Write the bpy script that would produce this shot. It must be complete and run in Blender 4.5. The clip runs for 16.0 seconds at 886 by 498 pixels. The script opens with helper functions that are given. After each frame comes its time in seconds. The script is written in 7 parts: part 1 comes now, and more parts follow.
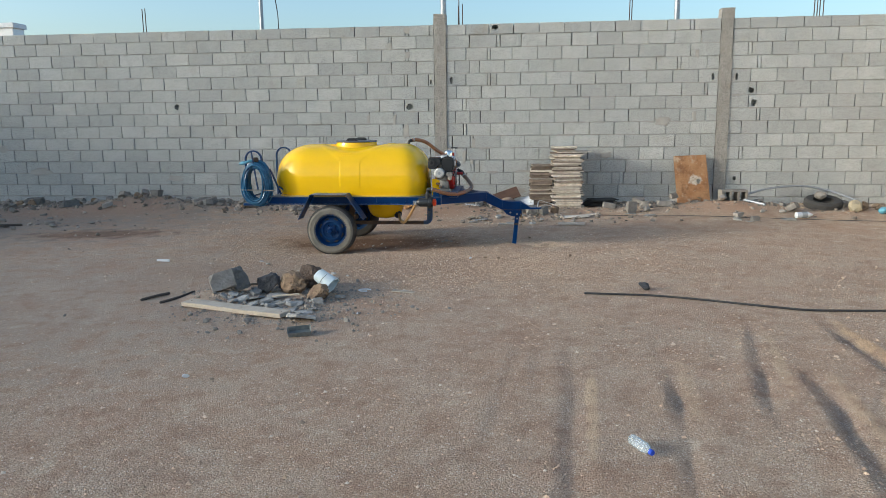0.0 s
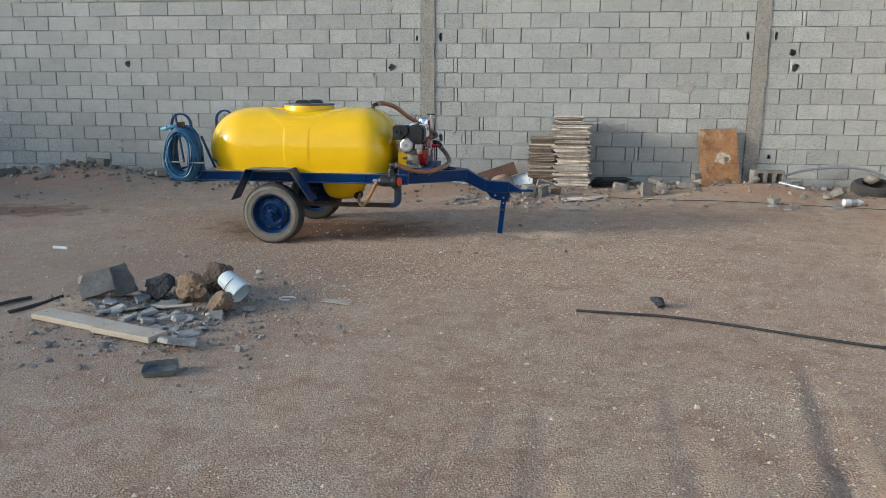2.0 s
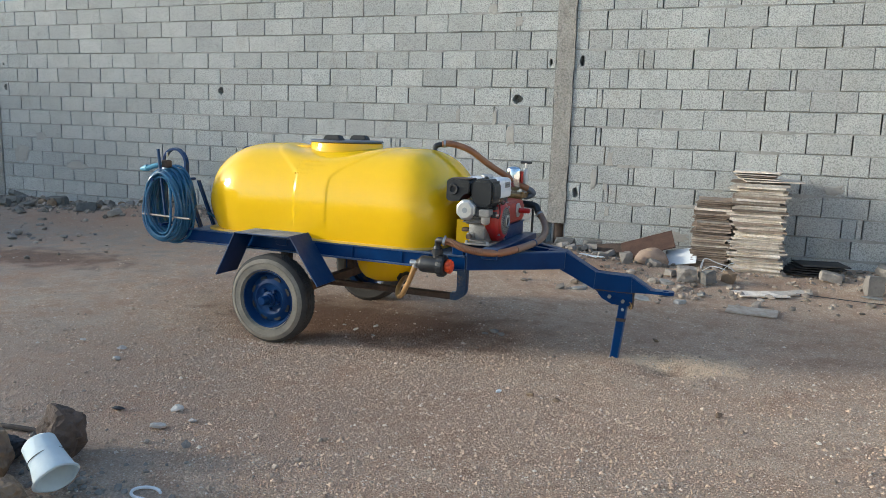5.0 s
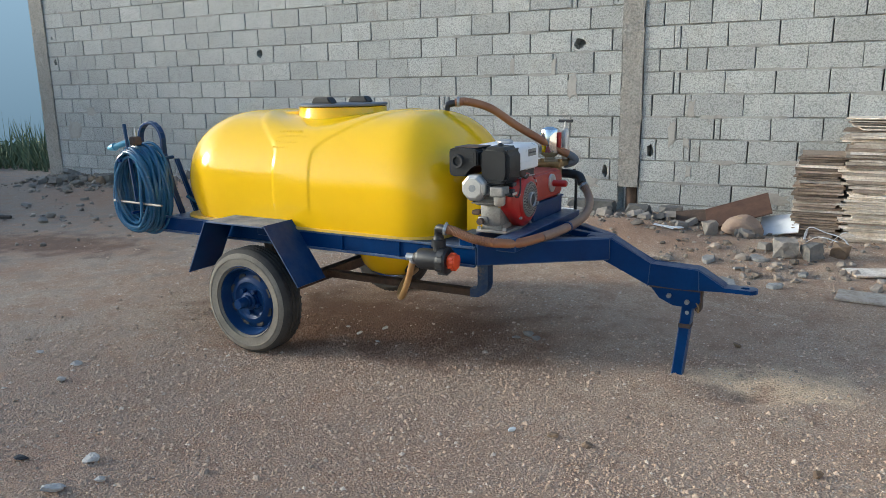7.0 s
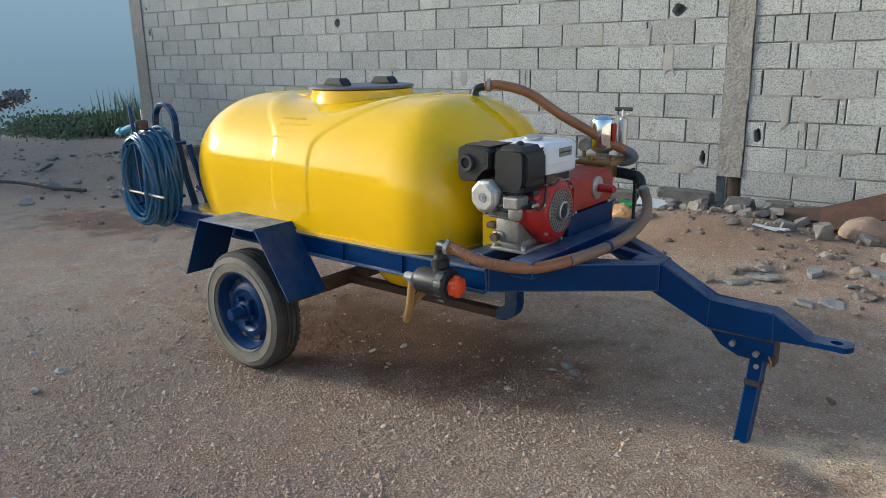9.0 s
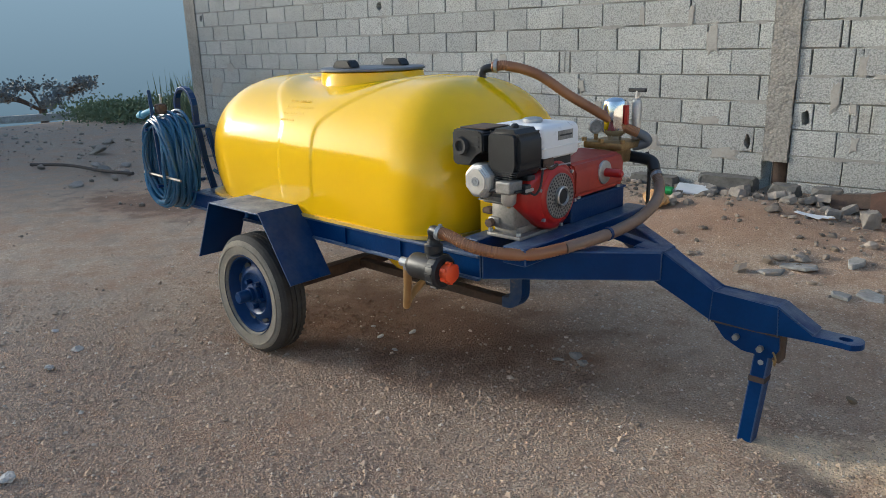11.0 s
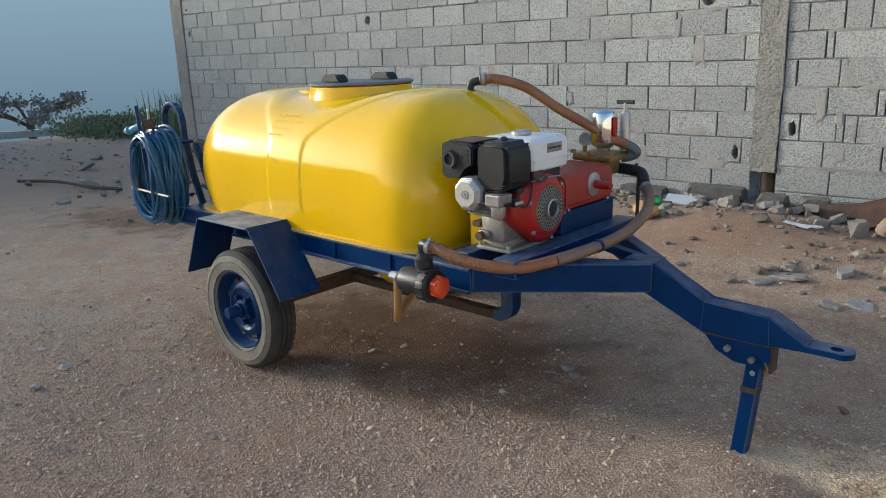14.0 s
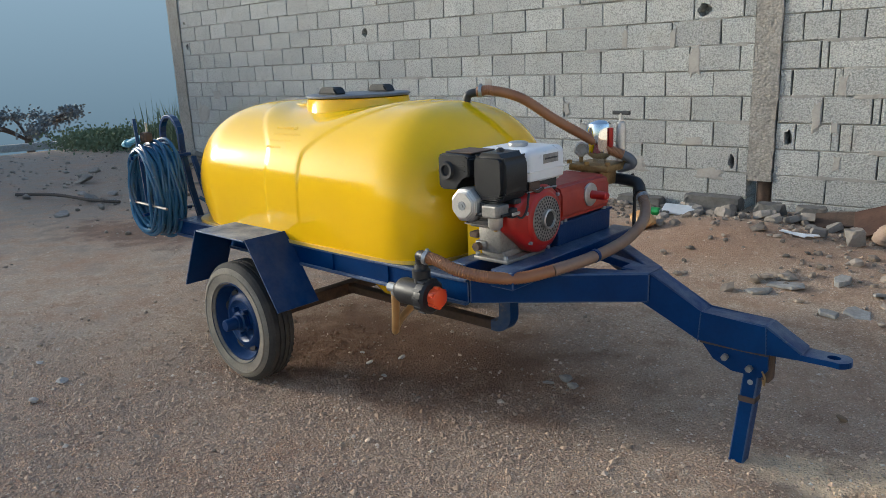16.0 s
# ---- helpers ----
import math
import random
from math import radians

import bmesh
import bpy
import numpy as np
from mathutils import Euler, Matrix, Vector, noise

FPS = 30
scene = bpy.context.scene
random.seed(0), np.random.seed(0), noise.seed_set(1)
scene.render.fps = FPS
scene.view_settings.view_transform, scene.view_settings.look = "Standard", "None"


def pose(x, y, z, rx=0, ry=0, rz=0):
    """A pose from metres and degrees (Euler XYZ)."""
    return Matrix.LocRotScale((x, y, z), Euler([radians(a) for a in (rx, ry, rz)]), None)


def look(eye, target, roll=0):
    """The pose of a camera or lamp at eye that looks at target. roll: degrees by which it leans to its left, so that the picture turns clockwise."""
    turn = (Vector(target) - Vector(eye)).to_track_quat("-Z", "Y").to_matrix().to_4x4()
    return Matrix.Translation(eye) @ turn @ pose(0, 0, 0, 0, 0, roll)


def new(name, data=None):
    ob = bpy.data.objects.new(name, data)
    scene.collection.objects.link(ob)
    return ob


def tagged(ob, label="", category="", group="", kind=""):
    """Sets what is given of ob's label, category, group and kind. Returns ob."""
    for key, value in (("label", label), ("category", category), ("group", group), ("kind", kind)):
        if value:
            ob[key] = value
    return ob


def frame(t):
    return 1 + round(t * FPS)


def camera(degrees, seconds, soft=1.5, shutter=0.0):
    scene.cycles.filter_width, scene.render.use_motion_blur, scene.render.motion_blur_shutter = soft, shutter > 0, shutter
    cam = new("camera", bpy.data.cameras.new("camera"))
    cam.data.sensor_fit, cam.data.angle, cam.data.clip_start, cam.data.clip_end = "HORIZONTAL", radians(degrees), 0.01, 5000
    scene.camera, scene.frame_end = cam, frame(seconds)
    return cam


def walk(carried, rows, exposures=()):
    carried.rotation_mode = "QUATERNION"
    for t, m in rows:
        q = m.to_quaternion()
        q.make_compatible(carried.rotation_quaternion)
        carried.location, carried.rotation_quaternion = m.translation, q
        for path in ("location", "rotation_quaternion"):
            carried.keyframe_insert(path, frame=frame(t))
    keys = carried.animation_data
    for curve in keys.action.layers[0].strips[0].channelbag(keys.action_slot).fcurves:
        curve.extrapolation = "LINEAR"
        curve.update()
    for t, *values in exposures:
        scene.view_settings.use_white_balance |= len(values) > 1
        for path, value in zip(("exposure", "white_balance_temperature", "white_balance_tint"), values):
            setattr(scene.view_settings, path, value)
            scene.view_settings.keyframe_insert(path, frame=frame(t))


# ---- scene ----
cam = camera(61.8, 16.0, soft=0.8)
PATH = [
    (0, (0.925, -0.504, 1.478), (0.703, 1.453, 1.129), -0.6),
    (0.5, (0.932, -0.142, 1.469), (0.668, 1.808, 1.115), -1.2),
    (1, (1.046, 0.264, 1.479), (0.707, 2.193, 1.072), -0.6),
    (1.5, (1.135, 0.669, 1.436), (0.833, 2.616, 1.093), -0.7),
    (2, (1.186, 1.132, 1.37), (0.924, 3.069, 0.946), 0.3),
    (2.5, (1.264, 1.568, 1.417), (0.856, 3.47, 0.952), 0.1),
    (3, (1.275, 2.022, 1.39), (0.861, 3.935, 0.978), -2.8),
    (3.5, (1.307, 2.451, 1.36), (0.806, 4.35, 0.982), -0.0),
    (4, (1.342, 2.87, 1.374), (0.765, 4.748, 1.0), 0.4),
    (4.2, (1.37, 3.086, 1.328), (0.744, 4.96, 1.015), 0.9),
    (6.3, (1.432, 4.467, 1.341), (0.618, 6.252, 0.952), 0.9),
    (6.5, (1.418, 4.571, 1.342), (0.586, 6.332, 0.887), -0.1),
    (7, (1.43, 4.822, 1.322), (0.466, 6.519, 0.884), -1.0),
    (7.5, (1.514, 5.085, 1.344), (0.415, 6.677, 0.834), -0.1),
    (8, (1.491, 5.292, 1.355), (0.415, 6.894, 0.832), 0.1),
    (8.5, (1.448, 5.463, 1.352), (0.355, 7.047, 0.809), -0.5),
    (9, (1.453, 5.594, 1.368), (0.241, 7.099, 0.852), -1.1),
    (9.2, (1.482, 5.631, 1.361), (0.251, 7.118, 0.836), 0.1),
    (11.3, (1.593, 5.796, 1.349), (0.261, 7.182, 0.797), -1.9),
    (11.5, (1.592, 5.795, 1.354), (0.272, 7.194, 0.809), -1.8),
    (12, (1.599, 5.793, 1.351), (0.289, 7.209, 0.823), -1.5),
    (12.5, (1.602, 5.795, 1.352), (0.312, 7.237, 0.847), -1.6),
    (13, (1.592, 5.801, 1.352), (0.308, 7.247, 0.841), -1.7),
    (13.5, (1.592, 5.803, 1.35), (0.304, 7.243, 0.832), -1.9),
    (14, (1.587, 5.803, 1.35), (0.272, 7.217, 0.83), -2.1),
    (14.5, (1.588, 5.8, 1.351), (0.269, 7.212, 0.836), -2.2),
    (15, (1.589, 5.796, 1.349), (0.275, 7.213, 0.833), -2.1),
    (15.5, (1.592, 5.801, 1.35), (0.285, 7.225, 0.835), -2.2),
    (16, (1.594, 5.801, 1.352), (0.278, 7.224, 0.86), -2.4),
]
walk(cam, [(t, look(eye, target, roll)) for t, eye, target, roll in PATH], [(0.0, 0.62, 6020, 4), (0.5, 0.56, 6020, 4), (1.0, 0.51, 5990, 4), (2.0, 0.56, 5980, 5), (2.5, 0.70, 5920, 3), (6.5, 0.78, 5900, 4), (9.0, 0.69, 5990, 4), (11.5, 0.63, 6150, 6), (16.0, 0.63, 6150, 6)])

# ---- world, sun, exposure ----
SUN_ELEV, SUN_TURN = radians(13.5), radians(249)
world = bpy.data.worlds.new("sky")
scene.world = world
world.use_nodes = True
_wn = world.node_tree.nodes
_sky = _wn.new("ShaderNodeTexSky")
_sky.sky_type = "NISHITA"
_sky.sun_disc = False
_sky.sun_elevation, _sky.sun_rotation = SUN_ELEV, SUN_TURN
_sky.air_density, _sky.dust_density, _sky.ozone_density = 1.0, 2.6, 2.1
world.node_tree.links.new(_sky.outputs[0], _wn["Background"].inputs[0])
_wn["Background"].inputs[1].default_value = 0.185
sun = new("sun", bpy.data.lights.new("sun", "SUN"))
sun.data.energy, sun.data.angle, sun.data.color = 2.35, radians(9), (1.0, 0.915, 0.80)
_sd = Vector((math.sin(SUN_TURN) * math.cos(SUN_ELEV), math.cos(SUN_TURN) * math.cos(SUN_ELEV), math.sin(SUN_ELEV)))
sun.matrix_world = look((0, 0, 30), Vector((0, 0, 30)) - _sd)

# ---- helpers for meshes ----


def part(name, bm, material, parent=None, label="", smooth=False):
    me = bpy.data.meshes.new(name)
    bmesh.ops.recalc_face_normals(bm, faces=bm.faces)
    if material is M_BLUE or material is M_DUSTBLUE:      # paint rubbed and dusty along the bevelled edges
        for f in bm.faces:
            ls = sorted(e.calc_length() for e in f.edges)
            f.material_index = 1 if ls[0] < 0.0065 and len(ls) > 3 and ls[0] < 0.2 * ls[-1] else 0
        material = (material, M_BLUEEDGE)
    bm.to_mesh(me)
    bm.free()
    for m in material if isinstance(material, (list, tuple)) else (material,):
        me.materials.append(m)
    if smooth:
        for p in me.polygons:
            p.use_smooth = True
        me.set_sharp_from_angle(angle=radians(40))
    ob = new(name, me)
    if parent:
        ob.parent = parent
        ob.matrix_parent_inverse = parent.matrix_basis.inverted()
    return tagged(ob, label)


def thing(name, label, category, at=(0, 0, 0), group="", kind=""):
    ob = new(name)
    ob.empty_display_size = 0.05
    ob.matrix_basis = Matrix.Translation(at)
    return tagged(ob, label, category, group, kind)


def box(bm, x0, x1, y0, y1, z0, z1, bevel=0.0, m=None):
    r = bmesh.ops.create_cube(bm, size=1)
    vs = r["verts"]
    bmesh.ops.transform(bm, verts=vs, matrix=Matrix.LocRotScale(((x0 + x1) / 2, (y0 + y1) / 2, (z0 + z1) / 2), None, (abs(x1 - x0), abs(y1 - y0), abs(z1 - z0))))
    if bevel:
        es = list({e for v in vs for e in v.link_edges})
        r = bmesh.ops.bevel(bm, geom=es, offset=bevel, segments=2, affect="EDGES", profile=0.5)
        vs = list({v for f in r["faces"] for v in f.verts})
    if m is not None:
        bmesh.ops.transform(bm, verts=vs, matrix=m)
    return vs


def boxed(*a, **k):
    bm = bmesh.new()
    box(bm, *a, **k)
    return bm


def beam(bm, p0, p1, w, h, bevel=0.004):
    """A box from p0 to p1, w wide (level) and h high."""
    p0, p1 = Vector(p0), Vector(p1)
    d = p1 - p0
    q = d.to_track_quat("X", "Z").to_matrix().to_4x4()
    box(bm, 0, d.length, -w / 2, w / 2, -h / 2, h / 2, bevel, Matrix.Translation(p0) @ q)


def lathe(bm, profile, m, n=32, cap=True):
    """profile: (radius, height) pairs, turned about local z, then placed by m."""
    rings = []
    for r, h in profile:
        rings.append([bm.verts.new(m @ Vector((max(r, 1e-4) * math.cos(2 * math.pi * i / n), max(r, 1e-4) * math.sin(2 * math.pi * i / n), h))) for i in range(n)])
    for a, b in zip(rings, rings[1:]):
        for i in range(n):
            bm.faces.new((a[i], a[(i + 1) % n], b[(i + 1) % n], b[i]))
    if cap:
        bm.faces.new(rings[0])
        bm.faces.new(rings[-1])


def turned(profile, m, n=32, cap=True):
    bm = bmesh.new()
    lathe(bm, profile, m, n, cap)
    return bm


def smooth_path(pts, per=8):
    """Catmull-Rom through the points."""
    P = [Vector(p) for p in pts]
    P = [2 * P[0] - P[1]] + P + [2 * P[-1] - P[-2]]
    out = []
    for i in range(1, len(P) - 2):
        a, b, c, d = P[i - 1:i + 3]
        for j in range(per):
            t = j / per
            out.append(0.5 * ((2 * b) + (c - a) * t + (2 * a - 5 * b + 4 * c - d) * t * t + (3 * b - a - 3 * c + d) * t ** 3))
    out.append(P[-2])
    return out


def tube(bm, pts, r, n=10, ribs=0.0, closed=False):
    """A round hose along pts; ribs: depth of its rings."""
    k = len(pts)
    rings, last = [], None
    for i, p in enumerate(pts):
        t = (pts[(i + 1) % k] - pts[i - 1]) if closed else (pts[min(i + 1, k - 1)] - pts[max(i - 1, 0)])
        t.normalize()
        if last is None:
            last = t.orthogonal().normalized()
        u = (last - t * last.dot(t)).normalized()
        last = u
        v = t.cross(u)
        rr = r + (ribs if i % 2 else 0)
        rings.append([bm.verts.new(p + (u * math.cos(2 * math.pi * j / n) + v * math.sin(2 * math.pi * j / n)) * rr) for j in range(n)])
    for i in range(k if closed else k - 1):
        a, b = rings[i], rings[(i + 1) % k]
        for j in range(n):
            bm.faces.new((a[j], a[(j + 1) % n], b[(j + 1) % n], b[j]))
    if not closed:
        bm.faces.new(rings[0])
        bm.faces.new(rings[-1])


def hose(pts, r, per=8, n=10, ribs=0.0):
    bm = bmesh.new()
    tube(bm, smooth_path(pts, per), r, n, ribs)
    return bm


AX_X = Matrix.Rotation(radians(90), 4, "Y")   # local z to world x
AX_Y = Matrix.Rotation(radians(-90), 4, "X")  # local z to world y


def at(x, y, z, m=Matrix()):
    return Matrix.Translation((x, y, z)) @ m


def prism(bm, outline, y0, y1):
    """An outline of (x, z) drawn out from y0 to y1."""
    a = [bm.verts.new((x, y0, z)) for x, z in outline]
    b = [bm.verts.new((x, y1, z)) for x, z in outline]
    n = len(outline)
    bm.faces.new(a)
    bm.faces.new(b[::-1])
    for i in range(n):
        bm.faces.new((a[i], b[i], b[(i + 1) % n], a[(i + 1) % n]))


def rock(bm, c, size, seed, flat=1.0, cuts=2):
    r = bmesh.ops.create_icosphere(bm, subdivisions=cuts, radius=1)
    rng = random.Random(seed)
    ax = Vector((rng.uniform(0.75, 1.2), rng.uniform(0.7, 1.1), rng.uniform(0.55, 0.9) * flat))
    rot = Euler((rng.uniform(-0.4, 0.4), rng.uniform(-0.4, 0.4), rng.uniform(0, 6.3))).to_matrix()
    planes = [(Vector((rng.gauss(0, 1), rng.gauss(0, 1), rng.gauss(0, 1))).normalized(), rng.uniform(0.5, 0.85)) for _ in range(9)]
    off = Vector((seed * 1.7 % 97, seed * 0.9 % 89, 0))
    for v in r["verts"]:
        p = v.co.normalized()
        k = 1.0
        for nrm, d in planes:
            q = p.dot(nrm)
            if q > 1e-3:
                k = min(k, d / q)
        p = p * k * (1 + 0.13 * noise.noise(p * 3.5 + off) + 0.08 * noise.noise(p * 9 + off) + 0.04 * noise.noise(p * 22 + off))
        v.co = Vector(c) + rot @ Vector((p.x * ax.x, p.y * ax.y, p.z * ax.z)) * size
    return r["verts"]


def rubble_mesh(name, spots):
    """Many small stones (x, y, size, seed) in one mesh."""
    V, F = [], []
    for x, y, s, seed in spots:
        bm = bmesh.new()
        rock(bm, (x, y, hgt(x, y) + s * 0.2), s, seed, 0.9, 1)
        k = len(V)
        bm.verts.index_update()
        V += [v.co[:] for v in bm.verts]
        F += [[v.index + k for v in f.verts] for f in bm.faces]
        bm.free()
    me = bpy.data.meshes.new(name)
    me.from_pydata(V, [], F)
    return new(name, me)


# ---- materials ----


def surf(name, c1, c2, scale=6.0, rough=0.8, metal=0.0, bump=0.0, bscale=60.0, c3=None, spots=0.0, sscale=2.0, fine=0.35, coat=0.0, rvar=0.1, each=0.0, grain=0.0, gdepth=0.004, gdark=0.5, gpale=None, island=False, odd=None):
    """Two colours mixed by noise at two scales, patches of c3, fine relief; each: change from object to object."""
    m = bpy.data.materials.new(name)
    m.use_nodes = True
    nt = m.node_tree
    N, L = nt.nodes, nt.links
    b = N["Principled BSDF"]
    geo = N.new("ShaderNodeNewGeometry")

    def nz(s, det=4.0, ro=0.6):
        n = N.new("ShaderNodeTexNoise")
        n.inputs["Scale"].default_value, n.inputs["Detail"].default_value, n.inputs["Roughness"].default_value = s, det, ro
        L.new(geo.outputs["Position"], n.inputs["Vector"])
        return n.outputs["Fac"]

    def ramp(f, lo, hi):
        r = N.new("ShaderNodeMapRange")
        r.inputs["From Min"].default_value, r.inputs["From Max"].default_value = lo, hi
        L.new(f, r.inputs["Value"])
        return r.outputs["Result"]

    def mix(f, a, c):
        x = N.new("ShaderNodeMix")
        x.data_type = "RGBA"
        if isinstance(f, float):
            x.inputs[0].default_value = f
        else:
            L.new(f, x.inputs[0])
        for s, v in ((6, a), (7, c)):
            if isinstance(v, tuple):
                x.inputs[s].default_value = (*v, 1)
            else:
                L.new(v, x.inputs[s])
        return x.outputs[2]

    col = mix(ramp(nz(scale), 0.3, 0.7), c1, c2)
    if fine:
        dark = tuple(v * 0.55 for v in c1)
        f = N.new("ShaderNodeMath")
        f.operation = "MULTIPLY"
        L.new(ramp(nz(bscale * 0.8, 3.0), 0.45, 0.75), f.inputs[0])
        f.inputs[1].default_value = fine
        col = mix(f.outputs[0], col, dark)
    if c3:
        col = mix(ramp(nz(sscale, 6.0, 0.65), 0.62 - spots, 0.74 - spots), col, c3)
    if each:
        oi = geo if island else N.new("ShaderNodeObjectInfo")
        hv = N.new("ShaderNodeHueSaturation")
        r = ramp(oi.outputs["Random Per Island" if island else "Random"], 0.0, 1.0)
        mm = N.new("ShaderNodeMapRange")
        mm.inputs["To Min"].default_value, mm.inputs["To Max"].default_value = 1 - each, 1 + each
        L.new(r, mm.inputs["Value"])
        L.new(mm.outputs["Result"], hv.inputs["Value"])
        L.new(col, hv.inputs["Color"])
        col = hv.outputs["Color"]
        if odd:                                   # a share of the pieces is of another colour
            k = N.new("ShaderNodeMath")
            k.operation = "MULTIPLY"
            L.new(r, k.inputs[0])
            k.inputs[1].default_value = 17.3
            fr = N.new("ShaderNodeMath")
            fr.operation = "FRACT"
            L.new(k.outputs[0], fr.inputs[0])
            col = mix(ramp(fr.outputs[0], 1 - odd[1] * 1.5, 1 - odd[1] * 0.6), col, odd[0])
    vor = None
    if grain:
        vor = N.new("ShaderNodeTexVoronoi")
        vor.inputs["Scale"].default_value = grain
        wob = N.new("ShaderNodeVectorMath")
        wn = N.new("ShaderNodeTexNoise")
        wn.inputs["Scale"].default_value = grain * 0.6
        L.new(geo.outputs["Position"], wn.inputs["Vector"])
        wob.operation = "MULTIPLY_ADD"
        L.new(wn.outputs["Color"], wob.inputs[0])
        wob.inputs[1].default_value = (1.2 / grain,) * 3
        L.new(geo.outputs["Position"], wob.inputs[2])
        L.new(wob.outputs[0], vor.inputs["Vector"])
        # shade in the pits between grains is painted in, by gdark
        f = N.new("ShaderNodeMath")
        f.operation = "MULTIPLY"
        L.new(ramp(vor.outputs["Distance"], 0.35, 0.85), f.inputs[0])
        f.inputs[1].default_value = gdark
        col = mix(f.outputs[0], col, tuple(v * 0.22 for v in c1))
        if gpale:
            sp = N.new("ShaderNodeSeparateColor")
            L.new(vor.outputs["Color"], sp.inputs[0])
            f2 = N.new("ShaderNodeMath")
            f2.operation = "MULTIPLY"
            L.new(ramp(sp.outputs[0], 0.72, 0.95), f2.inputs[0])
            L.new(ramp(vor.outputs["Distance"], 0.55, 0.30), f2.inputs[1])
            col = mix(f2.outputs[0], col, gpale)
            f3 = N.new("ShaderNodeMath")
            f3.operation = "MULTIPLY"
            L.new(ramp(sp.outputs[1], 0.55, 0.95), f3.inputs[0])
            f3.inputs[1].default_value = 0.55
            col = mix(f3.outputs[0], col, tuple(v * 0.5 for v in c1))
    L.new(col, b.inputs["Base Color"])
    rr = N.new("ShaderNodeMapRange")
    rr.inputs["To Min"].default_value, rr.inputs["To Max"].default_value = max(0.02, rough - rvar), min(1.0, rough + rvar)
    L.new(nz(scale * 2.3), rr.inputs["Value"])
    L.new(rr.outputs["Result"], b.inputs["Roughness"])
    b.inputs["Metallic"].default_value = metal
    if coat:
        b.inputs["Coat Weight"].default_value = coat
        b.inputs["Coat Roughness"].default_value = 0.08
    if bump:
        bp = N.new("ShaderNodeBump")
        bp.inputs["Distance"].default_value = bump
        bp.inputs["Strength"].default_value = 1.0
        L.new(nz(bscale, 5.0), bp.inputs["Height"])
        if vor:
            b2 = N.new("ShaderNodeBump")
            b2.invert = True
            b2.inputs["Distance"].default_value = gdepth
            L.new(vor.outputs["Distance"], b2.inputs["Height"])
            L.new(bp.outputs["Normal"], b2.inputs["Normal"])
            bp = b2
        L.new(bp.outputs["Normal"], b.inputs["Normal"])
    return m


def glassy(name, c, rough=0.05):
    m = bpy.data.materials.new(name)
    m.use_nodes = True
    b = m.node_tree.nodes["Principled BSDF"]
    b.inputs["Base Color"].default_value = (*c, 1)
    b.inputs["Transmission Weight"].default_value = 0.75
    b.inputs["Roughness"].default_value = rough
    b.inputs["IOR"].default_value = 1.2
    return m


BLOCK_LOOK = dict(scale=5, rough=0.93, bump=0.005, bscale=95, c3=(0.41, 0.39, 0.35), spots=0.035, sscale=2.2, fine=0.25, each=0.11, grain=85, gdepth=0.005, gdark=0.52, odd=((0.43, 0.43, 0.41), 0.14))
M_BLOCK = surf("concrete_block", (0.452, 0.455, 0.43), (0.532, 0.535, 0.508), **BLOCK_LOOK)
M_BLOCKS = surf("concrete_block_row", (0.452, 0.455, 0.43), (0.532, 0.535, 0.508), island=True, **BLOCK_LOOK)
M_MORTAR = surf("mortar", (0.27, 0.26, 0.235), (0.39, 0.38, 0.345), 6, 0.95, bump=0.004, bscale=60, fine=0.45, c3=(0.21, 0.195, 0.175), spots=0.0, sscale=4)
M_PATCH = surf("mortar_smear", (0.33, 0.31, 0.275), (0.42, 0.395, 0.355), 9, 0.95, bump=0.003, bscale=60, fine=0.3)
M_PILLAR = surf("cast_concrete", (0.31, 0.285, 0.25), (0.39, 0.365, 0.325), 7, 0.95, bump=0.006, bscale=60, fine=0.3, c3=(0.42, 0.395, 0.355), spots=0.02, sscale=5, grain=55, gdepth=0.006, gdark=0.4)
M_GROUND = surf("gravelly_earth", (0.52, 0.345, 0.23), (0.63, 0.49, 0.36), 1.7, 0.95, bump=0.013, bscale=80, c3=(0.68, 0.55, 0.41), spots=0.05, sscale=4.5, fine=0.6, grain=115, gdepth=0.006, gdark=0.33, gpale=(0.70, 0.62, 0.52))


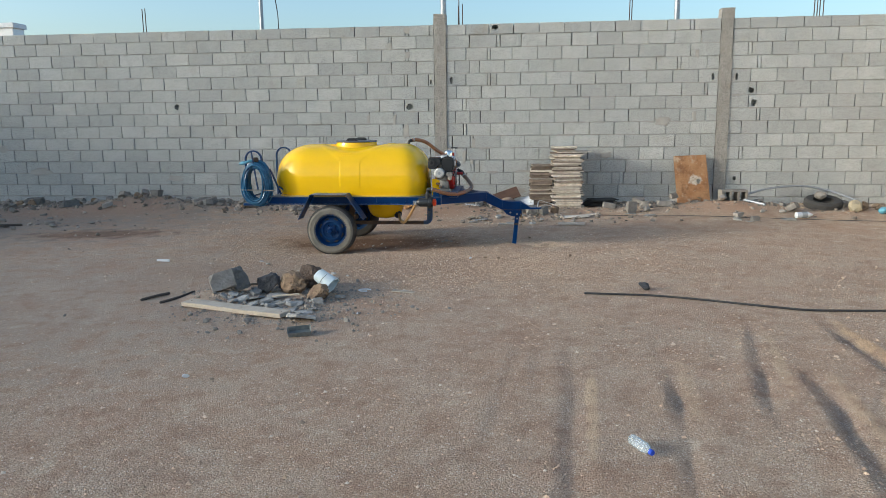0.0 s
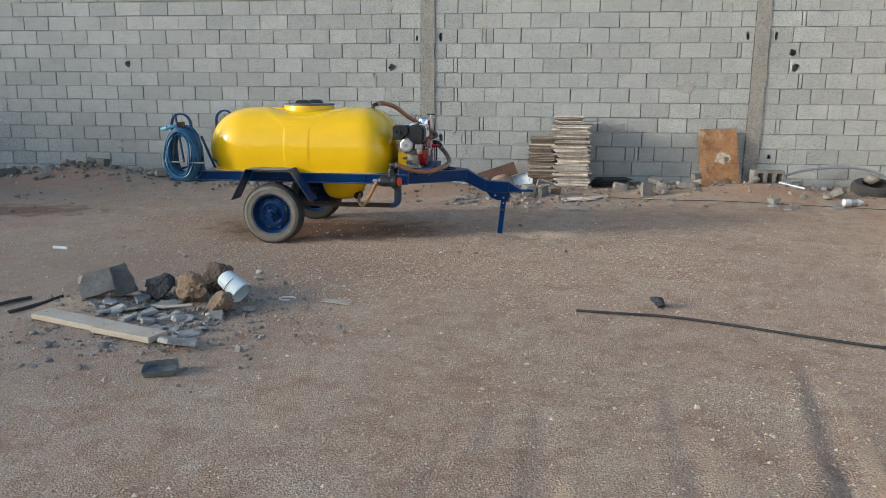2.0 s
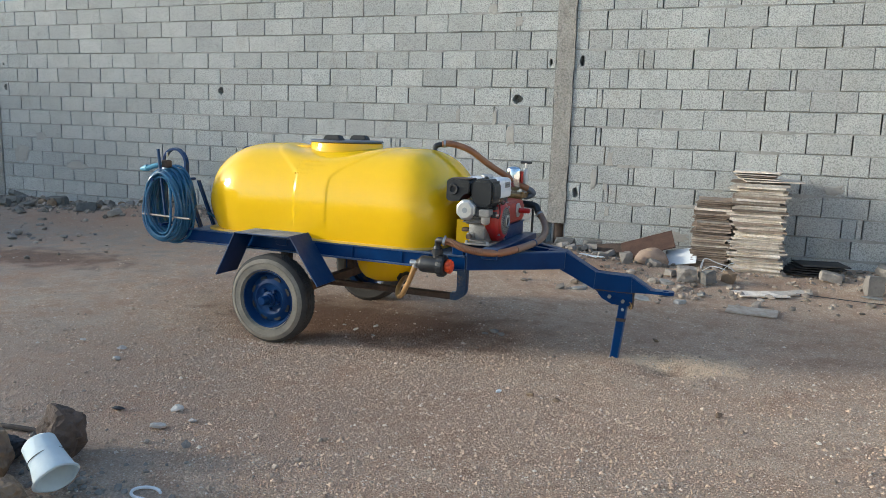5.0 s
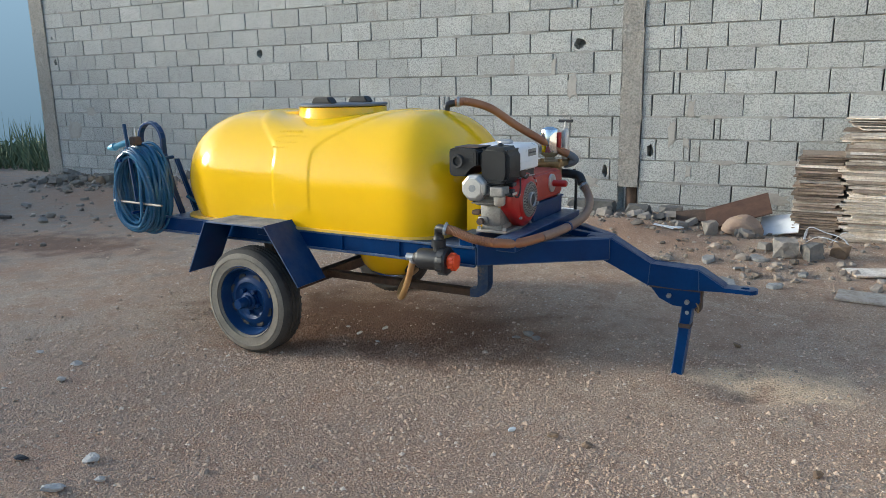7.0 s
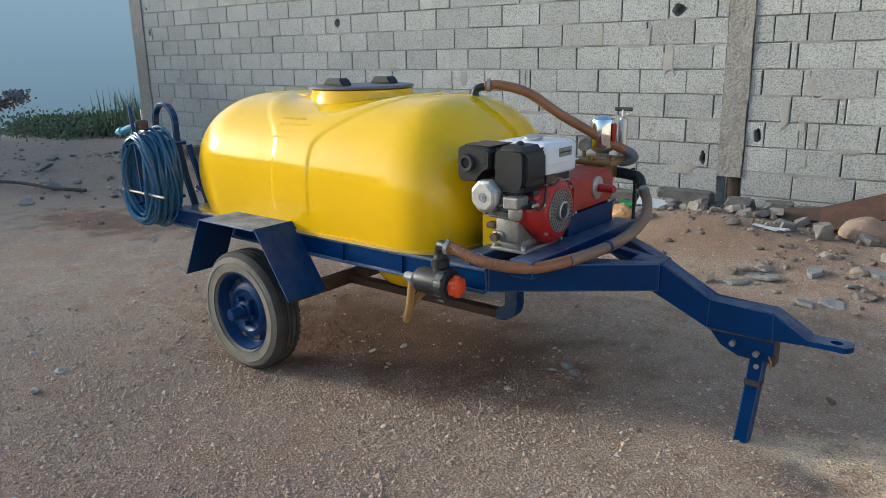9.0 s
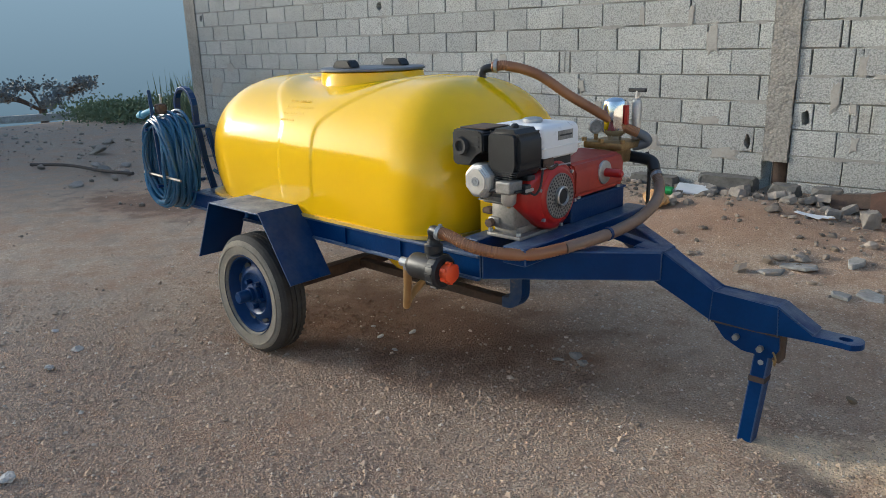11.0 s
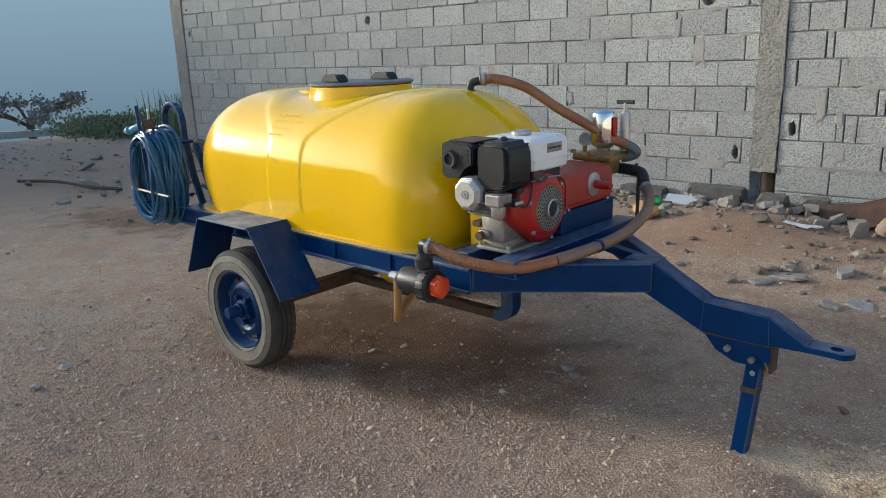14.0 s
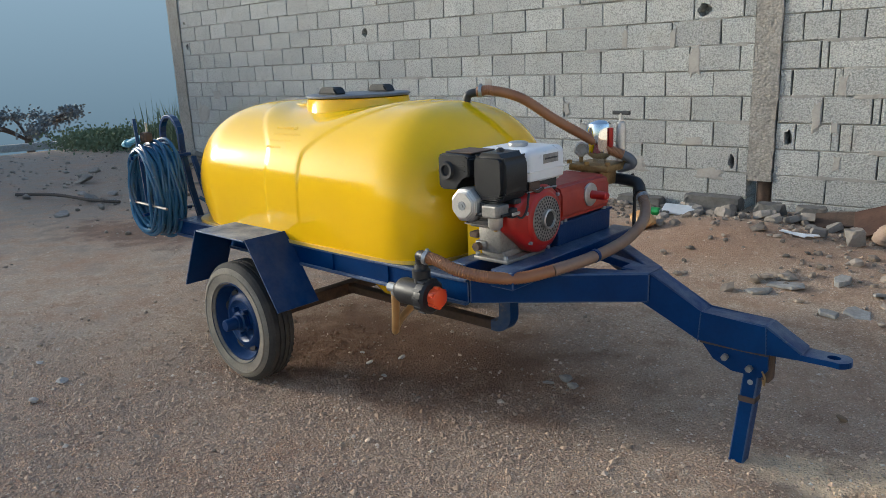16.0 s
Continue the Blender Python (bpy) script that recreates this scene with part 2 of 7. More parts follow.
def tint_patches(m, spots):
    """Another colour in soft-edged patches, for earth and for painted shade: x, y, half length, half width, turn,
    colour.
    """
    N, L = m.node_tree.nodes, m.node_tree.links
    b = N["Principled BSDF"]
    geo = N.new("ShaderNodeNewGeometry")
    wob = N.new("ShaderNodeTexNoise")
    wob.inputs["Scale"].default_value, wob.inputs["Detail"].default_value = 5.0, 6.0
    L.new(geo.outputs["Position"], wob.inputs["Vector"])
    col = b.inputs["Base Color"].links[0].from_socket
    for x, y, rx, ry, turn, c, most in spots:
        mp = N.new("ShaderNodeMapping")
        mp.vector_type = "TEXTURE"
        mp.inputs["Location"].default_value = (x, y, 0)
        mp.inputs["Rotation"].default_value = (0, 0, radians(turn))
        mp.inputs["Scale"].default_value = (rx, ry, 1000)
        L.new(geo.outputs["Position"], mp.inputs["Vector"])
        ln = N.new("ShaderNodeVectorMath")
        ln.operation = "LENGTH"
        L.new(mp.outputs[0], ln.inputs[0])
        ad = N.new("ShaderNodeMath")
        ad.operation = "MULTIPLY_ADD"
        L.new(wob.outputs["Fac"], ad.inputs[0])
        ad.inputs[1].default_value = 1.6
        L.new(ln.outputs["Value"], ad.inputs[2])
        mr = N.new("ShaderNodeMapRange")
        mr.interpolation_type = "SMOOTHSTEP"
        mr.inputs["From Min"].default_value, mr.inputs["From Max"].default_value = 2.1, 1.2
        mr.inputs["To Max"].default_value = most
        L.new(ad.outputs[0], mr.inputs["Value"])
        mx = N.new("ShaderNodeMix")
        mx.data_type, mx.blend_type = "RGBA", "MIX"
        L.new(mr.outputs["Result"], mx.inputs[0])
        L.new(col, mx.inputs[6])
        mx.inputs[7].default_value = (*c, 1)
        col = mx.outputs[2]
    L.new(col, b.inputs["Base Color"])


def mottle(m, c, scale, lo, hi, most):
    """Ragged flecks of another colour."""
    N, L = m.node_tree.nodes, m.node_tree.links
    b = N["Principled BSDF"]
    geo, n, mr, mx = (N.new("ShaderNode" + k) for k in ("NewGeometry", "TexNoise", "MapRange", "Mix"))
    n.inputs["Scale"].default_value, n.inputs["Detail"].default_value, n.inputs["Roughness"].default_value = scale, 8.0, 0.72
    L.new(geo.outputs["Position"], n.inputs["Vector"])
    mr.inputs["From Min"].default_value, mr.inputs["From Max"].default_value, mr.inputs["To Max"].default_value = lo, hi, most
    L.new(n.outputs["Fac"], mr.inputs["Value"])
    mx.data_type = "RGBA"
    L.new(mr.outputs["Result"], mx.inputs[0])
    L.new(b.inputs["Base Color"].links[0].from_socket, mx.inputs[6])
    mx.inputs[7].default_value = (*c, 1)
    L.new(mx.outputs[2], b.inputs["Base Color"])


# last of these three: shadow inside the small pit, painted dark
RED_EARTH, SUNLIT_SAND, PIT_SHADE = (0.36, 0.20, 0.12), (0.62, 0.45, 0.29), (0.14, 0.09, 0.065)
BROWN, GREYISH = (0.52, 0.375, 0.265), (0.245, 0.205, 0.17)
EARTH_AND_SHADE = [(0.75, 8.45, 1.5, 0.75, 10, BROWN, 0.3), (-8.6, 9.9, 6.5, 3.2, 8, GREYISH, 0.85), (-4.75, 8.65, 1.0, 0.42, 8, (0.17, 0.095, 0.06), 0.9), (-0.1, 7.15, 2.0, 0.8, 5, BROWN, 0.35), (-2.8, 5.3, 2.6, 2.4, 0, (0.34, 0.28, 0.225), 0.5),
          # first patch here: red-brown earth, darkened further for the trailer's shade
          (-0.85, 8.15, 1.15, 0.60, 4, (0.19, 0.098, 0.055), 0.92), (1.19, 8.20, 0.34, 0.21, 10, (0.84, 0.62, 0.40), 1.0), (1.09, 8.02, 0.09, 0.06, 20, PIT_SHADE, 0.6),
          (-0.35, 10.7, 0.9, 0.5, 5, RED_EARTH, 0.5), (3.8, 11.0, 0.8, 0.4, 0, RED_EARTH, 0.5), (0.0, 6.6, 1.4, 0.5, 20, RED_EARTH, 0.3), (-6.2, 10.6, 1.6, 0.5, 0, RED_EARTH, 0.4),
          # sandy rut crests; sunlight on their slopes is painted into the tone
          (1.27, 3.15, 0.035, 0.65, -4, SUNLIT_SAND, 0.8), (2.62, 3.2, 0.05, 0.55, -6, SUNLIT_SAND, 0.85), (3.14, 4.4, 0.06, 0.55, 1, (0.66, 0.44, 0.25), 0.85), (2.46, 4.0, 0.04, 0.6, -11, SUNLIT_SAND, 0.6), (1.83, 3.5, 0.05, 0.5, -4, SUNLIT_SAND, 0.4), (-1.1, 6.65, 1.5, 0.75, 12, (0.33, 0.225, 0.16), 0.6)]
tint_patches(M_GROUND, EARTH_AND_SHADE)
mottle(M_GROUND, (0.29, 0.168, 0.105), 5.0, 0.49, 0.66, 0.66)
mottle(M_GROUND, (0.40, 0.225, 0.14), 1.3, 0.52, 0.68, 0.45)
mottle(M_GROUND, (0.74, 0.63, 0.50), 17.0, 0.60, 0.70, 0.6)
mottle(M_GROUND, (0.16, 0.11, 0.08), 34.0, 0.62, 0.72, 0.6)
M_SHARD = surf("pale_concrete", (0.23, 0.22, 0.205), (0.42, 0.405, 0.375), 11, 0.92, bump=0.007, bscale=65, each=0.25, fine=0.5, c3=(0.36, 0.28, 0.20), spots=0.04, sscale=7)
M_PEBBLE = surf("pebble", (0.43, 0.29, 0.195), (0.57, 0.425, 0.30), 25, 0.9, fine=0.2, each=0.42, island=True, odd=((0.68, 0.59, 0.48), 0.08))
# pebbles get the same tints, with the painted shade under the trailer
tint_patches(M_PEBBLE, EARTH_AND_SHADE[1:6])
M_YELLOW = surf("yellow_plastic", (0.92, 0.54, 0.002), (0.94, 0.56, 0.003), 2.5, 0.12, bump=0.0004, bscale=14, fine=0.03, rvar=0.06)
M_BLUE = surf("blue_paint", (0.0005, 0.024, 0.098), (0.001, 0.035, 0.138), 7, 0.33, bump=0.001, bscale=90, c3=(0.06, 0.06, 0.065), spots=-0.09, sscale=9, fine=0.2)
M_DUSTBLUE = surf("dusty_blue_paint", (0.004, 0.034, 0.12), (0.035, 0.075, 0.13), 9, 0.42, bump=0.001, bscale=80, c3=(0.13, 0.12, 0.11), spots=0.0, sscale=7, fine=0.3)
M_BLUEEDGE = surf("rubbed_blue_edge", (0.006, 0.05, 0.16), (0.07, 0.10, 0.16), 22, 0.45, bump=0.001, bscale=90, c3=(0.24, 0.19, 0.14), spots=0.0, sscale=16, fine=0.3)
M_RIM = surf("dull_blue_rim", (0.002, 0.026, 0.10), (0.012, 0.042, 0.12), 9, 0.38, bump=0.001, bscale=90, fine=0.3, c3=(0.06, 0.055, 0.05), spots=-0.02, sscale=12)
M_DUSTBLACK = surf("dusty_black_plastic", (0.007, 0.008, 0.010), (0.018, 0.019, 0.021), 9, 0.42, bump=0.0006, bscale=200, fine=0.25)
M_DULLALU = surf("dirty_aluminium", (0.20, 0.19, 0.175), (0.33, 0.315, 0.295), 20, 0.55, 0.6, bump=0.001, bscale=160, fine=0.4)
for _m in (M_BLUE, M_DUSTBLUE, M_RIM):
    _m.node_tree.nodes["Principled BSDF"].inputs["Specular IOR Level"].default_value = 0.16


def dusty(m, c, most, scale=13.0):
    """Dust, and the sky's reflection painted in, as broken pale patches on faces that look up."""
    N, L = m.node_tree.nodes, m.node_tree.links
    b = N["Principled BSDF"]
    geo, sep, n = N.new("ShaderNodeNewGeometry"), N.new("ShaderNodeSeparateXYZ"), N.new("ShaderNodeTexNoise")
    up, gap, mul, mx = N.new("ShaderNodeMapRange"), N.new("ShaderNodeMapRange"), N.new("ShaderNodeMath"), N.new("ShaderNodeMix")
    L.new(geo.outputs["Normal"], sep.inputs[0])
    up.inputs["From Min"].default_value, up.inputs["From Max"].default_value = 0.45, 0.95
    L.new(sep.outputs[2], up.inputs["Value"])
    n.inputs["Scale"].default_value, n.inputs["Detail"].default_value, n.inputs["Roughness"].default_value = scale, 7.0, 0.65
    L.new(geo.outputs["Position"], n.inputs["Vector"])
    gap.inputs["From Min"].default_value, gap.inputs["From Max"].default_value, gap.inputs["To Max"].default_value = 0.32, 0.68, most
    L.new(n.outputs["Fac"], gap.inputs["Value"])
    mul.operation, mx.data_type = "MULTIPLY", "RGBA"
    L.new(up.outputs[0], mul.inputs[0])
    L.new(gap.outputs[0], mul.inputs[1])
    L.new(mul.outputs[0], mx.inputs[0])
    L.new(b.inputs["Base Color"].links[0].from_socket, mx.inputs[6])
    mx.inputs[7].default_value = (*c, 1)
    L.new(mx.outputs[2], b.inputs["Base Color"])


# pale tops: settled dust together with sky reflection put into the colour
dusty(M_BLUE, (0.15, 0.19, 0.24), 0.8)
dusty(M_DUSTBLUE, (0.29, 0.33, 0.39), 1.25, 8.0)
M_DIRTYYELLOW = surf("dirty_yellow_plastic", (0.80, 0.47, 0.03), (0.62, 0.44, 0.13), 9, 0.4, fine=0.3, c3=(0.42, 0.33, 0.22), spots=0.03, sscale=7)
M_RUSTBAR = surf("rusty_steel", (0.06, 0.04, 0.03), (0.12, 0.075, 0.05), 14, 0.85, bump=0.002, bscale=90)
M_RUSTBAND = surf("rubbed_rust", (0.055, 0.035, 0.028), (0.09, 0.06, 0.045), 30, 0.85, fine=0.4)
M_TYRE = surf("dusty_rubber", (0.032, 0.030, 0.028), (0.06, 0.054, 0.048), 9, 0.85, bump=0.001, bscale=150, fine=0.3)
M_WALLRUB = surf("dusty_sidewall", (0.15, 0.135, 0.11), (0.24, 0.215, 0.175), 10, 0.9, bump=0.001, bscale=120, fine=0.3)
M_BLACK = surf("black_plastic", (0.012, 0.013, 0.015), (0.022, 0.023, 0.026), 14, 0.45, bump=0.0004, bscale=300, fine=0.2)
M_GREYLID = surf("grey_plastic", (0.10, 0.11, 0.125), (0.15, 0.16, 0.175), 10, 0.5, fine=0.2)
M_WHITE = surf("white_enamel", (0.72, 0.73, 0.74), (0.78, 0.79, 0.80), 5, 0.3, fine=0.05)
M_RED = surf("red_enamel", (0.34, 0.012, 0.01), (0.42, 0.02, 0.015), 9, 0.32, fine=0.15)
M_REDOX = surf("red_oxide_paint", (0.30, 0.025, 0.015), (0.38, 0.04, 0.02), 9, 0.5, fine=0.25)
M_ORANGE = surf("orange_plastic", (0.75, 0.06, 0.012), (0.8, 0.09, 0.02), 12, 0.4, fine=0.1)
M_ALU = surf("cast_aluminium", (0.45, 0.44, 0.42), (0.6, 0.58, 0.56), 25, 0.45, 0.85, bump=0.0006, bscale=220, fine=0.3)
M_CHROME = surf("chrome", (0.72, 0.72, 0.72), (0.78, 0.78, 0.78), 8, 0.12, 1.0, fine=0.0, rvar=0.04)
M_BRASS = surf("tarnished_brass", (0.25, 0.16, 0.07), (0.36, 0.24, 0.11), 20, 0.5, 0.7, fine=0.4, bump=0.001, bscale=120)
M_HOSE = surf("ribbed_brown_hose", (0.26, 0.105, 0.045), (0.36, 0.165, 0.075), 12, 0.38, fine=0.2)
M_HOSEG = surf("grey_brown_hose", (0.20, 0.11, 0.065), (0.27, 0.17, 0.115), 4, 0.45, fine=0.2)
M_CLEARH = surf("amber_hose", (0.38, 0.21, 0.08), (0.46, 0.28, 0.12), 12, 0.35, fine=0.1)
M_BLUEHOSE = surf("blue_hose", (0.02, 0.085, 0.17), (0.04, 0.14, 0.25), 12, 0.24, fine=0.15, each=0.15)
M_LBLUE = surf("light_blue_plastic", (0.10, 0.32, 0.45), (0.15, 0.4, 0.52), 12, 0.4, fine=0.1)
M_RUBBLE = surf("mixed_rubble", (0.20, 0.16, 0.125), (0.34, 0.285, 0.23), 9, 0.92, bump=0.004, bscale=70, each=0.5, island=True)
M_SCATTER = surf("scattered_stone", (0.34, 0.245, 0.175), (0.56, 0.45, 0.345), 14, 0.92, bump=0.003, bscale=90, each=0.45, island=True)
M_ROCK = surf("grey_rubble", (0.20, 0.175, 0.15), (0.31, 0.28, 0.245), 9, 0.92, bump=0.006, bscale=60, c3=(0.40, 0.35, 0.29), spots=0.02, sscale=5, each=0.2)
M_BROWNROCK = surf("brown_rock", (0.17, 0.11, 0.07), (0.27, 0.19, 0.12), 9, 0.92, bump=0.01, bscale=40, c3=(0.10, 0.085, 0.075), spots=0.04, sscale=8)
M_PALESTONE = surf("pale_stone", (0.40, 0.375, 0.34), (0.54, 0.51, 0.47), 14, 0.92, bump=0.004, bscale=80, fine=0.3)
M_DARKROCK = surf("dark_rock", (0.035, 0.036, 0.042), (0.075, 0.075, 0.08), 14, 0.85, bump=0.008, bscale=50)
M_PLANK = surf("sun_bleached_wood", (0.42, 0.35, 0.27), (0.54, 0.47, 0.38), 6, 0.85, bump=0.002, bscale=70, fine=0.3)
M_BOARD = surf("weathered_board", (0.50, 0.42, 0.335), (0.76, 0.69, 0.60), 14, 0.9, bump=0.003, bscale=90, fine=0.55, each=0.4, c3=(0.27, 0.20, 0.15), spots=-0.02, sscale=11)
M_BOARDD = surf("dark_weathered_board", (0.20, 0.15, 0.115), (0.33, 0.26, 0.20), 14, 0.9, bump=0.003, bscale=90, fine=0.5, each=0.35, c3=(0.52, 0.46, 0.39), spots=-0.04, sscale=13)
M_RUSTPLATE = surf("rusty_sheet", (0.25, 0.11, 0.04), (0.38, 0.21, 0.10), 5, 0.85, bump=0.001, bscale=60, c3=(0.46, 0.37, 0.27), spots=0.10, sscale=3.0, fine=0.3)


def worn_round(m, x, z, r, c):
    """Scale worn pale round a hole at (x, z) of the sheet itself, with ragged edges."""
    N, L = m.node_tree.nodes, m.node_tree.links
    b = N["Principled BSDF"]
    tc, mp, ln, n, ad, mr, mx = (N.new("ShaderNode" + k) for k in ("TexCoord", "Mapping", "VectorMath", "TexNoise", "Math", "MapRange", "Mix"))
    mp.vector_type = "TEXTURE"
    mp.inputs["Location"].default_value, mp.inputs["Scale"].default_value = (x, 0, z), (r, 10, r * 0.8)
    L.new(tc.outputs["Object"], mp.inputs["Vector"])
    ln.operation = "LENGTH"
    L.new(mp.outputs[0], ln.inputs[0])
    n.inputs["Scale"].default_value, n.inputs["Detail"].default_value = 13.0, 6.0
    L.new(tc.outputs["Object"], n.inputs["Vector"])
    ad.operation = "MULTIPLY_ADD"
    L.new(n.outputs["Fac"], ad.inputs[0])
    ad.inputs[1].default_value = 2.2
    L.new(ln.outputs["Value"], ad.inputs[2])
    mr.inputs["From Min"].default_value, mr.inputs["From Max"].default_value = 2.15, 1.75
    L.new(ad.outputs[0], mr.inputs["Value"])
    mx.data_type = "RGBA"
    L.new(mr.outputs["Result"], mx.inputs[0])
    L.new(b.inputs["Base Color"].links[0].from_socket, mx.inputs[6])
    mx.inputs[7].default_value = (*c, 1)
    L.new(mx.outputs[2], b.inputs["Base Color"])


worn_round(M_RUSTPLATE, 0.05, 0.36, 0.11, (0.50, 0.43, 0.34))
mottle(M_RUSTPLATE, (0.13, 0.055, 0.02), 7.0, 0.48, 0.64, 0.7)
mottle(M_RUSTPLATE, (0.52, 0.44, 0.34), 26.0, 0.60, 0.68, 0.5)
M_OLDCONCRETE = surf("old_concrete", (0.115, 0.11, 0.10), (0.19, 0.18, 0.165), 8, 0.93, bump=0.006, bscale=55, c3=(0.23, 0.20, 0.165), spots=0.02, sscale=6, fine=0.4)
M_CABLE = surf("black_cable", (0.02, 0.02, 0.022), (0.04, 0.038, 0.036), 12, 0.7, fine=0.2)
M_CLOTH = surf("white_scrap", (0.62, 0.64, 0.66), (0.74, 0.75, 0.76), 9, 0.7, fine=0.1, bump=0.003, bscale=40)
M_STEEL = surf("galvanised_steel", (0.32, 0.34, 0.36), (0.42, 0.44, 0.46), 20, 0.5, 0.7, fine=0.2)
M_DRYLEAF = surf("green_bush", (0.10, 0.135, 0.07), (0.16, 0.19, 0.105), 6, 0.8, fine=0.3)
# the mist's bluish veil is mixed into this leaf colour
M_MISTYLEAF = surf("misty_leaf", (0.11, 0.135, 0.15), (0.15, 0.175, 0.19), 6, 0.8, fine=0.3)
M_BARK = surf("bark", (0.05, 0.04, 0.035), (0.08, 0.065, 0.055), 9, 0.9, bump=0.01, bscale=30)

# ---- the ground ----


def hgt(x, y):
    """Height of the ground: earth heaped against the wall, ruts, unevenness."""
    h = 0.012 * noise.noise(Vector((x * 0.5, y * 0.5, 3))) + 0.0022 * noise.noise(Vector((x * 1.9, y * 1.9, 7))) + 0.0018 * noise.noise(Vector((x * 6.5, y * 6.5, 5))) + 0.0013 * noise.noise(Vector((x * 15, y * 15, 8)))
    if -9.4 < x < 9 and y > 9.2:
        k = min(1.0, max(0.0, (y - 9.9) / 1.5))
        k = k * k * (3 - 2 * k)
        h += k * (0.075 + 0.05 * noise.noise(Vector((x * 0.8, y * 0.8, 11))))
    if x < -14.2:
        h -= min(90.0, (-14.2 - x) * 0.13)
    if y > 8.8:
        h += 0.13 * math.exp(-(((x + 0.35) / 0.75) ** 2 + ((y - 10.75) / 0.5) ** 2))
        h += 0.10 * math.exp(-(((x - 3.9) / 0.8) ** 2 + ((y - 11.2) / 0.4) ** 2))
        h += 0.16 * math.exp(-(((x + 5.3) / 0.9) ** 2 + ((y - 11.1) / 0.5) ** 2))
    elif y > 7.4:
        h -= 0.032 * math.exp(-(((x - 1.09) / 0.11) ** 2 + ((y - 8.02) / 0.09) ** 2))
        h += 0.022 * math.exp(-(((x - 1.20) / 0.16) ** 2 + ((y - 8.22) / 0.12) ** 2))
        h -= 0.024 * (math.exp(-(((x + 1.24) / 0.35) ** 2 + ((y - 7.52) / 0.3) ** 2)) + math.exp(-(((x + 1.24) / 0.35) ** 2 + ((y - 8.84) / 0.3) ** 2)))
        h += 0.026 * math.exp(-(((x - 0.79) / 0.22) ** 2 + ((y - 8.08) / 0.22) ** 2))
    elif 4.9 < y < 5.9:
        h += 0.06 * math.exp(-(((x + 1.68) / 0.22) ** 2 + ((y - 5.36) / 0.16) ** 2))
    for x0, y0, x1, y1, w, d in RUTS if 0.9 < y < 6.0 and -0.2 < x < 4.2 else ():
        dx, dy = x1 - x0, y1 - y0
        ln = math.hypot(dx, dy)
        s = ((x - x0) * dx + (y - y0) * dy) / ln
        if -0.4 < s < ln + 0.4:
            q = ((x - x0) * dy - (y - y0) * dx) / ln / (w * 0.66) + 0.5 * noise.noise(Vector((x * 3, y * 3, 21)))
            if abs(q) < 3:
                e = min(1, max(0, (s + 0.4) / 0.5)) * min(1, max(0, (ln + 0.4 - s) / 0.5))
                h += e * 0.92 * d * (0.62 + 0.7 * noise.noise(Vector((x * 2.6, y * 2.6, 31)))) * (-math.exp(-q * q * 1.5) + 0.7 * math.exp(-(q - 1.5) ** 2 * 3) + 0.35 * math.exp(-(q + 1.5) ** 2 * 3))
    return h


RUTS = [(0.90, 4.3, 0.74, 2.6, 0.06, 0.014), (1.13, 5.5, 1.0, 3.7, 0.05, 0.010), (1.21, 3.85, 1.13, 2.2, 0.09, 0.019), (1.78, 4.3, 1.73, 3.2, 0.07, 0.019), (1.73, 3.2, 1.60, 2.2, 0.07, 0.019),
        (2.50, 4.75, 2.20, 3.25, 0.08, 0.024), (2.57, 3.75, 2.48, 3.0, 0.10, 0.038), (2.48, 3.0, 2.40, 2.3, 0.10, 0.038), (3.06, 4.85, 3.06, 3.7, 0.09, 0.036)]


def axis(lo, hi, step, far, grow=1.35):
    a = list(np.arange(lo, hi + 1e-6, step))
    s, p = step, hi
    while p < far:
        s *= grow
        p += s
        a.append(p)
    s, p, left = step, lo, []
    while p > -far:
        s *= grow
        p -= s
        left.append(p)
    return left[::-1] + a


def build_ground():
    xs, ys = axis(-7.4, 6.2, 0.044, 900), axis(0.6, 11.9, 0.044, 900)
    verts = [(x, y, hgt(x, y)) for y in ys for x in xs]
    w = len(xs)
    faces = [(j * w + i, j * w + i + 1, (j + 1) * w + i + 1, (j + 1) * w + i) for j in range(len(ys) - 1) for i in range(w - 1)]
    me = bpy.data.meshes.new("ground")
    me.from_pydata(verts, [], faces)
    me.materials.append(M_GROUND)
    me.shade_smooth()
    tagged(new("ground", me), "reddish-brown gravelly earth with tyre ruts", "ground", kind="structure")


build_ground()

# ---- the wall ----
WY = 11.77                      # front face
TOP, PITCH = 2.955, 0.2
PIERS = [(-9.42, -9.12, 2.96), (-0.58, -0.385, 3.12), (3.90, 4.085, 3.10), (8.3, 8.5, 3.1)]
# panels: from, to, length of a block, first joint of each course from the top, further cuts of even and odd courses
PANELS = [(-9.12, -0.58, 0.412, (-4.36, -4.17, -4.32, -4.16, -4.38, -4.19, -4.38, -4.14, -4.39, -4.18), ((), ())),
          (-0.385, 3.90, 0.396, (0.31, 0.43, 0.29, 0.16, 0.43, 0.18, 0.34, 0.17, 0.34, 0.10, 0.34, 0.15), ((-0.06,), (0.0,))),
          (4.085, 8.3, 0.395, (4.33, 4.46, 4.67, 4.53, 4.38, 4.49, 4.77, 4.85, 4.68, 4.52, 4.35, 4.55, 4.32), ((), ()))]
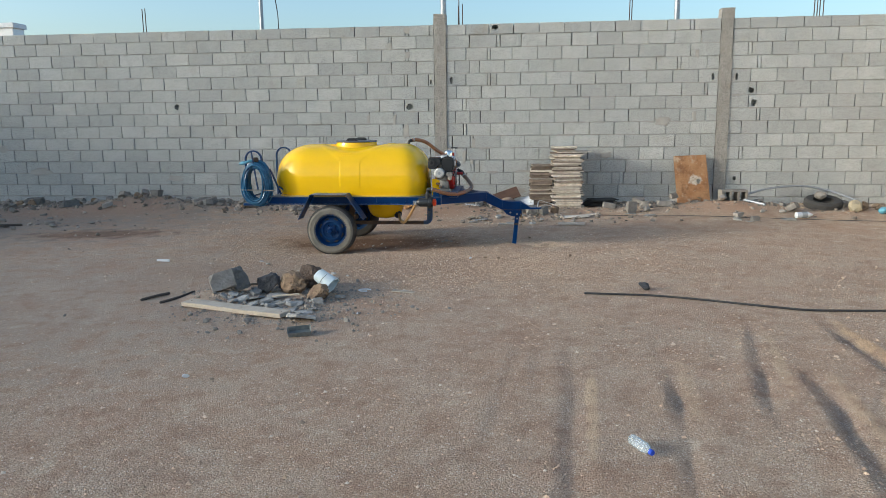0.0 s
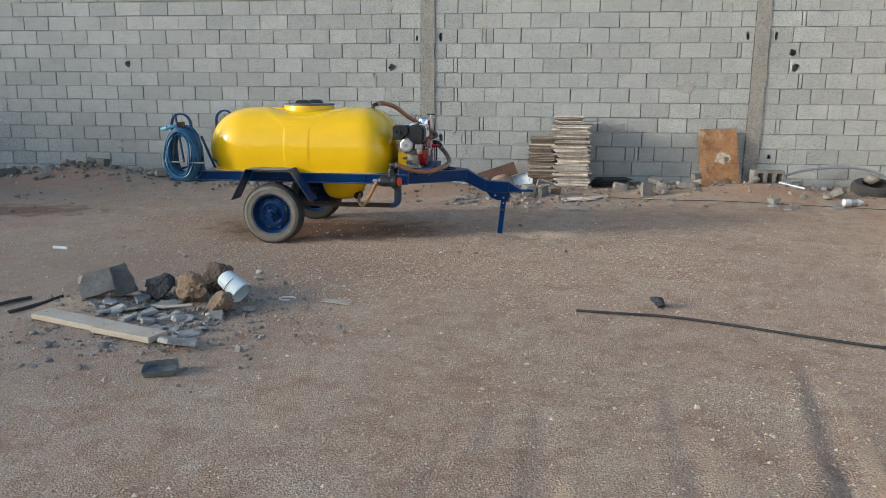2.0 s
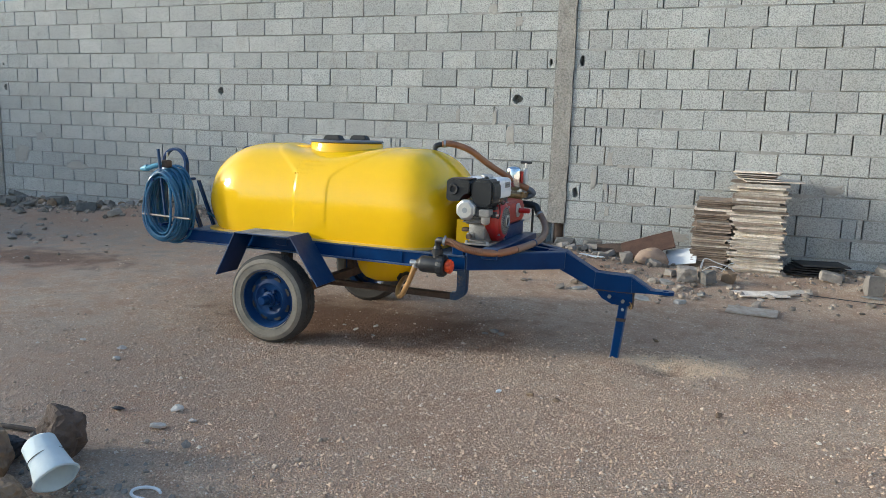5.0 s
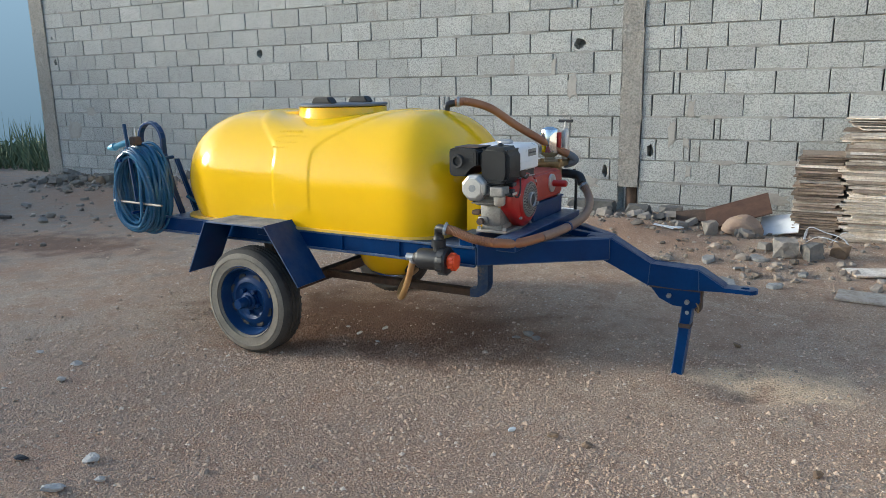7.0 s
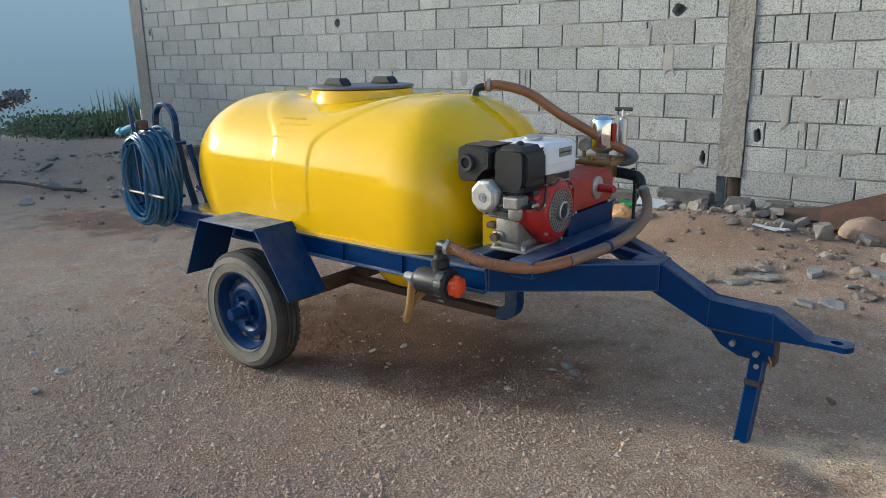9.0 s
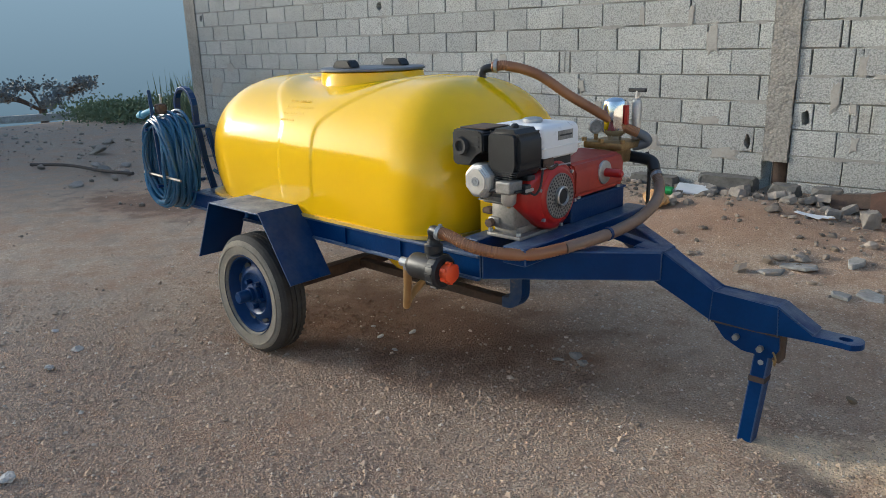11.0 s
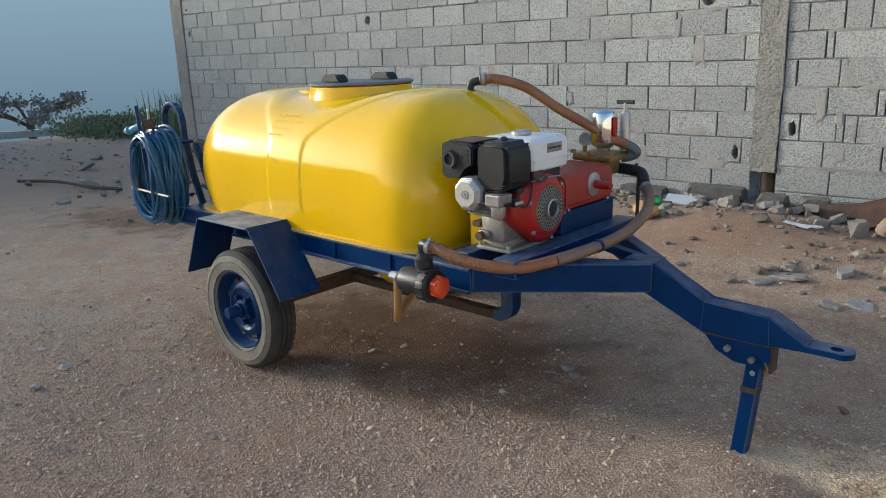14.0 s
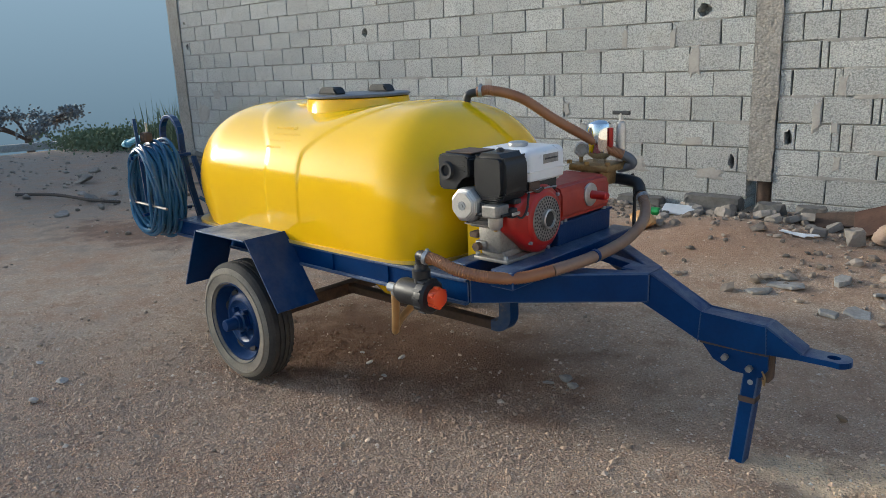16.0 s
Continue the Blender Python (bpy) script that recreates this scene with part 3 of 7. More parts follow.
# holes: x, z, half width, half height
HOLES = [(-5.01, 1.70, 0.045, 0.05), (-1.04, 1.65, 0.055, 0.05), (-0.65, 2.06, 0.025, 0.04), (-0.30, 2.055, 0.025, 0.06), (3.81, 2.065, 0.025, 0.055),
         (4.17, 2.05, 0.025, 0.05), (4.41, 1.84, 0.05, 0.045), (4.42, 1.66, 0.05, 0.05), (-0.28, 0.645, 0.03, 0.06), (-0.68, 0.46, 0.025, 0.055),
         (4.22, 0.48, 0.03, 0.035), (-8.955, 1.77, 0.035, 0.045), (-9.0, 2.05, 0.02, 0.02), (0.35, 2.90, 0.06, 0.035), (1.765, 1.90, 0.015, 0.05)]


def wall_block(x0, x1, z0, z1, rng, hole=None):
    """One block, its edges a little worn; a hole goes 14 cm into it."""
    d = 0.2
    j = lambda s: rng.uniform(-s, s)
    y = WY + rng.uniform(-0.004, 0.003)
    bm = bmesh.new()
    c = 0.0035
    pts = [(x0 + j(.003), z0 + j(.0025)), (x1 + j(.003), z0 + j(.0025)), (x1 + j(.003), z1 + j(.0025)), (x0 + j(.003), z1 + j(.0025))]
    mid = ((x0 + x1) / 2, (z0 + z1) / 2)
    inner = [(px + (c if px < mid[0] else -c), pz + (c if pz < mid[1] else -c)) for px, pz in pts]
    back = [bm.verts.new((px, WY + d, pz)) for px, pz in pts]
    side = [bm.verts.new((px, y + c, pz)) for px, pz in pts]
    face = [bm.verts.new((px, y, pz)) for px, pz in inner]
    for i in range(4):
        k = (i + 1) % 4
        bm.faces.new((back[i], back[k], side[k], side[i]))
        bm.faces.new((side[i], side[k], face[k], face[i]))
    bm.faces.new(back[::-1])
    if hole is None:
        bm.faces.new(face)
    else:
        hx, hz, a, b = hole
        n = 16
        ring = []
        for i in range(n):
            t = 2 * math.pi * (i + 0.5) / n
            r = 1 + rng.uniform(-0.18, 0.18)
            ring.append((hx + a * r * math.cos(t), hz + b * r * math.sin(t)))
        fr = [bm.verts.new((px, y, pz)) for px, pz in ring]
        dp = [bm.verts.new((px, y + 0.14, pz)) for px, pz in ring]
        for i in range(n):
            k = (i + 1) % n
            bm.faces.new((fr[i], fr[k], dp[k], dp[i]))
        bm.faces.new(dp)
        es = []
        for i in range(4):
            es.append(bm.edges.get((face[i], face[(i + 1) % 4])))
        for i in range(n):
            es.append(bm.edges.get((fr[i], fr[(i + 1) % n])))
        bmesh.ops.triangle_fill(bm, use_beauty=True, edges=es)
    return bm


# smears of mortar: x, z, half width, half height
PATCHES = [(-1.05, 1.26, 0.06, 0.11), (-1.69, 1.47, 0.035, 0.09), (-1.25, 1.46, 0.03, 0.085), (-0.10, 0.85, 0.04, 0.11), (0.06, 1.06, 0.04, 0.085), (-2.28, 0.88, 0.04, 0.07), (0.03, 0.76, 0.03, 0.05),
           (3.07, 1.39, 0.14, 0.06), (3.56, 1.46, 0.03, 0.08), (3.56, 2.43, 0.03, 0.09), (-1.32, 2.63, 0.05, 0.06), (-1.01, 2.49, 0.06, 0.05), (0.25, 0.985, 0.13, 0.022), (0.36, 0.59, 0.10, 0.025),
           (-1.02, 2.88, 0.06, 0.05), (2.2, 0.85, 0.1, 0.05), (-3.2, 1.1, 0.05, 0.08), (0.06, 0.50, 0.03, 0.07), (-1.6, 0.40, 0.16, 0.07), (-2.5, 0.42, 0.2, 0.06), (-1.05, 0.62, 0.10, 0.04), (0.9, 0.60, 0.16, 0.025),
           (-3.6, 0.45, 0.15, 0.08), (-0.9, 0.36, 0.12, 0.06), (0.75, 0.28, 0.2, 0.06), (-5.1, 0.5, 0.2, 0.05), (-8.7, 0.75, 0.18, 0.14), (-8.3, 1.0, 0.12, 0.07), (-7.6, 0.6, 0.22, 0.07), (-2.1, 0.69, 0.04, 0.07)]
# narrow filler pieces let into a course: x, z
FILLERS = [(0.46, 2.69), (0.31, 2.49), (0.31, 2.06), (-0.09, 1.70), (-0.08, 1.28), (0.03, 1.09), (0.04, 0.68), (0.29, 0.88), (3.47, 2.86), (3.72, 1.88), (3.29, 2.28), (4.50, 2.23), (4.53, 1.47), (4.30, 0.88),
           (6.08, 2.23), (2.46, 0.48), (1.75, 1.89), (4.35, 2.44), (-1.02, 2.87), (-1.30, 2.66), (-1.02, 2.47), (-1.05, 2.06), (-2.44, 1.09)]


def build_wall():
    rng = random.Random(4)
    wall = thing("wall_north", "grey concrete block yard wall with cast pillars", "wall", (0, WY, 0), kind="structure")
    mortar = bmesh.new()
    rest = bmesh.new()
    zs = [TOP, 2.785] + [2.785 - PITCH * i for i in range(1, 15)]
    for x0, x1, step, firsts, extra in PANELS:
        for k in range(len(zs) - 1):
            z1, z0 = zs[k], zs[k + 1]
            off = firsts[k] if k < len(firsts) else firsts[k % 2] + rng.uniform(-0.03, 0.03)
            cuts = {x0, x1}
            p = off - math.ceil((off - x0) / step) * step
            while p < x1 - 0.07:
                if p > x0 + 0.07 and all(abs(p - q) > 0.10 for q in extra[k % 2]):
                    cuts.add(p + rng.uniform(-0.01, 0.01))
                p += step
            cuts |= set(extra[k % 2])
            for fx, fz in FILLERS:
                if z0 < fz <= z1 and x0 + 0.12 < fx < x1 - 0.12:
                    cuts = {c for c in cuts if abs(c - fx) > 0.085 or c in (x0, x1)} | {fx - 0.027, fx + 0.027}
            cuts = sorted(cuts)
            for a, b in zip(cuts, cuts[1:]):
                hole = next((h for h in HOLES if a < h[0] <= b and z0 < h[1] <= z1), None)
                g, gz = rng.uniform(0.0028, 0.0068), 0.0055
                if hole:
                    hx, hz, ha, hb = hole
                    ha = min(ha, (b - a) / 2 - 0.03)
                    hx = min(max(hx, a + g + ha * 1.25 + 0.012), b - g - ha * 1.25 - 0.012)
                    hb = min(hb, (z1 - z0) / 2 - 0.03)
                    hz = min(max(hz, z0 + hb * 1.25 + 0.016), z1 - hb * 1.25 - 0.016)
                    hole = (hx, hz, ha, hb)
                bm = wall_block(a + g, b - g, z0 + gz, z1 - gz, rng, hole)
                if hole or (-4.7 < a < 3.9 and k < 14):
                    part("block", bm, M_BLOCK, wall)
                else:
                    me = bpy.data.meshes.new("tmp")
                    bm.to_mesh(me)
                    rest.from_mesh(me)
                    bpy.data.meshes.remove(me)
                    bm.free()
            # bed of mortar under this course, uneven and smeared
            n = max(2, int((x1 - x0) / 0.03))
            prev = None
            for q in range(n + 1):
                x = x0 + (x1 - x0) * q / n
                k1 = noise.noise(Vector((x * 2.3, z0 * 9, 4))) + 0.5 * noise.noise(Vector((x * 9, z0 * 9, 14)))
                if k1 > 0.30:                     # pressed out over the blocks' edges
                    p = min(1.0, (k1 - 0.30) * 4)
                    yy, e1, e2 = WY - 0.0045 * p, 0.008 + 0.011 * p * rng.uniform(0.5, 1), 0.008 + 0.010 * p * rng.uniform(0.4, 1)
                else:
                    yy, e1, e2 = WY + 0.0015 + min(0.016, -0.04 * (k1 - 0.30)) + rng.uniform(-0.001, 0.001), rng.uniform(0.006, 0.0085), rng.uniform(0.006, 0.0085)
                col = [mortar.verts.new(c) for c in ((x, WY + 0.19, z0 - e1), (x, yy, z0 - e1), (x, yy, z0 + e2), (x, WY + 0.19, z0 + e2))]
                if prev:
                    for s in range(4):
                        mortar.faces.new((prev[s], col[s], col[(s + 1) % 4], prev[(s + 1) % 4]))
                else:
                    mortar.faces.new(col)
                prev = col
            mortar.faces.new(prev)
        box(mortar, x0, x1, WY + 0.201, WY + 0.215, zs[-1], TOP - 0.02)
    for i, (x, z, a, b) in enumerate(PATCHES):
        bm = bmesh.new()
        n = 64
        ring = []
        for q in range(n):
            t = 2 * math.pi * q / n
            c, s = math.cos(t), math.sin(t)
            r = 1 + 0.5 * noise.noise(Vector((c * 1.6, s * 1.6, i * 3.3))) + 0.22 * noise.noise(Vector((c * 5, s * 5, i * 7.3))) + 0.10 * noise.noise(Vector((c * 12, s * 12, i * 5.1)))
            ring.append((x + a * r * math.copysign(abs(c) ** 0.5, c), z + b * r * math.copysign(abs(s) ** 0.5, s)))
        lo = [bm.verts.new((px, WY + 0.005, pz)) for px, pz in ring]
        hi = [bm.verts.new((x + (px - x) * 0.72, WY - 0.0052, z + (pz - z) * 0.72)) for px, pz in ring]
        mid = bm.verts.new((x, WY - 0.0062, z))
        for q in range(n):
            k = (q + 1) % n
            bm.faces.new((lo[q], lo[k], hi[k], hi[q]))
            bm.faces.new((hi[q], hi[k], mid))
        part("mortar_patch", bm, M_PATCH, wall, "smear of beige mortar")
    tagged(part("mortar", mortar, M_MORTAR, wall), "grey mortar joints")
    tagged(part("far_blocks", rest, M_BLOCKS, wall), "grey concrete blocks", kind="stuff")
    for i, (x0, x1, zt) in enumerate(PIERS):
        bm = bmesh.new()
        zb = 0.33 if i == 1 else 0.0
        n, m = 170, 12
        cols = [(x0, WY + 0.2), (x0, WY + 0.09)] + [(x0 + (x1 - x0) * c / m, WY - 0.018) for c in range(m + 1)] + [(x1, WY + 0.09), (x1, WY + 0.2)]
        rows = []
        for q in range(n + 1):
            z = zb + (zt - zb) * q / n
            row = []
            for px, py in cols:
                v = Vector((px, z, i * 5.7))
                jx = 0.011 * noise.noise(v * 5) + 0.005 * noise.noise(v * 21)
                jy = 0.008 * noise.noise(v * 7 + Vector((0, 0, 9))) + 0.006 * noise.noise(v * 26) + 0.004 * noise.noise(v * 60)
                row.append(bm.verts.new((px + jx, py + jy, z)))
            rows.append(row)
        w = len(cols)
        for a, b in zip(rows, rows[1:]):
            for s in range(w):
                bm.faces.new((a[s], a[(s + 1) % w], b[(s + 1) % w], b[s]))
        bm.faces.new(rows[0])
        bm.faces.new(rows[-1])
        part("pillar", bm, M_PILLAR, wall, "rough cast concrete pillar", True)
        if i == 1:
            part("conduit", turned([(0.055, -0.1), (0.055, 0.36)], at(-0.47, WY + 0.08, 0), 16), M_RUSTBAR, wall, "rusty steel pipe in the pillar's foot", True)


# ---- the sprayer trailer ----
CY = 8.12                      # centre line of frame and tank
DY = 8.085                     # centre line of the drawbar
AXLE_X, HUB_Z, TYRE_R = -1.24, 0.249, 0.275


M_WELD = surf("painted_weld", (0.001, 0.035, 0.13), (0.03, 0.07, 0.14), 20, 0.45, fine=0.3)


def build_wheel(trailer, side):
    """side -1: the near wheel, 1: the far one."""
    face = CY + (0.79 if side > 0 else -0.66)
    m = at(AXLE_X, face, HUB_Z, AX_Y if side < 0 else AX_Y @ Matrix.Rotation(math.pi, 4, "X"))
    wheel = part("wheel", turned([(0.03, 0.05), (0.052, 0.05), (0.052, 0.16), (0.03, 0.16)], m, 20), M_BLUE, trailer)
    # tyre: sidewalls and a grooved tread
    bm = bmesh.new()
    lathe(bm, [(0.178, 0.022), (0.184, 0.013), (0.190, 0.011), (0.1915, 0.0085), (0.1945, 0.0085), (0.196, 0.009), (0.212, 0.004), (0.2265, 0.004), (0.228, 0.0015), (0.231, 0.0015), (0.2325, 0.005), (0.243, 0.006), (0.254, 0.014)], m, 64, False)
    part("sidewall", bm, M_WALLRUB, wheel, "dusty grey-brown sidewall", True)
    bm = bmesh.new()
    prof = [(0.254, 0.014), (0.266, 0.024), (TYRE_R, 0.036)]
    for g in (0.058, 0.082, 0.106):
        prof += [(TYRE_R, g - 0.004), (TYRE_R - 0.007, g - 0.003), (TYRE_R - 0.007, g + 0.003), (TYRE_R, g + 0.004)]
    prof += [(TYRE_R, 0.124), (0.262, 0.138), (0.245, 0.152), (0.19, 0.150), (0.178, 0.140)]
    lathe(bm, prof, m, 96, False)
    part("tyre", bm, M_TYRE, wheel, "worn black tyre with dusty tread")
    lug = None
    for i in range(48):
        a = 2 * math.pi * i / 48
        for r0, h0, tw in ((TYRE_R - 0.0035, 0.046, 0.35), (TYRE_R - 0.0035, 0.118, -0.35)):
            mm = m @ Matrix.Rotation(a, 4, "Z") @ Matrix.Translation((r0, 0, h0)) @ Matrix.Rotation(tw, 4, "X")
            if lug is None:
                lug = part("tread_lug", boxed(-0.004, 0.0028, -0.005, 0.005, -0.014, 0.014), M_TYRE, wheel)
                ob = lug
            else:
                ob = new("tread_lug", lug.data)
                ob.parent = wheel
            ob.matrix_basis = mm
    # rim: flange, deep dish, windows as black discs for the darkness inside
    bm = bmesh.new()
    lathe(bm, [(0.186, 0.008), (0.190, 0.014), (0.182, 0.024), (0.172, 0.022), (0.165, 0.034), (0.158, 0.062), (0.150, 0.070), (0.132, 0.060), (0.112, 0.046), (0.098, 0.044), (0.088, 0.052), (0.074, 0.056), (0.0, 0.056)], m, 64, False)
    lathe(bm, [(0.178, 0.024), (0.16, 0.06), (0.15, 0.13), (0.178, 0.145)], m, 48, False)
    rim = part("rim", bm, M_RIM, wheel, "blue painted steel rim", True)
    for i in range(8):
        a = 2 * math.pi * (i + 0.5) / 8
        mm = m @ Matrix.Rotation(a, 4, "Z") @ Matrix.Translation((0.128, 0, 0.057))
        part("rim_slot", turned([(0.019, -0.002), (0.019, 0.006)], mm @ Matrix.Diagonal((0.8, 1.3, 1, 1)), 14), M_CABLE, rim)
    for i in range(5):
        a = 2 * math.pi * i / 5 + 0.3
        part("wheel_nut", turned([(0.012, 0.03), (0.012, 0.055)], m @ Matrix.Rotation(a, 4, "Z") @ Matrix.Translation((0.062, 0, 0)), 6), M_RIM, rim)
    part("hub_cap", turned([(0.0, -0.040), (0.023, -0.040), (0.027, -0.035), (0.028, 0.012), (0.034, 0.014), (0.034, 0.03), (0.046, 0.034), (0.046, 0.056)], m, 24), M_RIM, wheel, "dusty blue hub cap", True)


def build_fender(trailer, s):
    yo, yi = CY + (0.80 if s > 0 else -0.67), CY + s * 0.46
    y0, y1 = min(yo, yi), max(yo, yi)
    t = 0.006
    line = [(-1.60, 0.372), (-1.455, 0.650), (-1.062, 0.658), (-0.868, 0.375)]
    # top plate paler than the flaps: dust plus painted sky reflection
    f = part("fender", boxed(-1.45, -1.066, y0, y1, 0.648, 0.656, 0.002), M_DUSTBLUE, trailer, "dusty blue folded steel mudguard")
    for (xa, za), (xb, zb) in ((line[0], line[1]), (line[2], line[3])):
        bm = bmesh.new()
        d = Vector((xb - xa, 0, zb - za)).normalized()
        nrm = Vector((-d.z, 0, d.x)) * t
        prism(bm, [(xa, za), (xb, zb), (xb + nrm.x, zb + nrm.z), (xa + nrm.x, za + nrm.z)], y0, y1)
        part("fender_flap", bm, M_BLUE, f)
    part("fender_bracket", boxed(-1.30, -1.22, min(yi, CY + s * 0.44), max(yi, CY + s * 0.44), 0.56, 0.65, 0.003), M_BLUE, f)


def build_trailer():
    tr = thing("sprayer_trailer", "dark blue steel single-axle trailer standing on its prop leg", "trailer", (AXLE_X, CY, 0))
    for s in (-1, 1):
        ye = CY + s * 0.46
        yi = CY + s * 0.415
        a, b = min(ye, yi), max(ye, yi)
        bm = bmesh.new()
        box(bm, -2.02, -0.02, a + (0.006 if s < 0 else 0), b - (0 if s < 0 else 0.006), 0.525, 0.610, 0.003)
        rail = part("side_rail", bm, M_BLUE, tr, "dark blue channel rail")
        bm = bmesh.new()
        o = a if s < 0 else b
        box(bm, -2.02, -0.02, o - 0.004, o + 0.012, 0.602, 0.612, 0.002)
        box(bm, -2.02, -0.02, o - 0.010, o + 0.010, 0.521, 0.531, 0.002)
        part("rail_lip", bm, M_DUSTBLUE, rail)
        for x in (-0.75, -0.42, -0.25):
            part("rail_stiffener", boxed(x - 0.004, x + 0.004, min(o - 0.002, o + 0.008), max(o - 0.002, o + 0.008), 0.53, 0.603), M_BLUE, rail)
        build_fender(tr, s)
        build_wheel(tr, s)
        # drawbar arm of the A frame
        bm = bmesh.new()
        beam(bm, (-0.03, CY + s * 0.432, 0.578), (0.46, DY + s * 0.028, 0.575), 0.05, 0.105, 0.006)
        part("drawbar_arm", bm, M_BLUE, tr)
    for x in (-2.0, -1.24, -0.62, -0.045):
        part("cross_member", boxed(x - 0.025, x + 0.025, CY - 0.415, CY + 0.415, 0.53, 0.602, 0.003), M_BLUE, tr)
    part("deck_plate", boxed(-1.98, -0.06, CY - 0.412, CY + 0.412, 0.6025, 0.609), M_BLUE, tr)
    part("rear_platform", boxed(-2.33, -2.022, CY - 0.40, CY + 0.42, 0.50, 0.53, 0.004), M_BLUE, tr, "blue steel platform under the hose coil")
    # axle and lower members
    part("axle", boxed(AXLE_X - 0.03, AXLE_X + 0.03, CY - 0.54, CY + 0.67, HUB_Z - 0.03, HUB_Z + 0.03, 0.004), M_RUSTBAR, tr, "rusty square axle beam")
    for s in (-1, 1):
        part("axle_hanger", boxed(AXLE_X - 0.03, AXLE_X + 0.03, CY + s * 0.425 - 0.025, CY + s * 0.425 + 0.025, HUB_Z + 0.028, 0.53, 0.004), M_RUSTBAR, tr)
    bm = bmesh.new()
    beam(bm, (AXLE_X, DY + 0.05, 0.252), (-0.27, DY + 0.05, 0.255), 0.05, 0.040, 0.006)
    part("lower_strut", bm, M_RUSTBAR, tr, "rusty brown lower strut")
    bm = bmesh.new()
    outer = [(-0.28, 0.2355)] + [(-0.255 + 0.08 * math.sin(a), 0.3155 - 0.08 * math.cos(a)) for a in np.linspace(0, math.pi / 2, 9)] + [(-0.175, 0.53)]
    inner = [(-0.235, 0.53)] + [(-0.255 + 0.02 * math.sin(a), 0.3155 - 0.035 * math.cos(a)) for a in np.linspace(math.pi / 2, 0, 7)] + [(-0.28, 0.2805)]
    prism(bm, outer + inner, DY + 0.022, DY + 0.078)
    part("strut_bend", bm, M_BLUE, tr, "blue strut end bent upwards")
    # engine bed
    for x0, x1 in ((-0.11, -0.04), (0.07, 0.165)):
        part("engine_bed_rail", boxed(x0, x1, DY - 0.405, DY + 0.42, 0.600, 0.6622, 0.004), M_BLUE, tr)
    for s in (-1, 1):
        bm = bmesh.new()
        beam(bm, (0.12, DY + s * 0.16, 0.606), (0.44, DY + s * 0.03, 0.606), 0.035, 0.03, 0.003)
        part("inner_brace", bm, M_BLUE, tr)
    # goose-neck, jaw and eye
    w = 0.042
    bm = bmesh.new()
    prism(bm, [(0.36, 0.527), (0.435, 0.527), (0.648, 0.422), (0.80, 0.422), (0.955, 0.428), (0.975, 0.452), (0.862, 0.520), (0.655, 0.520), (0.475, 0.626), (0.36, 0.630)], DY - w, DY + w)
    bmesh.ops.bevel(bm, geom=bm.edges[:], offset=0.005, segments=2, affect="EDGES")
    neck = part("goose_neck", bm, M_BLUE, tr)
    e = w + 0.001
    for xa, za, xb, zb in ((0.648, 0.420, 0.655, 0.522), (0.435, 0.525, 0.475, 0.628), (0.862, 0.522, 0.868, 0.424)):
        pts = [Vector(p) for p in ((xb, DY + e, zb), (xb, DY - e, zb), (xa, DY - e, za))]
        bm = bmesh.new()
        fine = [pts[0].lerp(pts[1], k / 12) for k in range(12)] + [pts[1].lerp(pts[2], k / 16) for k in range(17)]
        tube(bm, fine, 0.0012, 6, 0.0010)
        part("weld_bead", bm, M_WELD, neck, "rough painted weld seam")
    bm = bmesh.new()
    tube(bm, [Vector((0.655 + 0.218 * k / 30, DY - w + 0.004, 0.4215)) for k in range(31)], 0.0032, 6, 0.0014)
    part("weld_bead", bm, M_RUSTBAND, neck, "rusty weld seam")
    bm = bmesh.new()
    n = 14
    rim = [(0.93, -0.040), (1.05, -0.036)] + [(1.058 + 0.042 * math.cos(a), 0.042 * math.sin(a)) for a in np.linspace(-1.2, 1.2, n)] + [(1.05, 0.036), (0.93, 0.040)]
    hol = [(1.05 + 0.020 * math.cos(a), 0.017 * math.sin(a)) for a in np.linspace(0, 2 * math.pi, 20, endpoint=False)]
    for z, up in ((0.448, 1), (0.430, -1)):
        o = [bm.verts.new((x, DY + y, z)) for x, y in rim]
        h = [bm.verts.new((x, DY + y, z)) for x, y in hol]
        es = [bm.edges.new((c[i], c[(i + 1) % len(c)])) for c in (o, h) for i in range(len(c))]
        bmesh.ops.triangle_fill(bm, use_beauty=True, edges=es)
        if up > 0:
            o1, h1 = o, h
    for c, d in ((o1, o), (h1, h)):
        for i in range(len(c)):
            k = (i + 1) % len(c)
            bm.faces.new((c[i], c[k], d[k], d[i]))
    part("tow_eye", bm, M_BLUE, tr, "worn blue tow eye")
    for s in (-1, 1):
        bm = bmesh.new()
        y = DY + s * 0.029
        prism(bm, [(0.655, 0.426), (0.70, 0.372), (0.76, 0.345), (0.855, 0.342), (0.875, 0.372), (0.872, 0.426)], min(y, y + s * 0.008), max(y, y + s * 0.008))
        part("jaw_plate", bm, M_BLUE, tr)
    for x, z in ((0.745, 0.392), (0.823, 0.372)):
        part("jaw_bolt", turned([(0.0, -0.062), (0.011, -0.062), (0.011, -0.045), (0.006, -0.045), (0.006, 0.05), (0.011, 0.05), (0.011, 0.06), (0.0, 0.06)], at(x, DY, z, AX_Y), 6), M_DULLALU, tr, "steel bolt")
    bm = bmesh.new()
    beam(bm, (0.826, DY - 0.005, 0.385), (0.790, DY - 0.005, 0.018), 0.052, 0.050, 0.005)
    leg = part("prop_leg", bm, M_BLUE, tr, "chipped blue prop leg")
    for z, h in ((0.255, 0.020),):
        x = 0.788 + 0.038 * z / 0.385
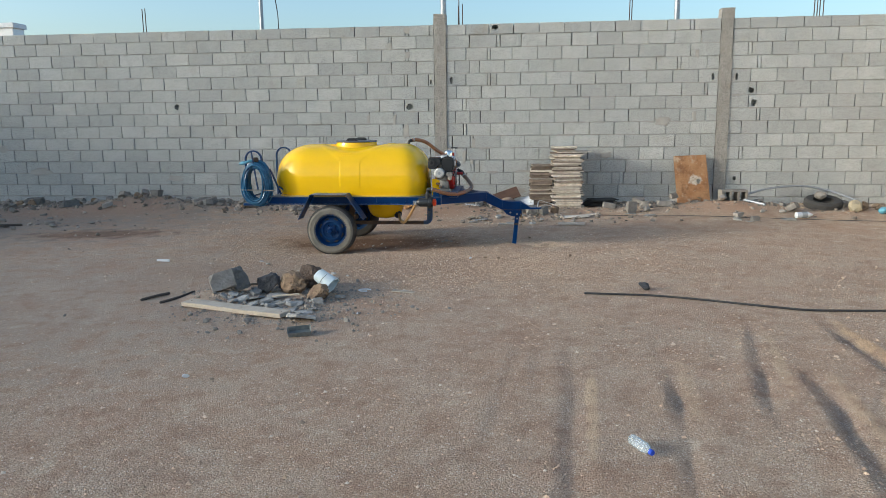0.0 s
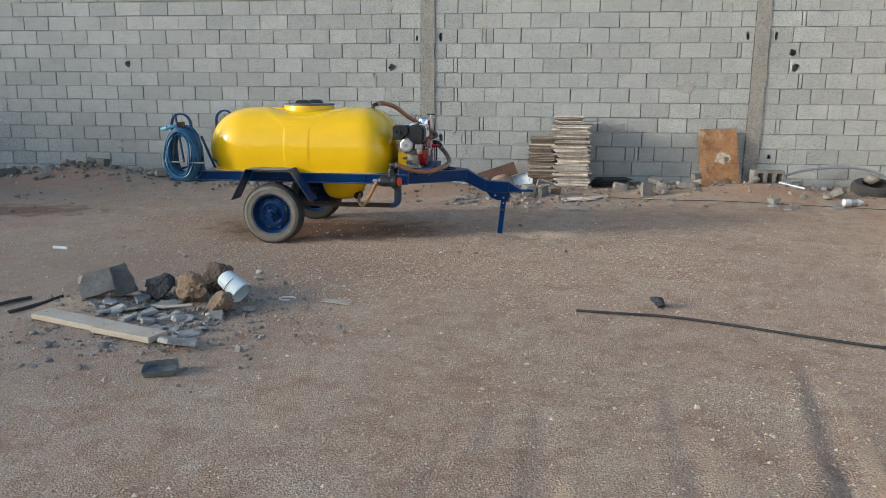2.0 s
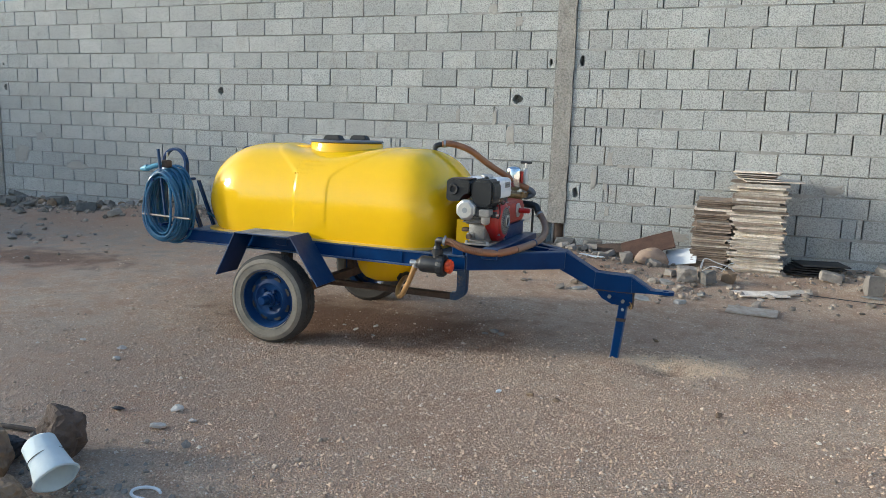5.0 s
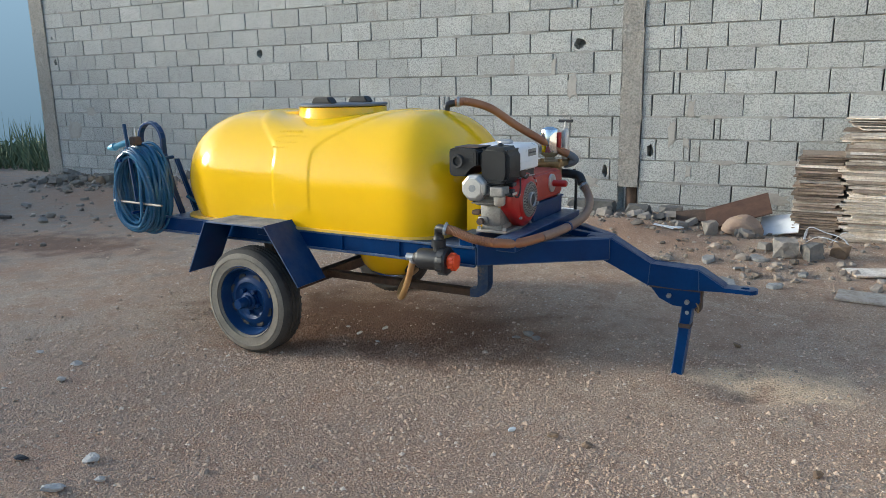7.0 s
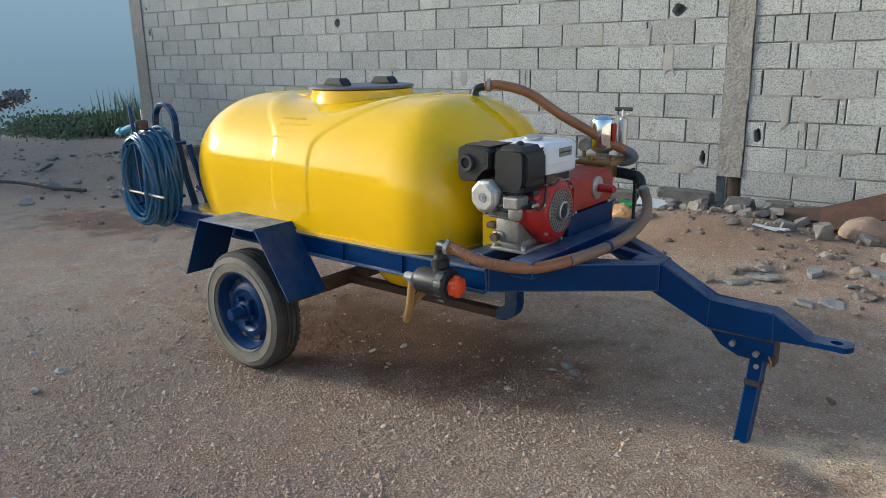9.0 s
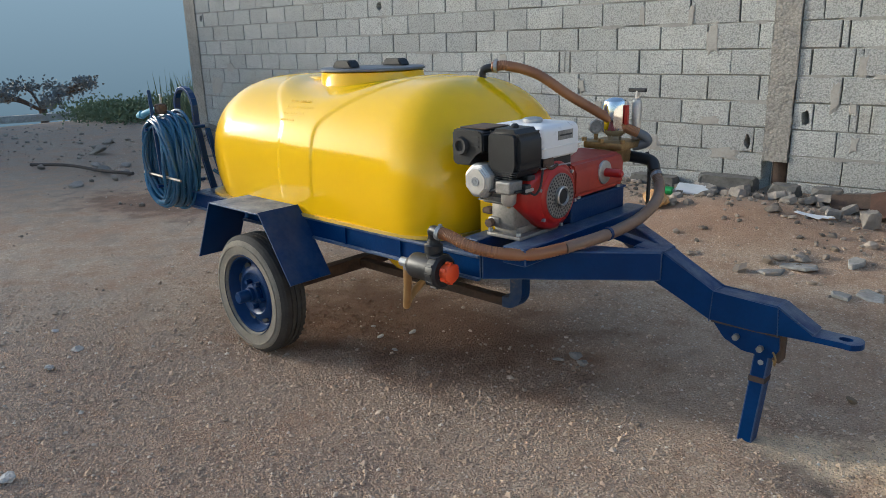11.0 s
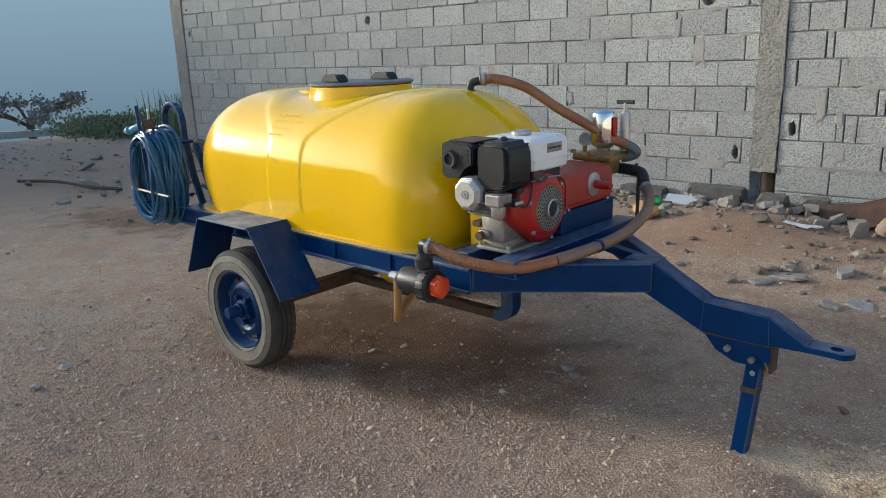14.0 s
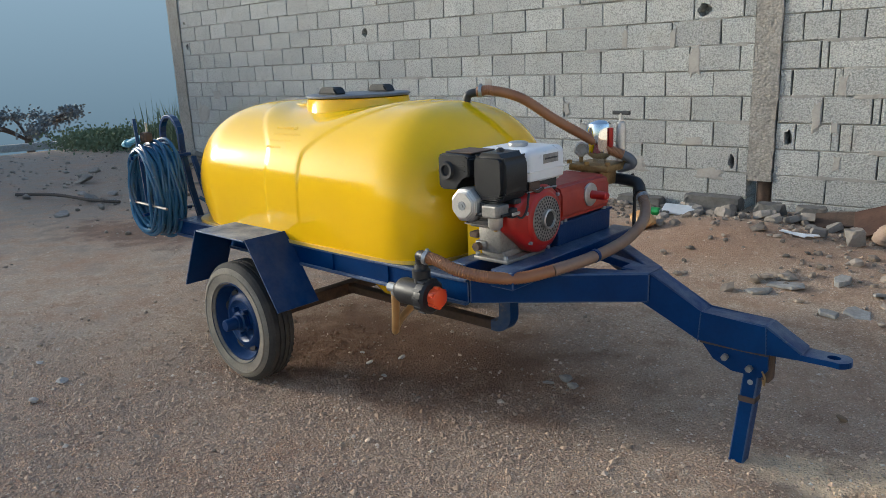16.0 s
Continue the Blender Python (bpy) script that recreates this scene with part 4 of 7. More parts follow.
        part("rust_band", boxed(x - 0.0262, x + 0.0262, DY - 0.0322, DY + 0.022, z - h / 2, z + h / 2, 0.001), M_RUSTBAND, leg, "rust-brown rubbed band")
    part("pin_hole", turned([(0.0, -0.0335), (0.009, -0.0335), (0.009, -0.02)], at(0.822, DY, 0.318, AX_Y), 12), M_STEEL, leg)
    part("split_pin", hose([(0.862, DY - 0.05, 0.372), (0.874, DY - 0.055, 0.352), (0.872, DY - 0.055, 0.33), (0.866, DY - 0.05, 0.345)], 0.003, 5, 6), M_BRASS, tr, "bent wire split pin")
    part("leg_stop", boxed(0.853, 0.878, DY - 0.028, DY + 0.028, 0.325, 0.424, 0.006), M_RUSTBAR, tr, "rusty stop plate behind the leg")
    return tr


# ---- the tank ----
TX0, TX1, TZ0, TZ1, THW = -1.99, -0.20, 0.612, 1.192, 0.475


def build_tank():
    tank = thing("water_tank", "glossy yellow moulded plastic water tank strapped on the trailer", "tank", (-1.1, CY, TZ0))
    xc, hl = (TX0 + TX1) / 2, (TX1 - TX0) / 2
    nv = 110
    rr, rf, rz, ry = 0.42, 0.31, 0.33, 0.34     # rounding of the rear and front ends
    hw, hh = THW, TZ1 - TZ0
    us = list(np.linspace(-hl + rr, hl - rf, 300))
    ends = [math.sin(a) for a in np.linspace(0, math.pi / 2, 26)][1:]
    xs = [-(hl - rr) - rr * q for q in ends[::-1]] + us + [hl - rf + rf * q for q in ends]
    rear, flat = [math.sqrt(max(0.0, 1 - q * q)) for q in ends[::-1]], [1.0] * len(us)
    up = rear + flat + rear[::-1]
    across = rear + flat + [max(0.0, 1 - q ** 3.4) ** (1 / 2.6) for q in ends]      # the front end is blunter in plan
    caps = [0.0, 0.25, 0.5, 0.75]
    stations = [(-hl - 0.018 * (1 - c), 0.0, 0.0, c) for c in caps] + [(x, q, w, 1.0) for x, q, w in zip(xs, up, across)] + [(hl + 0.018 * (1 - c), 0.0, 0.0, c) for c in caps[::-1]]
    bm = bmesh.new()
    rows = []
    for dx, q, w, core in stations:
        ky, kz = ((hw - ry) * core + ry * w) / hw, ((hh - rz) * core + rz * q) / hh
        row = []
        for j in range(nv + 1):
            t = -1 + 2 * j / nv
            v = abs(t)
            if v > 0.80:                       # the upright lower flank, drawn in a little at the foot
                f = (1 - v) / 0.20
                zz, yy = 0.30 * f, 1.0 - 0.035 * (1 - f) ** 2
            else:
                a = (0.80 - v) / 0.80 * math.pi / 2
                zz, yy = 0.30 + 0.70 * math.sin(a) ** 0.80, math.cos(a) ** 0.80
            wid = 0.115 + 0.32 * max(0.0, (zz - 0.66) / 0.34) ** 1.4
            k = 1 / (1 + math.exp(max(-40, min(40, (abs(dx - 0.05) - wid) / 0.0035)))) if zz > 0.12 else 0.0
            k *= min(1.0, max(0.0, (zz - 0.12) / 0.1))
            sink = -0.0042 * k               # a band that stands proud
            y = CY + math.copysign(yy, t) * (hw * ky - sink * yy)
            z = TZ0 + hh * zz * kz - sink * zz
            foot = 1 - (0.075 if dx < 0 else 0.03) * max(0.0, 1 - zz / 0.46) ** 1.7
            nk = min(1.0, max(0.0, (0.42 - math.hypot(xc + dx + 1.065, y - CY - 0.02)) / 0.14))
            z -= 0.020 * nk * nk * (3 - 2 * nk) * (zz > 0.5)
            row.append(bm.verts.new((xc + dx * foot, y, z)))
        rows.append(row)
    for a, b in zip(rows, rows[1:]):
        for j in range(nv):
            bm.faces.new((a[j], a[j + 1], b[j + 1], b[j]))
    bm.faces.new([r[0] for r in rows] + [r[-1] for r in rows][::-1])
    bmesh.ops.remove_doubles(bm, verts=bm.verts[:], dist=0.0004)
    part("tank_body", bm, M_YELLOW, tank, smooth=True)
    # foot flange
    bm = bmesh.new()
    rim = []
    for i in range(72):
        a = 2 * math.pi * i / 72
        rim.append((xc + 0.03 + (hl - 0.045) * math.copysign(abs(math.cos(a)) ** 0.30, math.cos(a)), CY + (THW - 0.006) * math.copysign(abs(math.sin(a)) ** 0.30, math.sin(a))))
    lo = [bm.verts.new((x, y, 0.6125)) for x, y in rim]
    hi = [bm.verts.new((x, y, 0.626)) for x, y in rim]
    bm.faces.new(lo)
    bm.faces.new(hi)
    for i in range(72):
        bm.faces.new((lo[i], lo[(i + 1) % 72], hi[(i + 1) % 72], hi[i]))
    part("foot_flange", bm, M_DIRTYYELLOW, tank, "dusty yellow foot flange")
    nx, ny = -1.065, CY + 0.02
    m = at(nx, ny, 0)
    bm = bmesh.new()
    lathe(bm, [(0.290, 1.085), (0.262, 1.112), (0.246, 1.135), (0.236, 1.206), (0.22, 1.210)], m, 64)
    part("filler_neck", bm, M_YELLOW, tank, smooth=True)
    bm = bmesh.new()
    box(bm, nx - 0.37, nx - 0.20, ny - 0.13, ny + 0.13, 1.12, 1.186, 0.022)
    part("neck_step", bm, M_YELLOW, tank, smooth=True)
    lid = part("lid", turned([(0.0, 1.2105), (0.236, 1.2105), (0.243, 1.213), (0.243, 1.220), (0.236, 1.2245), (0.21, 1.223), (0.0, 1.2255)], m, 64), M_GREYLID, tank, "dark grey screw lid", True)
    for dx, dy in ((-0.02, -0.14), (0.03, 0.12)):
        bm = bmesh.new()
        prism(bm, [(nx + dx - 0.07, 1.226), (nx + dx + 0.07, 1.226), (nx + dx + 0.045, 1.258), (nx + dx - 0.045, 1.258)], ny + dy - 0.03, ny + dy + 0.03)
        bmesh.ops.bevel(bm, geom=bm.edges[:], offset=0.006, segments=2, affect="EDGES")
        part("lid_grip", bm, M_BLACK, lid, "black lid grip")
    part("sump", turned([(0.0, 0.316), (0.06, 0.318), (0.12, 0.328), (0.16, 0.348), (0.19, 0.385), (0.21, 0.44), (0.225, 0.53)], at(-0.73, CY, 0), 40), M_YELLOW, tank, "yellow sump under the tank", True)
    outlet = at(-0.73, CY, 0.372, Matrix.Rotation(radians(-28), 4, "Z") @ AX_X)
    part("sump_outlet", turned([(0.030, 0.14), (0.052, 0.165), (0.052, 0.188), (0.034, 0.192), (0.030, 0.215), (0.0, 0.215)], outlet, 20), M_BLACK, tank, "black threaded sump outlet", True)
    # raised lettering that cannot be read: plain bars
    rng = random.Random(8)
    for zz, wdt in ((0.83, 0.15), (0.79, 0.19), (0.745, 0.15), (0.70, 0.10)):
        a = math.asin(((zz - 0.30) / 0.70) ** (1 / 0.80))
        yy = CY - THW * math.cos(a) ** 0.80
        z = TZ0 + (TZ1 - TZ0) * zz
        x = -1.185
        while x < -1.185 + wdt:
            l = rng.uniform(0.008, 0.022)
            part("raised_mark", boxed(x, x + l, -0.0055, 0.0055, -0.002, 0.001, 0.0008, at(0, yy - 0.0035, z + 0.003, Matrix.Rotation(radians(52), 4, "X"))), M_YELLOW, tank)
            x += l + 0.007
    part("yellow_stay", boxed(-0.135, -0.048, 7.806, 7.813, 0.6125, 0.80, 0.002), M_YELLOW, tank, "thin yellow stay plate")
    return tank


build_trailer()
build_tank()

# ---- engine, pump, filter and hoses on the trailer ----


def volute(c, r0, arm, r1):
    """A rounded casing about c, facing +x, drawn out towards a smaller round at arm (y, z)."""
    bm = bmesh.new()
    n = 64
    cy, cz = c[1], c[2]
    far = []
    for i in range(n):
        a = 2 * math.pi * i / n
        u, v = math.cos(a), math.sin(a)
        best = 0.0
        for k in range(25):
            s = k / 24
            py, pz, r = (arm[0] - cy) * s, (arm[1] - cz) * s, r0 + (r1 - r0) * s
            b = py * u + pz * v
            q = b * b - (py * py + pz * pz - r * r)
            if q >= 0:
                best = max(best, b + math.sqrt(q))
        far.append(best)
    rings = []
    for x, k in ((0.03, 0.99), (0.055, 1.0), (0.088, 1.0), (0.097, 0.98), (0.104, 0.94), (0.1085, 0.89), (0.1105, 0.84)):
        rings.append([bm.verts.new((c[0] + x, cy + far[i] * k * math.cos(2 * math.pi * i / n), cz + far[i] * k * math.sin(2 * math.pi * i / n))) for i in range(n)])
    for x, r in ((0.113, 0.1005), (0.120, 0.0955), (0.1215, 0.090), (0.1215, 0.001)):
        rings.append([bm.verts.new((c[0] + x, cy + r * math.cos(2 * math.pi * i / n), cz + r * math.sin(2 * math.pi * i / n))) for i in range(n)])
    for a, b in zip(rings, rings[1:]):
        for i in range(n):
            bm.faces.new((a[i], a[(i + 1) % n], b[(i + 1) % n], b[i]))
    bm.faces.new(rings[0])
    bm.faces.new(rings[-1])
    return bm


def rocker_cover(m):
    """An eight-sided cast cover with rounded edges and a flat face."""
    bm = bmesh.new()
    lathe(bm, [(0.040, 0.055), (0.048, 0.03), (0.0495, -0.010), (0.046, -0.022), (0.0375, -0.027), (0.036, -0.031)], m @ Matrix.Rotation(radians(22.5), 4, "Z"), 8)
    bmesh.ops.bevel(bm, geom=bm.edges[:], offset=0.0028, segments=2, affect="EDGES")
    return bm


def rounded(bm, x0, x1, y0, y1, z0, z1, r):
    vs = box(bm, x0, x1, y0, y1, z0, z1)
    bmesh.ops.bevel(bm, geom=list({e for v in vs for e in v.link_edges}), offset=r, segments=5, affect="EDGES", profile=0.5)


M_ROCKER = surf("cast_cover", (0.50, 0.49, 0.47), (0.62, 0.61, 0.59), 25, 0.42, 0.75, bump=0.0004, bscale=200, fine=0.15)


def build_engine():
    e = thing("petrol_engine", "small red, white and black single-cylinder petrol engine bolted to the trailer", "engine", (0.02, 7.86, 0.662))
    bm = bmesh.new()
    box(bm, -0.045, 0.06, 7.755, 7.99, 0.690, 0.80, 0.018)
    box(bm, -0.06, 0.09, 7.75, 7.98, 0.6625, 0.676, 0.003)
    box(bm, -0.04, 0.06, 7.77, 7.96, 0.672, 0.70, 0.006)
    box(bm, -0.05, 0.0, 7.745, 7.80, 0.70, 0.735, 0.008)
    part("crankcase", bm, M_DULLALU, e, "dull cast aluminium crankcase", True)
    for dx, dy in ((-0.05, 7.762), (0.075, 7.762), (0.075, 7.965)):
        part("mounting_bolt", turned([(0.009, 0.675), (0.009, 0.688), (0.0, 0.689)], at(dx, dy, 0), 6), M_STEEL, e)
    cyl = part("cylinder", boxed(-0.05, 0.045, 7.715, 7.86, 0.79, 0.895, 0.01), M_DULLALU, e)
    for i in range(6):
        z = 0.80 + i * 0.015
        part("cooling_fin", boxed(-0.06, 0.05, 7.705, 7.87, z, z + 0.004), M_DULLALU, cyl)
    # recoil starter, facing forward
    cx = at(0.0, 7.94, 0.795, AX_X)
    rec = part("fan_shroud", volute((0.0, 7.94, 0.795), 0.126, (7.815, 0.815), 0.066), M_RED, e, "red fan shroud with recoil starter", True)
    part("recoil_grille", turned([(0.034, 0.1222), (0.082, 0.1222), (0.080, 0.1262), (0.036, 0.1262)], cx, 40), M_DULLALU, rec, "pierced steel starter grille", True)
    # black discs on the plate stand for the shade in its holes
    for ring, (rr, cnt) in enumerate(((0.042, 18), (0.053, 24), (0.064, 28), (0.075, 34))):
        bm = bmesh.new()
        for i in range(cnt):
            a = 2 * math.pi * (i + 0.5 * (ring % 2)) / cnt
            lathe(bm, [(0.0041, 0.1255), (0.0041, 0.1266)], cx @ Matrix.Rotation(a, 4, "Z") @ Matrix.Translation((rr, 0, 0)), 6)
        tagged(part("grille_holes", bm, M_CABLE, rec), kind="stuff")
    part("starter_cup", turned([(0.0, 0.1262), (0.034, 0.1262), (0.036, 0.138), (0.031, 0.141), (0.028, 0.132), (0.0, 0.132)], cx, 28), M_ALU, rec, "steel starter cup", True)
    part("cup_centre", turned([(0.0, 0.1325), (0.027, 0.1325), (0.027, 0.1345), (0.0, 0.1345)], cx, 24), M_DUSTBLACK, rec)
    for i in range(6):
        a = 2 * math.pi * i / 6 + 0.2
        part("shroud_screw", turned([(0.007, 0.10), (0.007, 0.118), (0.0, 0.119)], cx @ Matrix.Rotation(a, 4, "Z") @ Matrix.Translation((0.112, 0, 0)), 6), M_STEEL, rec)
    part("sticker", boxed(0.1098, 0.1116, 7.822, 7.838, 0.772, 0.802), M_WHITE, rec, "small white sticker")
    # air cleaner
    bm = bmesh.new()
    prism(bm, [(0.012, 0.880), (0.090, 0.880), (0.114, 0.903), (0.122, 0.93), (0.12, 1.026), (0.105, 1.048), (0.0, 1.050), (-0.018, 1.032), (-0.020, 0.955), (-0.004, 0.915)], 7.70, 7.845)
    bmesh.ops.bevel(bm, geom=bm.edges[:], offset=0.016, segments=4, affect="EDGES")
    air = part("air_cleaner", bm, M_DUSTBLACK, e, "black plastic air cleaner cover", True)
    for i in range(4):
        part("rib", boxed(0.004 + i * 0.002, 0.111 - i * 0.006, 7.6975, 7.847, 0.908 - i * 0.007, 0.9105 - i * 0.007, 0.001), M_BLACK, air)
    part("wing_nut", turned([(0.014, 1.048), (0.014, 1.056), (0.006, 1.062), (0.0, 1.062)], at(0.05, 7.775, 0), 10), M_BLACK, air)
    # muffler guard
    bm = bmesh.new()
    prism(bm, [(-0.162, 0.930), (-0.150, 0.917), (-0.082, 0.919), (-0.072, 0.945), (-0.056, 0.962), (-0.022, 0.968), (-0.022, 1.03), (-0.04, 1.04), (-0.15, 1.042), (-0.162, 1.03)], 7.692, 7.86)
    bmesh.ops.bevel(bm, geom=bm.edges[:], offset=0.005, segments=2, affect="EDGES")
    muf = part("muffler_guard", bm, M_DUSTBLACK, e, "black muffler guard", True)
    # outlet and slots: black pieces in place of dark openings
    part("exhaust_outlet", turned([(0.0, -0.0005), (0.017, -0.0005), (0.019, -0.011), (0.029, -0.012), (0.033, 0.004)], at(-0.118, 7.690, 0.985, AX_Y), 24), M_CABLE, muf)
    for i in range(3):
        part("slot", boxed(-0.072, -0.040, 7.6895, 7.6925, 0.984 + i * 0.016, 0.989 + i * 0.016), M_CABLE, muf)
    part("muffler_top", boxed(-0.15, -0.03, 7.72, 7.85, 1.0415, 1.046, 0.002), M_RUSTBAR, muf, "rusty muffler top")
    # carburettor side: breather cap, bowl, levers
    part("breather_cap", rocker_cover(at(-0.035, 7.705, 0.872, AX_Y) @ Matrix.Scale(1.28, 4)), M_ROCKER, e, "faceted bright aluminium rocker cover")
    part("cover_bolt", turned([(0.016, -0.038), (0.016, -0.0425), (0.011, -0.0425), (0.011, -0.041), (0.006, -0.041), (0.006, -0.044), (0.0, -0.044)], at(-0.035, 7.705, 0.872, AX_Y), 12), M_STEEL, e)
    part("rocker_flange", boxed(-0.085, 0.015, 7.715, 7.735, 0.815, 0.92, 0.012), M_DULLALU, e)
    carb = part("carburettor", boxed(0.045, 0.110, 7.672, 7.742, 0.838, 0.882, 0.007), M_DULLALU, e, "dull grey carburettor")
    part("float_bowl", turned([(0.0, 0.796), (0.018, 0.797), (0.025, 0.806), (0.026, 0.838), (0.0, 0.838)], at(0.078, 7.705, 0), 18), M_ALU, carb, "bright metal float bowl", True)
    part("bowl_bolt", turned([(0.0, 0.788), (0.007, 0.788), (0.007, 0.798)], at(0.078, 7.705, 0), 6), M_BRASS, carb)
    part("choke_lever", boxed(0.112, 0.118, 7.690, 7.735, 0.842, 0.852, 0.002), M_BLACK, carb)
    part("fuel_cock", boxed(0.100, 0.128, 7.735, 7.765, 0.832, 0.866, 0.005), M_BLACK, carb, "black fuel cock")
    part("cock_lever", boxed(0.128, 0.134, 7.728, 7.770, 0.842, 0.853, 0.002), M_ALU, carb)
    part("insulator", boxed(0.025, 0.047, 7.690, 7.735, 0.835, 0.885, 0.003), M_BLACK, carb)
    part("fuel_line", hose([(0.115, 7.765, 0.84), (0.125, 7.79, 0.825), (0.125, 7.82, 0.85), (0.112, 7.85, 0.90)], 0.004, 6, 8), M_CABLE, carb)
    part("control_lever", boxed(0.05, 0.118, 7.760, 7.80, 0.874, 0.892, 0.004), M_BLACK, e)
    part("governor_arm", boxed(0.106, 0.114, 7.855, 7.915, 0.905, 0.935, 0.004), M_RUSTBAR, e, "rusty governor arm")
    part("governor_spring", hose([(0.112, 7.86, 0.915), (0.120, 7.89, 0.900), (0.116, 7.93, 0.908)], 0.005, 8, 8, 0.0015), M_RUSTBAR, e)
    part("spark_lead", hose([(0.10, 7.73, 0.875), (0.08, 7.68, 0.86), (-0.01, 7.69, 0.835), (-0.06, 7.72, 0.80)], 0.005), M_CABLE, e)
    part("oil_plug", turned([(0.0, -0.02), (0.016, -0.02), (0.016, 0.0), (0.01, 0.03)], at(-0.03, 7.745, 0.715, AX_Y), 8), M_RUSTBAR, e, "rust-brown oil plug")
    part("exhaust_stub", boxed(-0.085, -0.043, 7.755, 7.800, 0.738, 0.760, 0.007), M_RUSTBAR, e)
    # fuel tank
    bm = bmesh.new()
    rounded(bm, -0.13, 0.11, 7.855, 8.085, 0.916, 1.045, 0.028)
    for v in bm.verts:
        if v.co.z < 0.935:
            v.co.x = v.co.x * 0.94
            v.co.y = 7.97 + (v.co.y - 7.97) * 0.95
    ft = part("fuel_tank", bm, M_WHITE, e, "glossy white fuel tank", True)
    part("tank_seam", boxed(-0.132, 0.112, 7.853, 8.087, 0.966, 0.9705, 0.002), M_WHITE, ft)
    part("fuel_cap", turned([(0.033, 1.044), (0.036, 1.048), (0.036, 1.058), (0.028, 1.062), (0.0, 1.062)], at(-0.01, 7.955, 0), 28), M_ALU, ft, "bright metal fuel cap", True)
    part("rating_plate", boxed(0.1105, 0.1125, 7.94, 8.03, 0.990, 1.022), M_SHARD, ft, "grey rating plate")
    part("plate_lines", boxed(0.1126, 0.1132, 7.946, 8.024, 1.003, 1.009), M_BLACK, ft)
    part("control_panel", boxed(0.05, 0.10, 7.86, 8.04, 0.885, 0.94, 0.006), M_BLACK, e, "black governor linkage")
    part("governor_rod", hose([(0.105, 7.85, 0.90), (0.115, 7.92, 0.905), (0.11, 8.02, 0.90)], 0.003), M_STEEL, e)


def build_pump():
    p = thing("spray_pump", "red oxide plunger spray pump with chrome air chamber and brass valves", "pump", (0.0, 8.25, 0.655))
    bm = bmesh.new()
    box(bm, -0.14, 0.09, 8.06, 8.44, 0.6625, 0.742, 0.004)
    box(bm, -0.145, 0.096, 8.052, 8.448, 0.742, 0.750, 0.002)
    part("pump_base", bm, M_RIM, p, "dark blue steel channel under the pump")
    bm = bmesh.new()
    prism(bm, [(-0.13, 0.751), (0.085, 0.751), (0.098, 0.765), (0.098, 0.862), (0.078, 0.886), (-0.11, 0.89), (-0.13, 0.87)], 8.07, 8.42)
    bmesh.ops.bevel(bm, geom=bm.edges[:], offset=0.010, segments=3, affect="EDGES")
    body = part("pump_crankcase", bm, M_REDOX, p, "red painted pump crankcase", True)
    cx = at(0.0, 8.27, 0.828, AX_X)
    part("bearing_cover", turned([(0.045, 0.095), (0.045, 0.104), (0.036, 0.108), (0.0, 0.108)], cx, 28), M_ALU, body, "bare metal bearing cover", True)
    part("shaft_guard", turned([(0.017, 0.107), (0.016, 0.172), (0.010, 0.178), (0.0, 0.178)], cx, 20), M_RED, body, "bright red shaft guard", True)
    for y in (8.11, 8.39):
        part("foot_bolt", turned([(0.010, 0.750), (0.010, 0.760), (0.0, 0.761)], at(0.088, y, 0), 6), M_STEEL, p)
    bm = bmesh.new()
    box(bm, -0.11, 0.075, 8.44, 8.61, 0.884, 0.914, 0.008)
    box(bm, -0.07, 0.035, 8.46, 8.59, 0.82, 0.888, 0.012)
    box(bm, -0.04, 0.02, 8.415, 8.47, 0.845, 0.885, 0.008)
    vb = part("valve_block", bm, M_BRASS, p, "tarnished brass valve block", True)
    for x, y in ((-0.11, 8.45), (0.07, 8.45), (0.07, 8.60), (-0.02, 8.435)):
        part("valve_nut", turned([(0.012, 0.914), (0.012, 0.928), (0.0, 0.929)], at(x, y, 0), 6), M_BRASS, vb)
    part("air_chamber", turned([(0.028, 0.914), (0.03, 0.93), (0.050, 0.945), (0.056, 0.96), (0.056, 1.055), (0.050, 1.074), (0.030, 1.086), (0.0, 1.09)], at(-0.02, 8.54, 0), 36), M_CHROME, p, "mirror-bright chrome air chamber", True)
    part("red_lever", boxed(0.035, 0.05, 8.515, 8.53, 0.98, 1.06, 0.003), M_RED, p, "red lever")
    gm = at(-0.085, 8.50, 0.968, AX_X @ Matrix.Rotation(radians(58), 4, "X")) @ Matrix.Scale(0.74, 4)
    g = part("pressure_gauge", turned([(0.0, -0.02), (0.038, -0.02), (0.041, -0.014), (0.041, 0.012), (0.036, 0.016), (0.0, 0.016)], gm, 28), M_ALU, p, "steel-cased pressure gauge", True)
    part("gauge_face", turned([(0.0, 0.0165), (0.032, 0.0165), (0.032, 0.0175), (0.0, 0.0175)], gm, 24), M_SHARD, g, "dull grey gauge face")
    part("gauge_stem", turned([(0.009, 0.91), (0.009, 0.945)], at(-0.085, 8.50, 0), 8), M_BRASS, p)
    part("relief_valve", turned([(0.020, 0.914), (0.020, 1.06), (0.016, 1.075), (0.008, 1.08), (0.008, 1.112), (0.0, 1.112)], at(0.045, 8.60, 0), 20), M_ALU, p, "grey relief valve tube", True)
    part("relief_handle", boxed(0.005, 0.085, 8.593, 8.607, 1.106, 1.122, 0.004), M_BLACK, p, "black T-handle")
    part("inlet_elbow", hose([(0.0, 8.60, 0.84), (0.07, 8.605, 0.835), (0.125, 8.60, 0.825), (0.15, 8.58, 0.79)], 0.024, 6, 14), M_BLACK, p, "black plastic inlet elbow", True)
